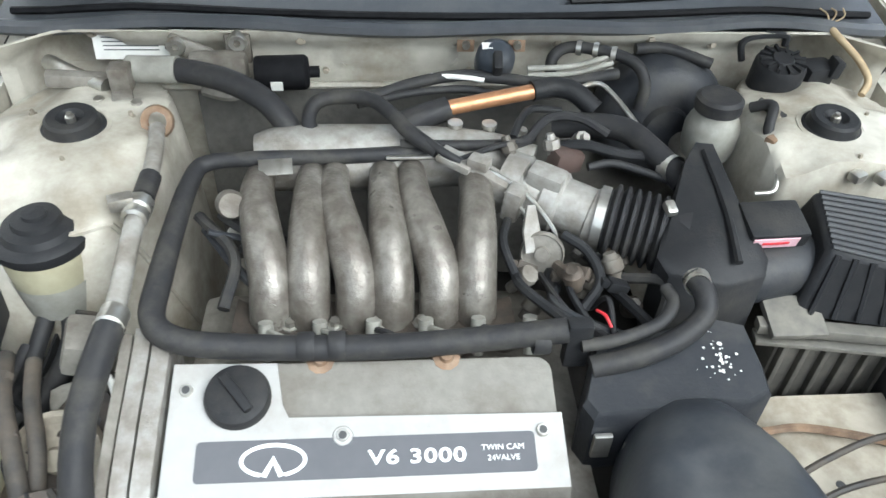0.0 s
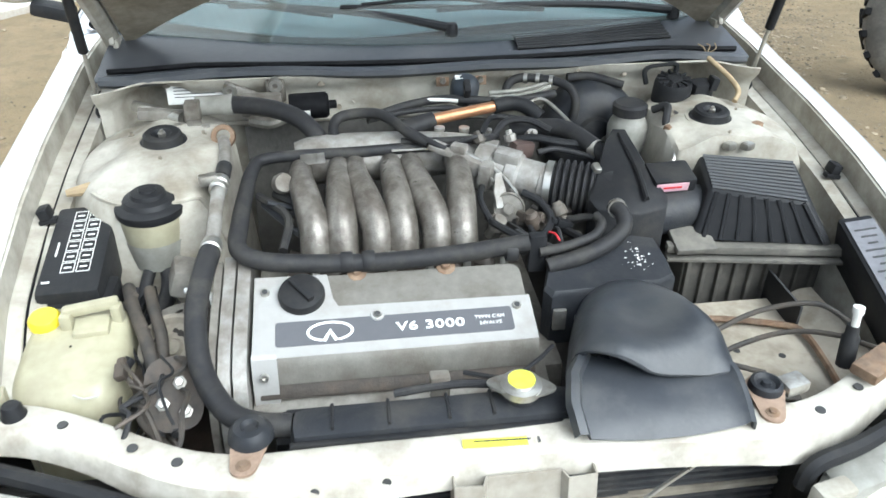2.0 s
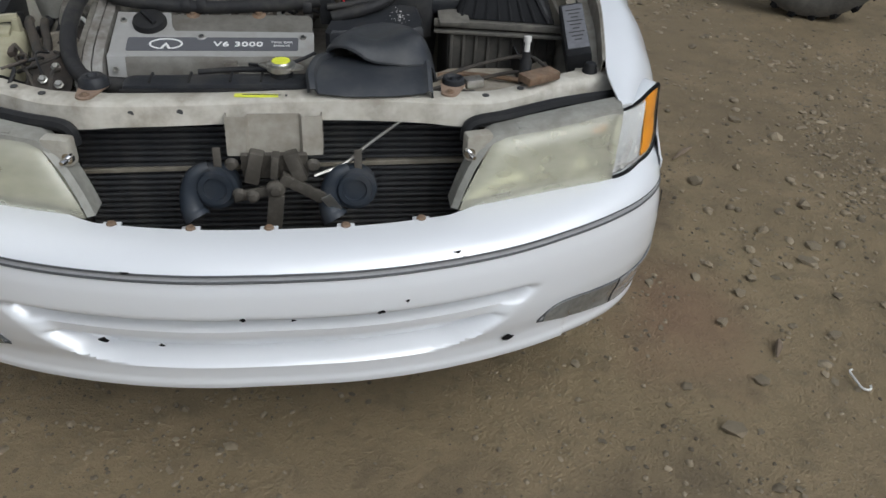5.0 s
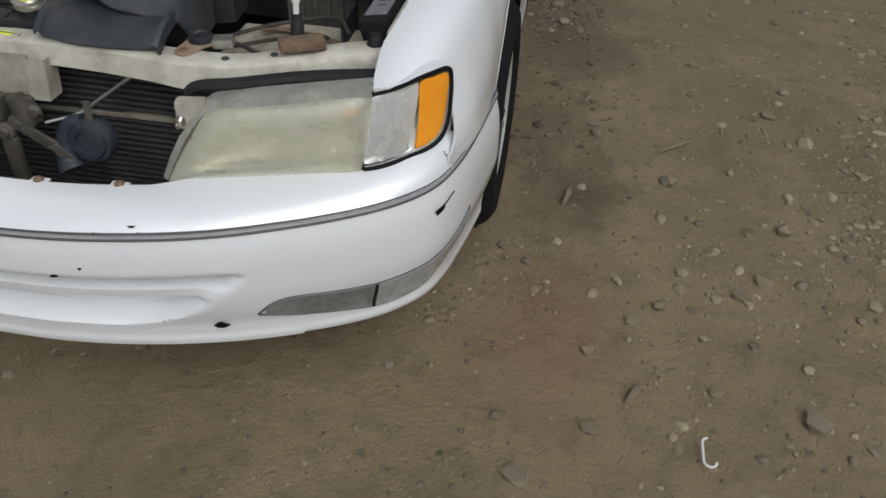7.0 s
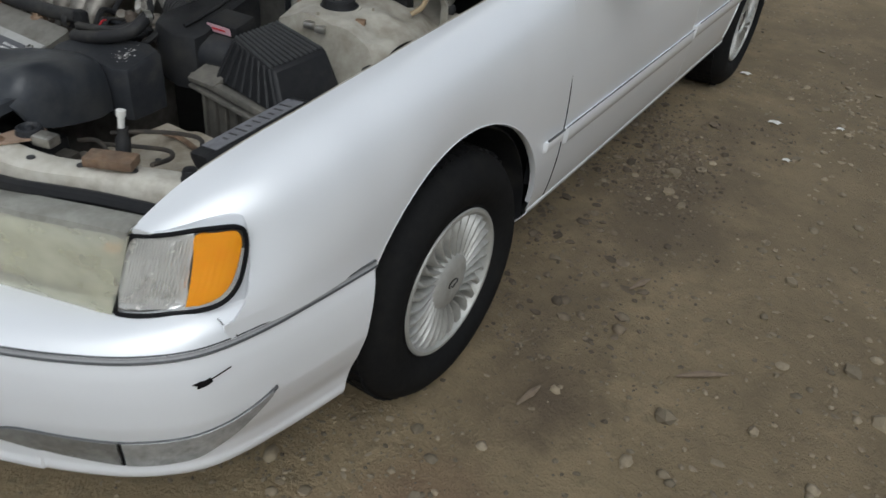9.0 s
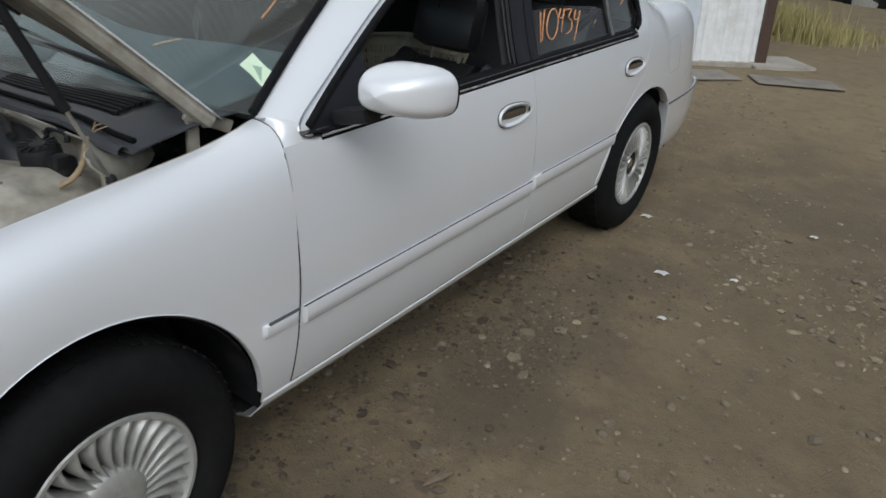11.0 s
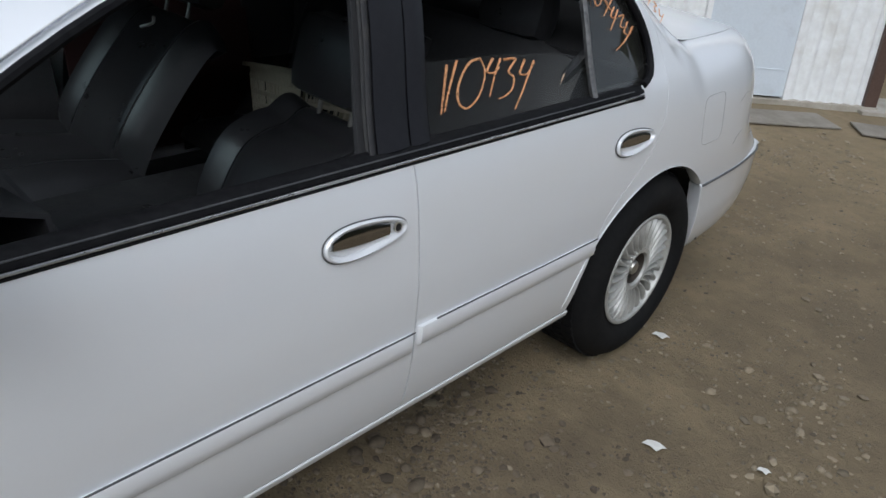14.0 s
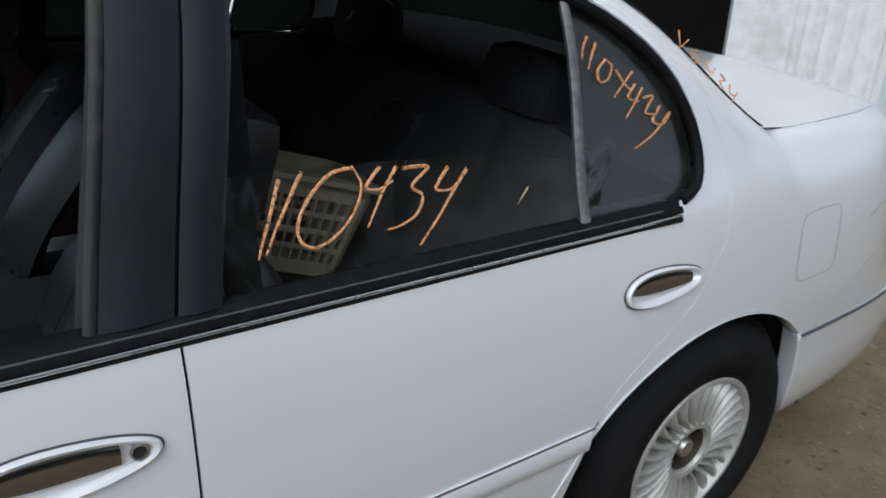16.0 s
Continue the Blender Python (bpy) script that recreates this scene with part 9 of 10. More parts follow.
for x, lean, drop in ((0.37, 0.085, 0.112), (-0.37, 0.065, 0.0)):
    at = Matrix.Translation((x, lean, 0))
    low_pad = [(2.02, 0.545), (2.05, 0.60), (2.20, 0.61), (2.36, 0.585), (2.46, 0.575)]
    back_pad = [(2.40, 0.58), (2.44, 0.66), (2.50, 0.75), (2.57, 0.84 - drop * 0.5), (2.63, 0.905 - drop), (2.68, 0.935 - drop), (2.73, 0.93 - drop)]
    seat = part("front_seat", moved(cushion(0.50, low_pad), at), LEATHER, car, "black leather front seat, reclined", 0.08)
    part("backrest", moved(cushion(0.48, back_pad, bolster=0.035), at), LEATHER, seat, "black leather backrest with stitched seams", 0.07)
    for sg in (1, -1):
        part("seam", moved(stitching(0.48, back_pad, sg * 0.54, bolster=0.035), at), TRIM, seat, "dark stitched seam")
        part("seam", moved(stitching(0.50, low_pad, sg * 0.54), at), TRIM, seat, "dark stitched seam")
    hr = Shape().box((0.27, 0.11, 0.21 if drop else 0.16), Matrix.Translation((x, 2.785 if drop else 2.83, 0.975 if drop else 1.045)) @ Matrix.Rotation(radians(-15), 4, "X"), 0.050)
    part("headrest", hr, LEATHER, seat, "black leather headrest")
    for d in (-0.06, 0.06):
        part("headrest_post", Shape().tube([(x + d, 2.72 + lean * 0.5, 0.80 if drop else 0.87), (x + d, 2.745 + lean * 0.6, 0.99)], 0.006, 8, steps=0), STEEL, seat, "")
part("belt_pin", Shape().tube([(-0.30, 2.62, 0.93), (-0.27, 2.64, 0.945), (-0.262, 2.64, 0.965)], 0.005, 6), STEEL, car, "bright metal seat pin")
rear = part("rear_seat", cushion(1.24, [(2.86, 0.48), (2.90, 0.53), (3.05, 0.545), (3.20, 0.525), (3.30, 0.52)], bolster=0.0), LEATHERDULL, car, "black leather rear bench seat", 0.08)
part("rear_backrest", cushion(1.24, [(3.24, 0.52), (3.30, 0.66), (3.36, 0.80), (3.42, 0.93), (3.45, 0.985), (3.50, 0.99)], bolster=0.0), LEATHERDULL, rear, "black leather rear backrest", 0.07)
for x in (-0.36, 0.36):
    part("rear_headrest", Shape().box((0.25, 0.115, 0.15), Matrix.Translation((x, 3.485, 1.050)) @ Matrix.Rotation(radians(-12), 4, "X"), 0.052), LEATHER, rear, "black leather headrest")
part("armrest", Shape().box((0.20, 0.05, 0.30), Matrix.Translation((0, 3.335, 0.78)) @ Matrix.Rotation(radians(-24), 4, "X"), 0.015), LEATHER, rear, "folded centre armrest")
shelf = Shape().grid([[((0.80 - 0.10 * s) * t, 3.46 + (0.34 + 0.08 * (1 - t * t)) * s, 0.985 + (0.046 + 0.026 * (1 - t * t)) * s) for t in np.linspace(-1, 1, 13)] for s in np.linspace(0, 1, 6)])
part("parcel_shelf", shelf, CARPET, car, "black parcel shelf", 0.015)
part("seat_bulkhead", Shape().box((1.60, 0.012, 0.66), place(0, 3.535, 0.655), 0.0), CARPET, car, "dark panel behind the rear seat")
part("cabin_floor", Shape().box((1.5, 1.75, 0.02), place(0, 2.45, 0.32), 0.0), CARPET, car, "black carpeted floor")
part("centre_console", Shape().box((0.20, 0.95, 0.22), place(0, 2.25, 0.47), 0.02), PLASTICDARK, car, "dark centre console")
dash = Shape().grid([[(x, y + 0.05 * (x / 0.7) ** 2, z) for y, z in ((1.50, 0.93), (1.60, 0.962), (1.78, 0.965), (1.88, 0.93), (1.90, 0.80), (1.86, 0.60))] for x in np.linspace(-0.72, 0.72, 16)], flip=True)
dashb = part("dashboard", dash, PLASTICDARK, car, "dark dashboard under an added pale blue-grey sheet", 0.01)
# added sheet that gives the lower windscreen its pale tone
sheet_rows = [[(x, 1.355 + 0.14 * (x / 0.7) ** 2 + 0.40 * s, 0.978 + 0.012 * math.sin(7 * x + 5 * s) + 0.02 * s) for x in np.linspace(-0.64, 0.64, 30)] for s in np.linspace(0, 1, 10)]
part("sun_shade", Shape().grid(sheet_rows), surface("pale_blue_shade", (0.33, 0.39, 0.43), 0.5, 0, (0.29, 0.34, 0.37), stain=(0.25, 0.28, 0.29), stain_at=0.6, stain_scale=4, bump=0.1), dashb, "pale blue-grey sheet over the dash", 0.004)
part("steering_wheel", Shape().tube([Matrix.Translation((0.37, 1.98, 0.83)) @ Matrix.Rotation(radians(-62), 4, "X") @ Vector((0.185 * math.cos(t), 0.185 * math.sin(t), 0)) for t in np.linspace(0, 2 * math.pi, 33)], 0.015, 8, False, 0).box((0.34, 0.05, 0.03), Matrix.Translation((0.37, 1.98, 0.83)) @ Matrix.Rotation(radians(-62), 4, "X"), 0.01).box((0.10, 0.12, 0.05), Matrix.Translation((0.37, 1.975, 0.825)) @ Matrix.Rotation(radians(-62), 4, "X"), 0.015), PLASTICDARK, car, "black steering wheel")
for sg in (1, -1):
    for y0, y1, mt in ((1.52, 2.55, PLASTICDARK), (2.60, 3.30, WOODRED)):
        card = Shape().grid([[(sg * (side_x(y, 0.9) - d), y, z) for z, d in ((0.36, 0.06), (0.55, 0.085), (0.62, 0.10), (0.66, 0.085), (0.80, 0.06), (0.93, 0.035), (0.945, 0.02))] for y in spaced(y0, y1, 10)])
        part("door_card", card, mt, car, "dark inner door panel", 0.01)
    part("seat_belt", Shape().grid([[(sg * (side_x(2.62, z) - 0.05) - sg * 0.015 * k, 2.60 + 0.03 * k + 0.10 * (z - 0.55), z) for k in (0, 1, 2)] for z in np.linspace(0.5, 1.22, 8)]), TRIM, car, "black seat belt", 0.002)
    part("inner_pillar", Shape().grid([[(sg * (side_x(y0 + (z - 0.94) * 0.25, z) - 0.035), y0 + (z - 0.94) * 0.25, z) for y0 in (2.46, 2.53, 2.63)] for z in np.linspace(0.4, 1.31, 10)]), PLASTICDARK, car, "dark inner pillar trim", 0.01)
    part("inner_quarter", Shape().grid([[(sg * (side_x(3.4, 0.9) - 0.06), y, z) for y in (3.28, 3.45, 3.62)] for z in np.linspace(0.45, 0.945, 6)]), PLASTICDARK, car, "dark inner quarter trim", 0.01)
part("rear_view_mirror", Shape().box((0.24, 0.03, 0.07), place(0, 1.98, 1.245, 10, 0, 0), 0.012), BLACK, car, "black rear-view mirror")

# laundry basket lying tilted on the rear seat
BK = Matrix(((0.947, 0.295, -0.128, -0.035), (-0.252, 0.928, 0.274, 3.08), (0.2, -0.227, 0.953, 0.795), (0, 0, 0, 1)))
basket = thing("laundry_basket", (-0.05, 3.0, 0.55), "cream plastic laundry basket tilted on the rear seat", "basket")


def wall_rect(k):
    return 0.226 - 0.05 * k, 0.178 - 0.045 * k


rim = Shape()
for (a, b, z) in ((0.248, 0.200, 0.0),):
    outer = round_rect(-a, a, -b, b, 0.05, 5)
    innr = round_rect(-a + 0.03, a - 0.03, -b + 0.03, b - 0.03, 0.03, 5)
    rim.grid([[BK @ Vector((x, y, h)) for x, y in o] for o, h in ((outer, -0.012), (outer, 0.0), (innr, 0.004), (innr, -0.012))], wrap=True)
part("rim", rim, BASKET, basket, "wide cream rim", 0.003)
z0 = -0.23
bot = round_rect(-wall_rect(1)[0], wall_rect(1)[0], -wall_rect(1)[1], wall_rect(1)[1], 0.03, 3)
part("bottom", Shape().prism(bot, 0.004, BK @ Matrix.Translation((0, 0, z0))), BASKET, basket, "")
for h0, h1 in ((-0.008, -0.048), (-0.078, -0.090), (-0.118, -0.130), (-0.158, -0.170), (-0.196, -0.23)):
    rr = []
    for h in (h0, h1):
        a, b = wall_rect(-h / 0.23)
        rr.append([BK @ Vector((x, y, h)) for x, y in round_rect(-a, a, -b, b, 0.035, 4)])
    part("band", Shape().grid(rr, wrap=True), BASKET, basket, "", 0.003)
stave = mesh_of("stave", Shape().box((0.012, 0.004, 1.0)), BASKET)
for side in range(4):
    cnt = 18 if side % 2 == 0 else 13
    for k in range(cnt):
        s = -0.9 + 1.8 * k / (cnt - 1)
        pts = []
        for h in (-0.03, -0.205):
            a, b = wall_rect(-h / 0.23)
            pts.append(Vector((s * a, (-b if side == 0 else b), h)) if side % 2 == 0 else Vector(((-a if side == 1 else a), s * b, h)))
        d = pts[0] - pts[1]
        o = new("stave", stave)
        o.parent = basket
        q = d.to_track_quat("Z", "Y").to_matrix().to_4x4() @ (Matrix.Rotation(radians(90), 4, "Z") if side % 2 else Matrix())
        o.matrix_basis = Matrix.Translation(-ORIGIN[basket.name]) @ BK @ Matrix.Translation((pts[0] + pts[1]) / 2) @ q @ Matrix.Diagonal((1, 1, d.length, 1))


# ---- grease pencil marks on the glass and the pillar ----
def mark(name, strokes, to3d, r, material, parent, label):
    for st in strokes:
        pts = [to3d(*p) for p in st]
        part(name, Shape().tube(pts, lambda s: r * (1.0 - 0.45 * s), 6), material, parent, label)


pane_left = bpy.data.objects["rear_door_window"]
quarter_left = bpy.data.objects["quarter_window"]
door_marks = [[(2.721, 1.072), (2.705, 1.039), (2.689, 1.008), (2.677, 0.985)], [(2.753, 1.077), (2.73, 1.047), (2.705, 1.013), (2.688, 0.988)],
              [(2.827, 1.074), (2.794, 1.07), (2.761, 1.048), (2.738, 1.019), (2.737, 0.996), (2.758, 0.986), (2.794, 0.999), (2.824, 1.025), (2.836, 1.052), (2.827, 1.074)],
              [(2.868, 1.07), (2.85, 1.055), (2.843, 1.046), (2.862, 1.042), (2.886, 1.05)], [(2.894, 1.067), (2.871, 1.043), (2.836, 0.998)], [(2.904, 1.064), (2.946, 1.061), (2.915, 1.04), (2.93, 1.025), (2.917, 1.004), (2.889, 0.993), (2.862, 0.99)],
              [(2.98, 1.057), (2.961, 1.04), (2.954, 1.03), (2.978, 1.027), (3.006, 1.043)], [(3.013, 1.051), (2.985, 1.026), (2.953, 0.996), (2.912, 0.963)]]
mark("pencil_stroke", door_marks, lambda y, z: on_side(y, z, -0.010), 0.0031, CRAYON, pane_left, "orange handwritten stroke")
mark("pencil_stroke", [[(3.123, 1.011), (3.099, 0.991)]], lambda y, z: on_side(y, z, -0.010), 0.0018, CRAYONPALE, pane_left, "faint stroke")
quarter_marks = [[(3.294, 1.217), (3.281, 1.202), (3.274, 1.185)], [(3.311, 1.207), (3.297, 1.189), (3.285, 1.17)], [(3.327, 1.182), (3.306, 1.167), (3.306, 1.15), (3.326, 1.152), (3.34, 1.171), (3.327, 1.182)],
                 [(3.349, 1.165), (3.361, 1.146), (3.378, 1.131)], [(3.387, 1.16), (3.36, 1.142), (3.336, 1.124)], [(3.389, 1.14), (3.369, 1.121), (3.394, 1.113)], [(3.406, 1.133), (3.382, 1.11), (3.358, 1.089)],
                 [(3.408, 1.118), (3.431, 1.118), (3.408, 1.095), (3.435, 1.089)], [(3.447, 1.102), (3.424, 1.079), (3.45, 1.072), (3.472, 1.087)], [(3.472, 1.09), (3.426, 1.06), (3.373, 1.04)]]
mark("pencil_stroke", quarter_marks, lambda y, z: on_side(y, z, -0.010), 0.0026, CRAYON, quarter_left, "orange handwritten stroke")
pil_a, pil_b = Vector((0.652, 3.560, 1.196)), Vector((0.696, 3.742, 1.066))
pil_x, pil_y = (pil_b - pil_a) / 7.0, Vector((-0.012, 0.018, 0.020))
pil_n = pil_x.cross(pil_y).normalized()
pil_n = pil_n if pil_n.x > 0 else -pil_n
small = [[(0.0, 1.0), (0.5, 0.0)], [(1.0, 1.0), (0.5, 0.0)], [(2.2, 0.9), (1.6, 0.6), (1.8, 0.0), (2.4, 0.3), (2.2, 0.9)], [(3.0, 1.0), (3.3, 0.4), (3.9, 0.6)], [(3.9, 1.0), (3.5, -0.2)], [(4.5, 1.0), (5.1, 0.9), (4.6, 0.5), (5.1, 0.2), (4.5, 0.0)], [(5.6, 1.0), (5.8, 0.4), (6.4, 0.6)], [(6.5, 1.0), (6.1, -0.3)]]
mark("pencil_stroke", small, lambda a, b: pil_a + pil_x * a + pil_y * (b - 0.5) + pil_n * 0.016, 0.0018, CRAYON, bpy.data.objects["roof_side_frame"], "orange handwritten stroke")


def on_screen(x, y):
    """A point just above the windscreen at (x, y)."""
    best = min(screen_points, key=lambda p: (p[0] - x) ** 2 + (p[1] - y) ** 2)
    return Vector((x, y, best[2] + (y - best[1]) * 0.52 + 0.006))


screen_points = [tuple(p) for row in [[(x * t, y - lerp(y, [1.45, 2.2], [0.20, 0.06]) * (1 - t * t), z + lerp(y, [1.45, 2.2], [0.0, 0.03]) * (1 - t * t)) for t in np.linspace(-1, 1, 61)] for x, y, z in [tuple(Vector(wind_edge[i]).lerp(Vector(wind_edge[i + 1]), k / 8)) for i in range(len(wind_edge) - 1) for k in range(8)]] for p in row]
mark("pencil_stroke", [[(0.571, 1.670), (0.552, 1.749), (0.535, 1.837), (0.533, 1.942)]], on_screen, 0.0030, CRAYON, screen, "orange handwritten stroke")
mark("pencil_stroke", [[(0.513, 1.956), (0.473, 1.897), (0.440, 1.811), (0.484, 1.802), (0.526, 1.843)], [(0.413, 1.903), (0.400, 1.841), (0.380, 1.779)], [(0.418, 1.474), (0.44, 1.50), (0.461, 1.522)]], on_screen, 0.0026, CRAYONPALE, screen, "pale handwritten stroke")
stick = Shape().grid([[on_screen(0.735 - 0.095 * a, 1.515 + 0.040 * b + 0.020 * a) for a in (0, 0.5, 1)] for b in (0, 0.5, 1)])
sticker = part("inspection_sticker", stick, STICKER, screen, "pale green sticker with unreadable print", 0.001)

# numbers on the far rear door's glass, seen from behind
far_pane = [o for o in car.children if o.name.startswith("rear_door_window") and o.name != pane_left.name][-1]
mark("pencil_stroke", [[(5.94 - y, z - 0.025) for y, z in st] for st in door_marks], lambda y, z: Vector((-on_side(y, z, -0.018).x, y, z)), 0.0028, CRAYONPALE, far_pane, "pale handwritten stroke seen through the glass")


# ---- the yard ----
def dirt_material():
    m = bpy.data.materials.new("dirt_and_gravel")
    m.use_nodes = True
    t, ln = m.node_tree.nodes, m.node_tree.links
    p = t["Principled BSDF"]
    co = t.new("ShaderNodeTexCoord")

    def noise_node(scale, detail=6, rough=0.6):
        n = t.new("ShaderNodeTexNoise")
        n.inputs["Scale"].default_value, n.inputs["Detail"].default_value, n.inputs["Roughness"].default_value = scale, detail, rough
        ln.new(co.outputs["Object"], n.inputs["Vector"])
        return n

    def blend(fac, a, b, lo, hi, top=1.0):
        mr, mx = t.new("ShaderNodeMapRange"), t.new("ShaderNodeMix")
        mr.inputs[1].default_value, mr.inputs[2].default_value, mr.inputs[4].default_value = lo, hi, top
        mx.data_type = "RGBA"
        ln.new(fac, mr.inputs[0])
        ln.new(mr.outputs[0], mx.inputs[0])
        for s, k in ((a, 6), (b, 7)):
            if isinstance(s, tuple):
                mx.inputs[k].default_value = s + (1,)
            else:
                ln.new(s, mx.inputs[k])
        return mx.outputs[2]

    big, mid, fine, speck = noise_node(0.5), noise_node(2.6, 8, 0.65), noise_node(26, 8, 0.7), noise_node(150, 3, 0.5)
    clod = noise_node(9, 6, 0.6)
    c = blend(big.outputs[0], (0.245, 0.188, 0.106), (0.19, 0.145, 0.084), 0.36, 0.62)
    c = blend(mid.outputs[0], c, (0.268, 0.205, 0.122), 0.46, 0.66, 0.6)
    c = blend(clod.outputs[0], c, (0.130, 0.101, 0.062), 0.50, 0.72, 0.6)
    c = blend(fine.outputs[0], c, (0.098, 0.077, 0.048), 0.54, 0.74, 0.5)
    c = blend(speck.outputs[0], c, (0.33, 0.28, 0.20), 0.65, 0.75, 0.40)
    def spot(c, x, y, rx, ry, colour, top):
        """A ragged patch of another colour round (x, y)."""
        mp, ds, ad = t.new("ShaderNodeMapping"), t.new("ShaderNodeVectorMath"), t.new("ShaderNodeMath")
        mp.vector_type = "TEXTURE"
        mp.inputs["Location"].default_value, mp.inputs["Scale"].default_value = (x, y, 0), (rx, ry, 50)
        ds.operation, ad.operation = "LENGTH", "MULTIPLY_ADD"
        ad.inputs[1].default_value = 2.6
        ln.new(co.outputs["Object"], mp.inputs["Vector"])
        ln.new(mp.outputs[0], ds.inputs[0])
        ln.new(mid.outputs[0], ad.inputs[0])
        ln.new(ds.outputs["Value"], ad.inputs[2])
        return blend(ad.outputs[0], colour, c, 1.45, 2.5, 1.0) if top >= 1 else blend(ad.outputs[0], blend(ad.outputs[0], c, colour, -9.0, -8.0, top), c, 1.45, 2.5, 1.0)

    c = spot(c, 1.14, 1.08, 0.17, 0.24, (0.070, 0.050, 0.034), 0.75)
    c = spot(c, 1.08, 0.45, 0.26, 0.30, (0.215, 0.128, 0.080), 0.6)
    # the car's shade along the sill, painted into the dirt colour
    c = spot(c, 1.02, 2.35, 0.30, 1.0, (0.078, 0.059, 0.040), 0.8)
    c = spot(c, 1.5, 4.8, 1.2, 1.3, (0.115, 0.088, 0.054), 0.6)
    c = spot(c, 1.9, 3.0, 1.5, 2.2, (0.135, 0.104, 0.064), 0.55)
    # two darker patches paint the shade that lies before the front bumper
    c = spot(c, 0.45, -0.75, 1.0, 0.55, (0.112, 0.087, 0.056), 0.6)
    c = spot(c, 0.55, -0.30, 0.9, 0.28, (0.085, 0.068, 0.05), 0.45)
    ln.new(c, p.inputs["Base Color"])
    p.inputs["Roughness"].default_value = 0.95
    add = t.new("ShaderNodeMath")
    add.operation = "MULTIPLY_ADD"
    add.inputs[1].default_value = 0.45
    more = t.new("ShaderNodeMath")
    more.operation = "MULTIPLY_ADD"
    more.inputs[1].default_value = 1.6
    ln.new(clod.outputs[0], more.inputs[0])
    ln.new(fine.outputs[0], more.inputs[2])
    ln.new(speck.outputs[0], add.inputs[0])
    ln.new(more.outputs[0], add.inputs[2])
    b = t.new("ShaderNodeBump")
    b.inputs["Strength"].default_value, b.inputs["Distance"].default_value = 0.9, 0.014
    ln.new(add.outputs[0], b.inputs["Height"])
    ln.new(b.outputs[0], p.inputs["Normal"])
    return m


DIRT = dirt_material()


def ground_z(x, y):
    far = smoothstep(8, 30, math.hypot(x, y - 2))
    return (0.018 * noise.noise(Vector((x * 0.7, y * 0.7, 3))) + 0.009 * noise.noise(Vector((x * 2.3, y * 2.3, 7))) + 0.004 * noise.noise(Vector((x * 8, y * 8, 1)))) * (1 - 0.5 * far) - 0.004


xs = [-400, -120, -50, -25, -15, -10, -7] + list(np.linspace(-5, 6, 150)) + [7, 9, 12, 18, 28, 55, 130, 400]
yls = [-400, -120, -50, -25, -12, -7, -4.5] + list(np.linspace(-3, 9, 160)) + [9.6, 10.4, 11.5, 13, 15, 18, 23, 32, 50, 120, 400]
g = Shape().grid([[(x, y, ground_z(x, y)) for x in xs] for y in yls])
ground = part("ground", g, DIRT, None, sharp=180)
tagged(ground, "brown packed dirt yard with scattered gravel", "ground", kind="structure")


def pebble_shape(rng, flat=0.6):
    b = bmesh.new()
    bmesh.ops.create_icosphere(b, subdivisions=1, radius=1.0)
    s = (rng.uniform(0.8, 1.35), rng.uniform(0.7, 1.05), rng.uniform(flat * 0.7, flat * 1.2))
    vs = []
    for v in b.verts:
        k = rng.uniform(0.72, 1.15)
        vs.append((v.co.x * s[0] * k, v.co.y * s[1] * k, v.co.z * s[2] * k))
    fs = [[v.index for v in f.verts] for f in b.faces]
    b.free()
    return vs, fs


rng = random.Random(11)
kinds = [pebble_shape(rng) for _ in range(14)]


def strew(name, n, area, size, seed, label, keep=None, material=ROCK):
    r = random.Random(seed)
    s = Shape()
    k = 0
    while k < n:
        x, y = r.uniform(area[0], area[1]), r.uniform(area[2], area[3])
        if keep and not keep(x, y, r):
            continue
        k += 1
        q = size[0] * (size[1] / size[0]) ** (r.random() ** 2.2)
        v, f = kinds[r.randrange(14)]
        m = Matrix.Translation((x, y, ground_z(x, y) + q * r.uniform(-0.15, 0.15))) @ Matrix.Rotation(r.uniform(0, 6.28), 4, "Z") @ Matrix.Diagonal((q, q, q, 1))
        s.add([m @ Vector(p) for p in v], f)
    ob = part(name, s, material, None, sharp=55)
    return tagged(ob, label, "gravel", kind="stuff")


def patchy(x, y, r):
    v = noise.noise(Vector((x * 0.9, y * 0.9, 20))) + 0.5 * noise.noise(Vector((x * 2.6, y * 2.6, 31)))
    return r.random() < 0.06 + 1.3 * max(0, v + 0.12) ** 1.5


strew("gravel", 26000, (-2.2, 3.2, -2.4, 6.5), (0.003, 0.011), 5, "fine pale gravel strewn over the dirt", patchy, PALEROCK)
strew("gravel", 4200, (-2.6, 3.8, -2.4, 7.5), (0.006, 0.024), 6, "coarse gravel strewn over the dirt", patchy)
strew("gravel", 5500, (1.25, 3.0, -1.4, 2.4), (0.003, 0.013), 9, "small rubble in patches on the dirt", patchy)
strew("gravel", 420, (0.5, 1.20, 1.3, 3.2), (0.008, 0.030), 7, "loose clods along the car's sill", None, CLOD)
strew("gravel", 2600, (0.45, 1.32, 1.2, 3.3), (0.004, 0.012), 12, "crumbs of dirt along the car's sill", patchy, CLOD)
strew("gravel", 1500, (1.35, 2.6, -0.6, 4.4), (0.008, 0.026), 8, "loose stones in patches on the dirt", patchy)
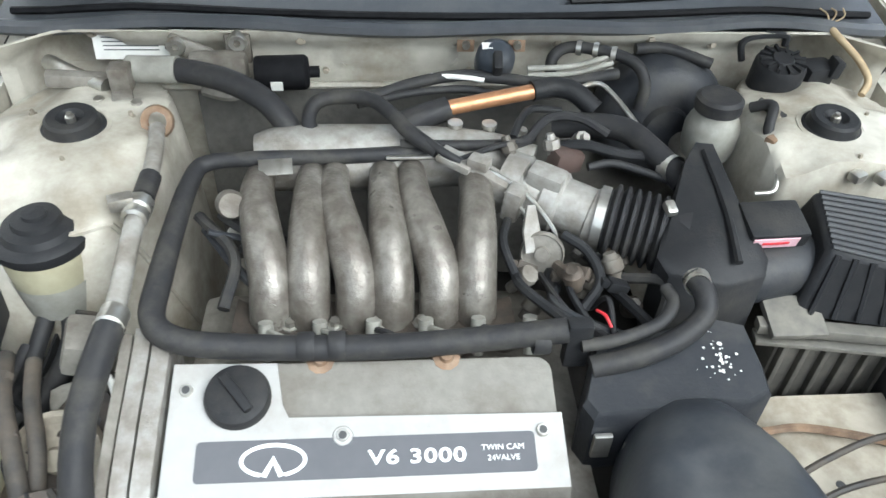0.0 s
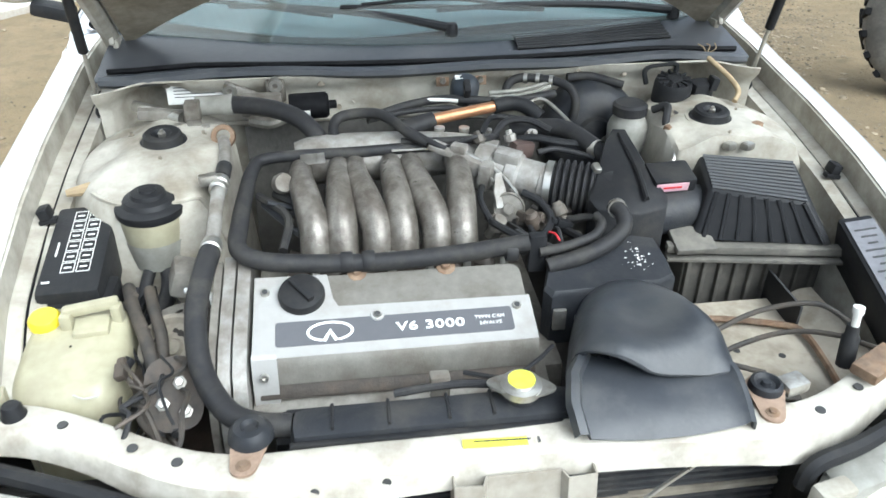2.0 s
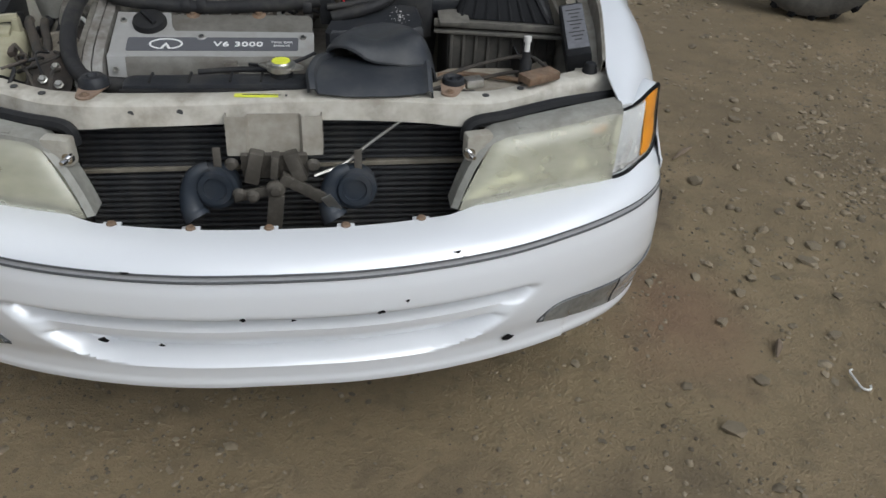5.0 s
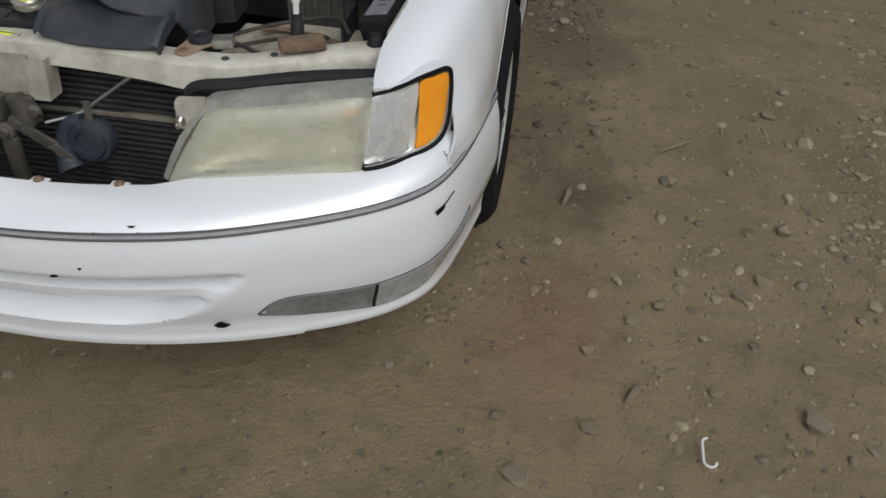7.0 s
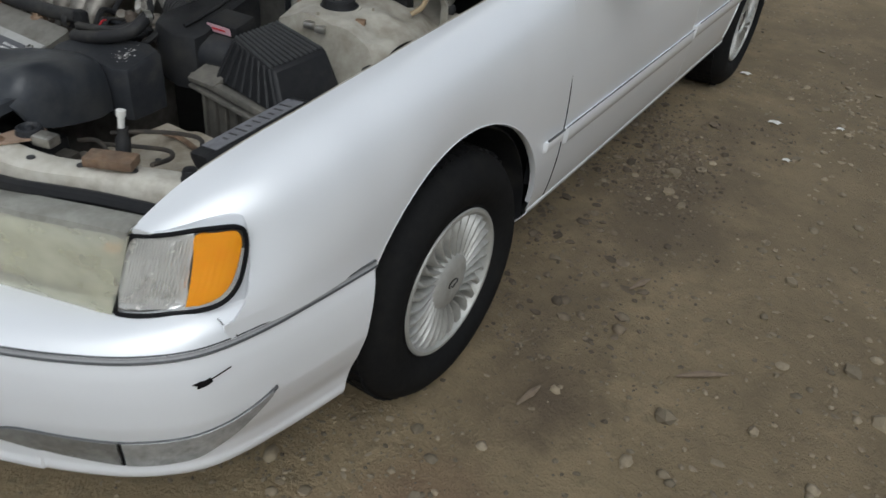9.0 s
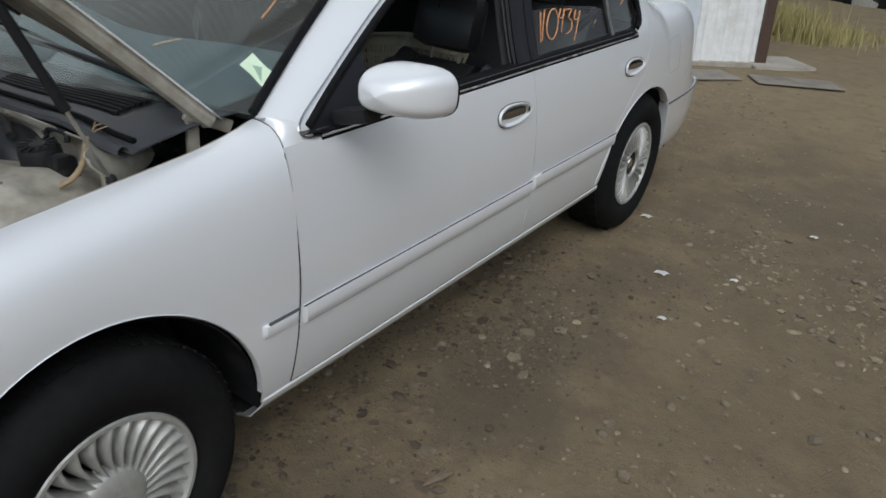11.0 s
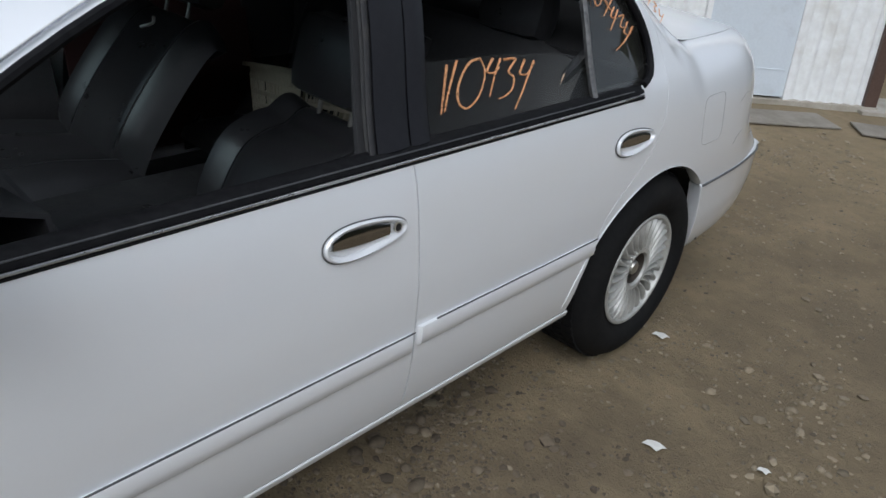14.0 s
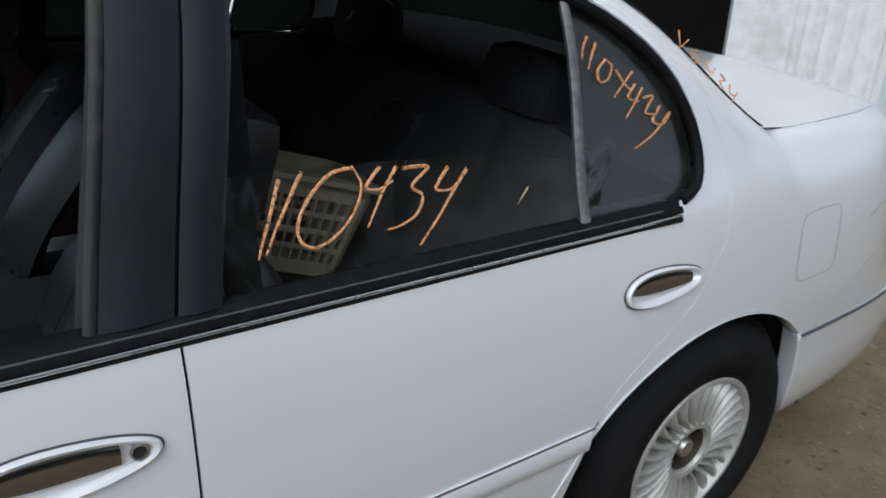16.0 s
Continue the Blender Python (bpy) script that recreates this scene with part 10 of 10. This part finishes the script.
# single stones and scraps that catch the eye
stones = [(1.415, 1.209, 0.034), (1.535, 0.882, 0.026), (1.44, 0.78, 0.022), (1.30, 0.55, 0.022), (1.19, 0.42, 0.026), (1.26, 0.70, 0.020), (1.37, 0.62, 0.024), (1.60, 0.70, 0.030), (1.66, 0.78, 0.03), (1.02, 2.36, 0.03), (1.06, 2.62, 0.026), (0.98, 2.52, 0.03), (1.09, 2.30, 0.022), (1.25, 2.75, 0.022),
          (1.75, 1.02, 0.03), (1.62, 1.30, 0.022), (1.9, 1.55, 0.035), (1.80, 1.72, 0.03), (1.55, 2.05, 0.03), (1.42, 2.25, 0.022), (1.5, 3.4, 0.03), (1.35, 3.0, 0.026), (1.95, 2.6, 0.03), (1.2, 0.18, 0.024), (1.05, 0.02, 0.03), (1.72, 0.30, 0.035), (1.5, 0.35, 0.022), (-1.3, 1.2, 0.03), (-1.45, 0.6, 0.022), (-1.2, 0.2, 0.024), (-1.6, 1.9, 0.03)]
stone_meshes = []
for v, f in kinds:
    me = mesh_of("stone", Shape().add(v, f), ROCK, 30)
    stone_meshes.append(me)
for i, (x, y, r) in enumerate(stones):
    o = new("stone", stone_meshes[i % 14])
    o.location, o.scale, o.rotation_euler = (x, y, ground_z(x, y) + r * 0.2), (r, r, r), (0, 0, i * 1.7)
    tagged(o, "dusty tan stone lying on the dirt", "stone", "loose stones")
for x, y, a, ln_ in ((1.447, 1.418, 40, 0.15), (1.10, 1.05, 80, 0.10), (1.15, 1.72, 70, 0.10), (1.30, 0.30, 60, 0.08)):
    d = Vector((math.cos(radians(a)), math.sin(radians(a)), 0)) * ln_ / 2
    c = Vector((x, y, ground_z(x, y) + 0.009))
    tagged(part("bark_strip", Shape().tube([c - d, c + Vector((0.004, 0.004, 0.006)), c + d], lambda s: 0.011 - 0.008 * abs(2 * s - 1), 6), BARK, None), "dry curled bark strip on the dirt", "bark")
for x, y, s in ((1.183, 3.303, 0.024), (0.90, 3.86, 0.022), (1.45, 3.45, 0.014), (1.32, 2.95, 0.014), (1.62, 4.2, 0.016)):
    sc = Shape().grid([[(x + s * (i - 1) + 0.3 * s * k, y + s * 0.7 * (k - 1), ground_z(x, y) + 0.010 + 0.006 * ((i + k) % 2)) for k in range(3)] for i in range(3)])
    tagged(part("paper_scrap", sc, LITTER, None, thick=0.001), "crumpled white paper scrap on the dirt", "litter")
clip = [(1.464 + 0.014 * math.cos(t), 0.164 + (0.024 if math.sin(t) > 0 else -0.024) + 0.014 * math.sin(t), 0.006) for t in np.linspace(0, 2 * math.pi, 20)]
tagged(part("plastic_loop", Shape().tube(clip[5:], 0.003, 6, steps=0), LITTER, None), "white plastic loop lying on the dirt", "litter")

# ---- shed: corrugated wall turned to the car, door, dark opening ----
CORNER, ANG = Vector((0.34, 8.13, 0)), radians(47)
along, face_n = Vector((-math.cos(ANG), -math.sin(ANG), 0)), Vector((math.sin(ANG), -math.cos(ANG), 0))


def wall_at(s, z, out=0.0):
    return CORNER + along * s + face_n * out + Vector((-0.045 * z, -0.03 * z, z))


def corrugated(s0, s1, z0, z1, pitch=0.104):
    n = int((s1 - s0) / pitch * 6)
    rows = []
    for z in (z0, z1):
        rows.append([wall_at(s0 + (s1 - s0) * i / n, z, 0.012 * max(-0.6, min(0.6, math.sin(2 * math.pi * (s0 + (s1 - s0) * i / n) / pitch))) / 0.6) for i in range(n + 1)])
    return Shape().grid(rows)


shed = thing("steel_building", tuple(wall_at(1.5, 0)), "tall white corrugated steel building with a pale blue door", "building")
H = 9.6
part("wall", corrugated(0.05, 0.66, 0.04, H), SHEDWHITE, shed, "white corrugated steel sheet", 0.003)
part("wall", corrugated(1.42, 1.95, 0.04, H), SHEDWHITE, shed, "white corrugated steel sheet", 0.003)
part("wall", corrugated(0.66, 1.42, 2.12, H), SHEDWHITE, shed, "white corrugated steel sheet", 0.003)
part("wall", corrugated(3.3, 12.0, 0.04, H), SHEDWHITE, shed, "white corrugated steel sheet", 0.003)
part("wall", corrugated(2.29, 3.3, 2.2, H), SHEDWHITE, shed, "white corrugated steel sheet", 0.003)


def slab(s0, s1, z0, z1, o0, o1):
    c = [(s0, o0), (s1, o0), (s1, o1), (s0, o1)]
    v = [wall_at(s, z0, o) for s, o in c] + [wall_at(s, z1, o) for s, o in c]
    return Shape().add(v, [(3, 2, 1, 0), (4, 5, 6, 7), (0, 1, 5, 4), (1, 2, 6, 5), (2, 3, 7, 6), (3, 0, 4, 7)])


part("corner_post", slab(-0.05, 0.05, 0.0, H, -0.05, 0.04), BROWN, shed, "brown painted corner post", outward=True)
door = part("door", slab(0.70, 1.38, 0.055, 2.1, -0.02, 0.012), SHEDDOOR, shed, "pale blue-grey steel door", outward=True)
part("door_frame", slab(0.66, 0.70, 0.04, 2.14, -0.03, 0.025).add(*(lambda q: (q.v, q.f))(slab(1.38, 1.42, 0.04, 2.14, -0.03, 0.025))), SHEDWHITE, shed, "white door frame", outward=True)
part("door_knob", Shape().lathe([(0.028, 0.0), (0.028, 0.006), (0.012, 0.01), (0.011, 0.035), (0.024, 0.045), (0.027, 0.058), (0.018, 0.068), (0.0, 0.07)], Matrix.Translation(wall_at(0.76, 0.945, 0.012)) @ face_n.to_track_quat("Z", "Y").to_matrix().to_4x4(), 24), STEEL, door, "steel door knob")
part("knob_plate", slab(0.735, 0.785, 0.87, 1.0, 0.012, 0.015), DARKIRON, door, "dark latch plate", outward=True)
part("door_trim", slab(0.73, 1.35, 0.25, 0.26, 0.012, 0.016), SHEDDOOR, door, "", outward=True)
part("jamb", slab(1.95, 2.29, 0.04, 2.2, -0.06, 0.02), SHEDWHITE, shed, "white painted door jamb", outward=True)
part("sill_beam", slab(-0.06, 12.0, -0.03, 0.04, -0.08, 0.05), CONCRETE, shed, "worn concrete footing", outward=True)
hw = part("high_window", slab(8.2, 10.6, 5.6, 7.0, 0.014, 0.04), surface("sky_lit_pane", (0.75, 0.80, 0.80), 0.12, 0.85, bump=0.0), shed, "pale window pane high in the wall", outward=True)
part("side_wall", Shape().add([CORNER + Vector((0, 0, 0)), CORNER - face_n * 4, CORNER - face_n * 4 + Vector((0, 0, H)), CORNER + Vector((0, 0, H))], [(0, 1, 2, 3)]), SHEDWHITE, shed, "white steel side wall", 0.01)
# near-black sheet whose colour stands for the unlit inside of the building
part("inner_wall", Shape().add([wall_at(0, 0, -3), wall_at(12, 0, -3), wall_at(12, H, -3), wall_at(0, H, -3)], [(0, 1, 2, 3)]), DARKIRON, shed, "dark sheet for the unlit interior", 0.02)
part("roof", slab(-0.2, 12.2, H, H + 0.08, -4.2, 0.25), SHEDWHITE, shed, "white steel roof", outward=True)
tagged(part("door_step", slab(-0.55, 0.1, -0.03, 0.022, -0.35, 0.12), CONCRETE, None, outward=True), "worn concrete slab beside the shed", "slab")
for s, o, w, d, a in ((0.95, 0.42, 0.85, 0.34, 2), (0.02, 0.62, 0.75, 0.30, -14)):
    c = wall_at(s, 0.010, o)
    tagged(part("board", Shape().box((w, d, 0.012), Matrix.Translation(c) @ Matrix.Rotation(ANG + radians(a), 4, "Z"), 0.004), BOARD, None), "grey weathered board lying on the dirt", "board")


# ---- distance: dry grass, parked wrecks, a loader wheel, brush ----
def tuft(cx, cy, n, h, spread, seed):
    r = random.Random(seed)
    s = Shape()
    for _ in range(n):
        x, y = cx + r.gauss(0, spread), cy + r.gauss(0, spread)
        a, hh, w = r.uniform(0, 6.28), h * r.uniform(0.5, 1.15), r.uniform(0.003, 0.007)
        dx, dy = math.cos(a), math.sin(a)
        b = r.uniform(0.1, 0.7) * hh
        z = ground_z(x, y)
        s.add([(x - dy * w, y + dx * w, z), (x + dy * w, y - dx * w, z), (x + dx * b * 0.4 + dy * w * 0.6, y + dy * b * 0.4 - dx * w * 0.6, z + hh * 0.6), (x + dx * b * 0.4 - dy * w * 0.6, y + dy * b * 0.4 + dx * w * 0.6, z + hh * 0.6), (x + dx * b, y + dy * b, z + hh)], [(0, 1, 2, 3), (3, 2, 4)])
    return s


for i, (x, y, n, h, sp) in enumerate(((-0.45, 10.3, 900, 0.30, 0.25), (-0.05, 10.5, 900, 0.32, 0.28), (0.35, 10.2, 700, 0.22, 0.25), (-0.3, 11.3, 400, 0.30, 0.35), (0.9, 10.9, 200, 0.12, 0.25))):
    tagged(part("dry_grass", tuft(x, y, n, h, sp, 40 + i), GRASS, None, sharp=180), "clump of dry yellow grass behind the shed", "grass", kind="stuff")


def parked_car(name, at, turn, paint, label, wheels=True, tail=False):
    """A plain sedan: origin on the ground in its middle, nose towards local -y."""
    m = Matrix.Translation(at) @ Matrix.Rotation(radians(turn), 4, "Z")
    c = thing(name, at, label, "car", "wrecked cars in the yard")
    W2 = 0.83
    stations = [(-2.15, 0.30, 0.55, 0.70), (-2.05, 0.24, 0.66, 0.93), (-1.6, 0.22, 0.76, 1.0), (-0.95, 0.22, 0.88, 1.0), (0.0, 0.22, 0.90, 1.0), (1.1, 0.22, 0.93, 1.0), (1.7, 0.24, 0.92, 0.97), (2.05, 0.30, 0.86, 0.9), (2.15, 0.36, 0.62, 0.78)]
    rows = []
    for y, z0, z1, k in stations:
        w = W2 * k
        rows.append([m @ Vector(p) for p in ((-w * 0.9, y, z0), (-w, y, z0 + 0.12), (-w, y, (z0 + z1) / 2 + 0.05), (-w * 0.96, y, z1 - 0.06), (-w * 0.82, y, z1), (0, y, z1 + 0.03), (w * 0.82, y, z1), (w * 0.96, y, z1 - 0.06), (w, y, (z0 + z1) / 2 + 0.05), (w, y, z0 + 0.12), (w * 0.9, y, z0))])
    part("body", Shape().grid(rows).add(rows[0], [tuple(range(11))]).add(rows[-1], [tuple(range(10, -1, -1))]), paint, c, "", outward=True)
    rows = []
    for y, z, w in ((-0.95, 0.88, 0.74), (-0.35, 1.30, 0.60), (0.1, 1.38, 0.57), (0.75, 1.36, 0.57), (1.45, 0.92, 0.70)):
        rows.append([m @ Vector(p) for p in ((-w, y, z), (-w * 0.5, y, z + 0.03), (0, y, z + 0.04), (w * 0.5, y, z + 0.03), (w, y, z))])
    part("roof", Shape().grid(rows[1:4]), paint, c, "", 0.02)
    part("windscreen", Shape().grid(rows[0:2]), TRIM, c, "dark glass", 0.01)
    part("rear_window", Shape().grid(rows[3:5]), TRIM, c, "dark glass", 0.01)
    for sg in (1, -1):
        part("side_window", Shape().add([m @ Vector(p) for p in ((sg * 0.78, -0.85, 0.90), (sg * 0.78, 1.35, 0.92), (sg * 0.60, 0.80, 1.33), (sg * 0.60, -0.30, 1.30))], [(0, 1, 2, 3)]), TRIM, c, "dark side window", 0.02)
        part("pillar", Shape().tube([m @ Vector((sg * 0.78, -0.93, 0.90)), m @ Vector((sg * 0.61, -0.34, 1.32)), m @ Vector((sg * 0.585, 0.2, 1.39)), m @ Vector((sg * 0.59, 0.78, 1.37)), m @ Vector((sg * 0.75, 1.45, 0.92))], 0.035, 6), paint, c, "")
        part("head_lamp", Shape().box((0.34, 0.08, 0.13), m @ Matrix.Translation((sg * 0.52, -2.10, 0.62)), 0.02), CLEARLENS, c, "clear head lamp")
        part("tail_lamp", Shape().box((0.26, 0.08, 0.15), m @ Matrix.Translation((sg * 0.58, 2.10, 0.78)), 0.02), surface("red_lens", (0.55, 0.03, 0.02), 0.2, 0, bump=0.0, coat=0.5), c, "red tail lamp")
        if wheels:
            for y in (-1.32, 1.30):
                w_ = part("wheel", Shape().lathe([(0.30, -0.16), (0.31, -0.03), (0.29, 0.0), (0.20, 0.005), (0.19, -0.02)], m @ Matrix.Translation((sg * 0.83, y, 0.31)) @ Matrix.Rotation(radians(90 * sg), 4, "Y"), 28), TYRE, c, "black tyre")
                part("wheel_rim", Shape().lathe([(0.19, -0.02), (0.17, -0.01), (0.06, 0.0), (0.0, 0.0)], m @ Matrix.Translation((sg * 0.83, y, 0.31)) @ Matrix.Rotation(radians(90 * sg), 4, "Y"), 20), RIM, w_, "grey rim")
    part("bumper", Shape().box((1.55, 0.16, 0.18), m @ Matrix.Translation((0, -2.14, 0.42)), 0.05), paint, c, "")
    return c


NAVY = surface("dark_blue_paint", (0.035, 0.045, 0.12), 0.3, 0, (0.05, 0.06, 0.14), bump=0.02, coat=0.8)
CREAMPAINT = surface("cream_paint", (0.66, 0.62, 0.52), 0.35, 0, (0.6, 0.56, 0.47), stain=(0.4, 0.36, 0.28), stain_at=0.66, stain_scale=3, bump=0.02, coat=0.6)
DARKGREEN = surface("black_green_paint", (0.018, 0.024, 0.022), 0.3, 0, (0.03, 0.035, 0.033), bump=0.02, coat=0.7)
parked_car("parked_car", (-2.1, 19.0, -0.3), 20, NAVY, "dark blue wrecked sedan on dirt")
parked_car("parked_car", (-0.75, 21.5, -0.2), 14, CREAMPAINT, "cream wrecked sedan on dirt")
parked_car("parked_car", (1.62, 15.2, -0.25), 92, DARKGREEN, "black sedan with no grille, on dirt")
parked_car("parked_car", (-3.4, 27.5, 0), 30, NAVY, "dark wrecked sedan far off")
parked_car("parked_car", (0.6, 27.0, 0), 60, CREAMPAINT, "pale wrecked sedan far off")
parked_car("parked_car", (3.6, 24.0, 0), 40, DARKGREEN, "dark wrecked sedan far off")

# big orange-hubbed loader tyre
DUSTTYRE = surface("dusty_loader_tyre", (0.105, 0.098, 0.086), 0.85, 0, (0.15, 0.14, 0.12), stain=(0.055, 0.052, 0.048), stain_at=0.56, stain_scale=5, bump=0.3)
LW = Matrix.Translation((2.84, 3.11, 0.408)) @ Matrix.Rotation(radians(-118), 4, "Z") @ Matrix.Rotation(radians(90), 4, "Y") @ Matrix.Scale(0.80, 4)
lw = part("loader_wheel", Shape().lathe([(0.24, -0.10), (0.26, -0.14), (0.34, -0.16), (0.45, -0.15), (0.495, -0.12), (0.505, 0.0), (0.495, 0.12), (0.45, 0.15), (0.37, 0.16), (0.35, 0.152), (0.33, 0.158), (0.29, 0.146), (0.275, 0.132), (0.26, 0.14), (0.24, 0.10)], LW, 56), DUSTTYRE, None)
tagged(lw, "large worn tyre with an orange hub on the dirt", "wheel")
ORANGE = surface("orange_painted_hub", (0.55, 0.22, 0.05), 0.6, 0, (0.45, 0.17, 0.04), stain=(0.25, 0.13, 0.06), stain_at=0.58, stain_scale=9, bump=0.2)
part("hub", Shape().lathe([(0.245, -0.12), (0.235, -0.08), (0.20, -0.06), (0.08, -0.055), (0.07, -0.09), (0.0, -0.09)], LW, 40).lathe([(0.245, 0.12), (0.235, 0.08), (0.20, 0.06), (0.08, 0.055), (0.07, 0.09), (0.0, 0.09)], LW, 40), ORANGE, lw, "orange painted hub")
for k in range(22):
    for h in (-0.07, 0.07):
        q = LW @ Matrix.Rotation(2 * math.pi * (k + (0.5 if h > 0 else 0)) / 22, 4, "Z") @ Matrix.Translation((0.50, 0, h)) @ Matrix.Rotation(radians(25 if h > 0 else -25), 4, "X")
        part("lug", Shape().box((0.035, 0.045, 0.15), q, 0.008), TYRE, lw, "")

# brush along the far side of the yard
LEAF = surface("dusty_green_leaf", (0.075, 0.10, 0.045), 0.7, 0, (0.11, 0.13, 0.06), grain=4, grain_mix=0.5, bump=0.0)


def bush(cx, cy, h, w, n, seed):
    r = random.Random(seed)
    b = thing("bush", (cx, cy, 0), "dusty green bush at the edge of the yard", "bush", "bushes at the edge")
    tr = Shape()
    for k in range(6):
        a = r.uniform(0, 6.28)
        tr.tube([(cx, cy, 0), (cx + 0.2 * w * math.cos(a), cy + 0.2 * w * math.sin(a), h * 0.35), (cx + 0.4 * w * math.cos(a), cy + 0.4 * w * math.sin(a), h * 0.75)], lambda s: 0.045 * (1 - 0.8 * s), 6)
    part("stem", tr, BARK, b, "bare brown stems")
    lf = Shape()
    cl = [(r.gauss(0, 0.32) * w, r.gauss(0, 0.32) * w, h * r.uniform(0.25, 1.0), r.uniform(0.2, 0.45)) for _ in range(26)]
    for _ in range(n):
        x, y, z, s = r.choice(cl)
        p = Vector((cx + x + r.gauss(0, s * 0.5), cy + y + r.gauss(0, s * 0.5), max(0.05, z + r.gauss(0, s * 0.4))))
        q = Euler((r.uniform(-1, 1), r.uniform(-1, 1), r.uniform(0, 6.28))).to_matrix()
        d = r.uniform(0.03, 0.06)
        lf.add([p + q @ Vector(v) for v in ((-d, 0, 0), (0, -d * 0.5, 0.01), (d, 0, 0), (0, d * 0.5, 0.01))], [(0, 1, 2, 3)])
    part("leaf_mass", lf, LEAF, b, "small dusty leaves")
    return b


for i, (x, y, h, w) in enumerate(((-6.0, -1.5, 2.6, 1.6), (-6.6, 1.2, 2.2, 1.5), (-6.2, 3.6, 2.9, 1.7), (-7.0, 6.2, 2.4, 1.6), (-6.0, 8.8, 2.8, 1.8), (2.8, 33, 4.0, 3.0), (-2.0, 36, 4.5, 3.0), (7.0, 34, 4.2, 3.0))):
    bush(x, y, h, w, 2600, 70 + i)


# a ring of trees and scrub that closes the yard far off
rng = random.Random(77)
ring = Shape()
for k in range(16000):
    a = rng.uniform(0, 2 * math.pi)
    r = 30 + rng.uniform(0, 5)
    top = 6.0 + 2.2 * noise.noise(Vector((math.cos(a) * 4, math.sin(a) * 4, 2))) + 1.2 * noise.noise(Vector((math.cos(a) * 15, math.sin(a) * 15, 5)))
    h = top * rng.random() ** 0.8
    c = Vector((r * math.cos(a), 2.4 + r * math.sin(a), h))
    q = rng.uniform(0.25, 0.7)
    u = Vector((rng.gauss(0, 1), rng.gauss(0, 1), rng.gauss(0, 1))).normalized() * q
    w = u.cross(Vector((rng.gauss(0, 1), rng.gauss(0, 1), rng.gauss(0, 1)))).normalized() * q * 0.7
    ring.add([c - u, c - w, c + u, c + w], [(0, 1, 2, 3)])
tagged(part("far_trees", ring, FARLEAF, None, sharp=1), "dusty green tree line far behind the yard", "trees", kind="stuff")
# taller trees stand nearer along both sides of the yard
for name, x0, x1, y0, y1, seed in (("near_trees", 13.0, 17.0, -9.0, 15.0, 81), ("near_trees", -17.0, -12.5, -8.0, 9.0, 82)):
    rng = random.Random(seed)
    crowns = [(rng.uniform(x0, x1), rng.uniform(y0, y1), rng.uniform(1.5, 7.5 if x0 > 0 else 9.5), rng.uniform(1.0, 2.1)) for _ in range(90)]
    belt = Shape()
    for k in range(11000):
        cx, cy, cz, cr = rng.choice(crowns)
        c = Vector((rng.gauss(cx, cr * 0.55), rng.gauss(cy, cr * 0.55), max(0.2, rng.gauss(cz, cr * 0.5))))
        q = rng.uniform(0.10, 0.30)
        u = Vector((rng.gauss(0, 1), rng.gauss(0, 1), rng.gauss(0, 1))).normalized() * q
        w = u.cross(Vector((rng.gauss(0, 1), rng.gauss(0, 1), rng.gauss(0, 1)))).normalized() * q * 0.7
        belt.add([c - u, c - w, c + u, c + w], [(0, 1, 2, 3)])
    for cx, cy, cz, cr in crowns[::4]:
        belt.tube([(cx, cy, -0.1), (cx + 0.2, cy, cz * 0.5), (cx, cy + 0.2, cz)], lambda s: 0.16 * (1 - 0.7 * s), 7)
    tagged(part(name, belt, FARLEAF, None, sharp=1), "tall dusty green trees along the side of the yard", "trees", kind="stuff")
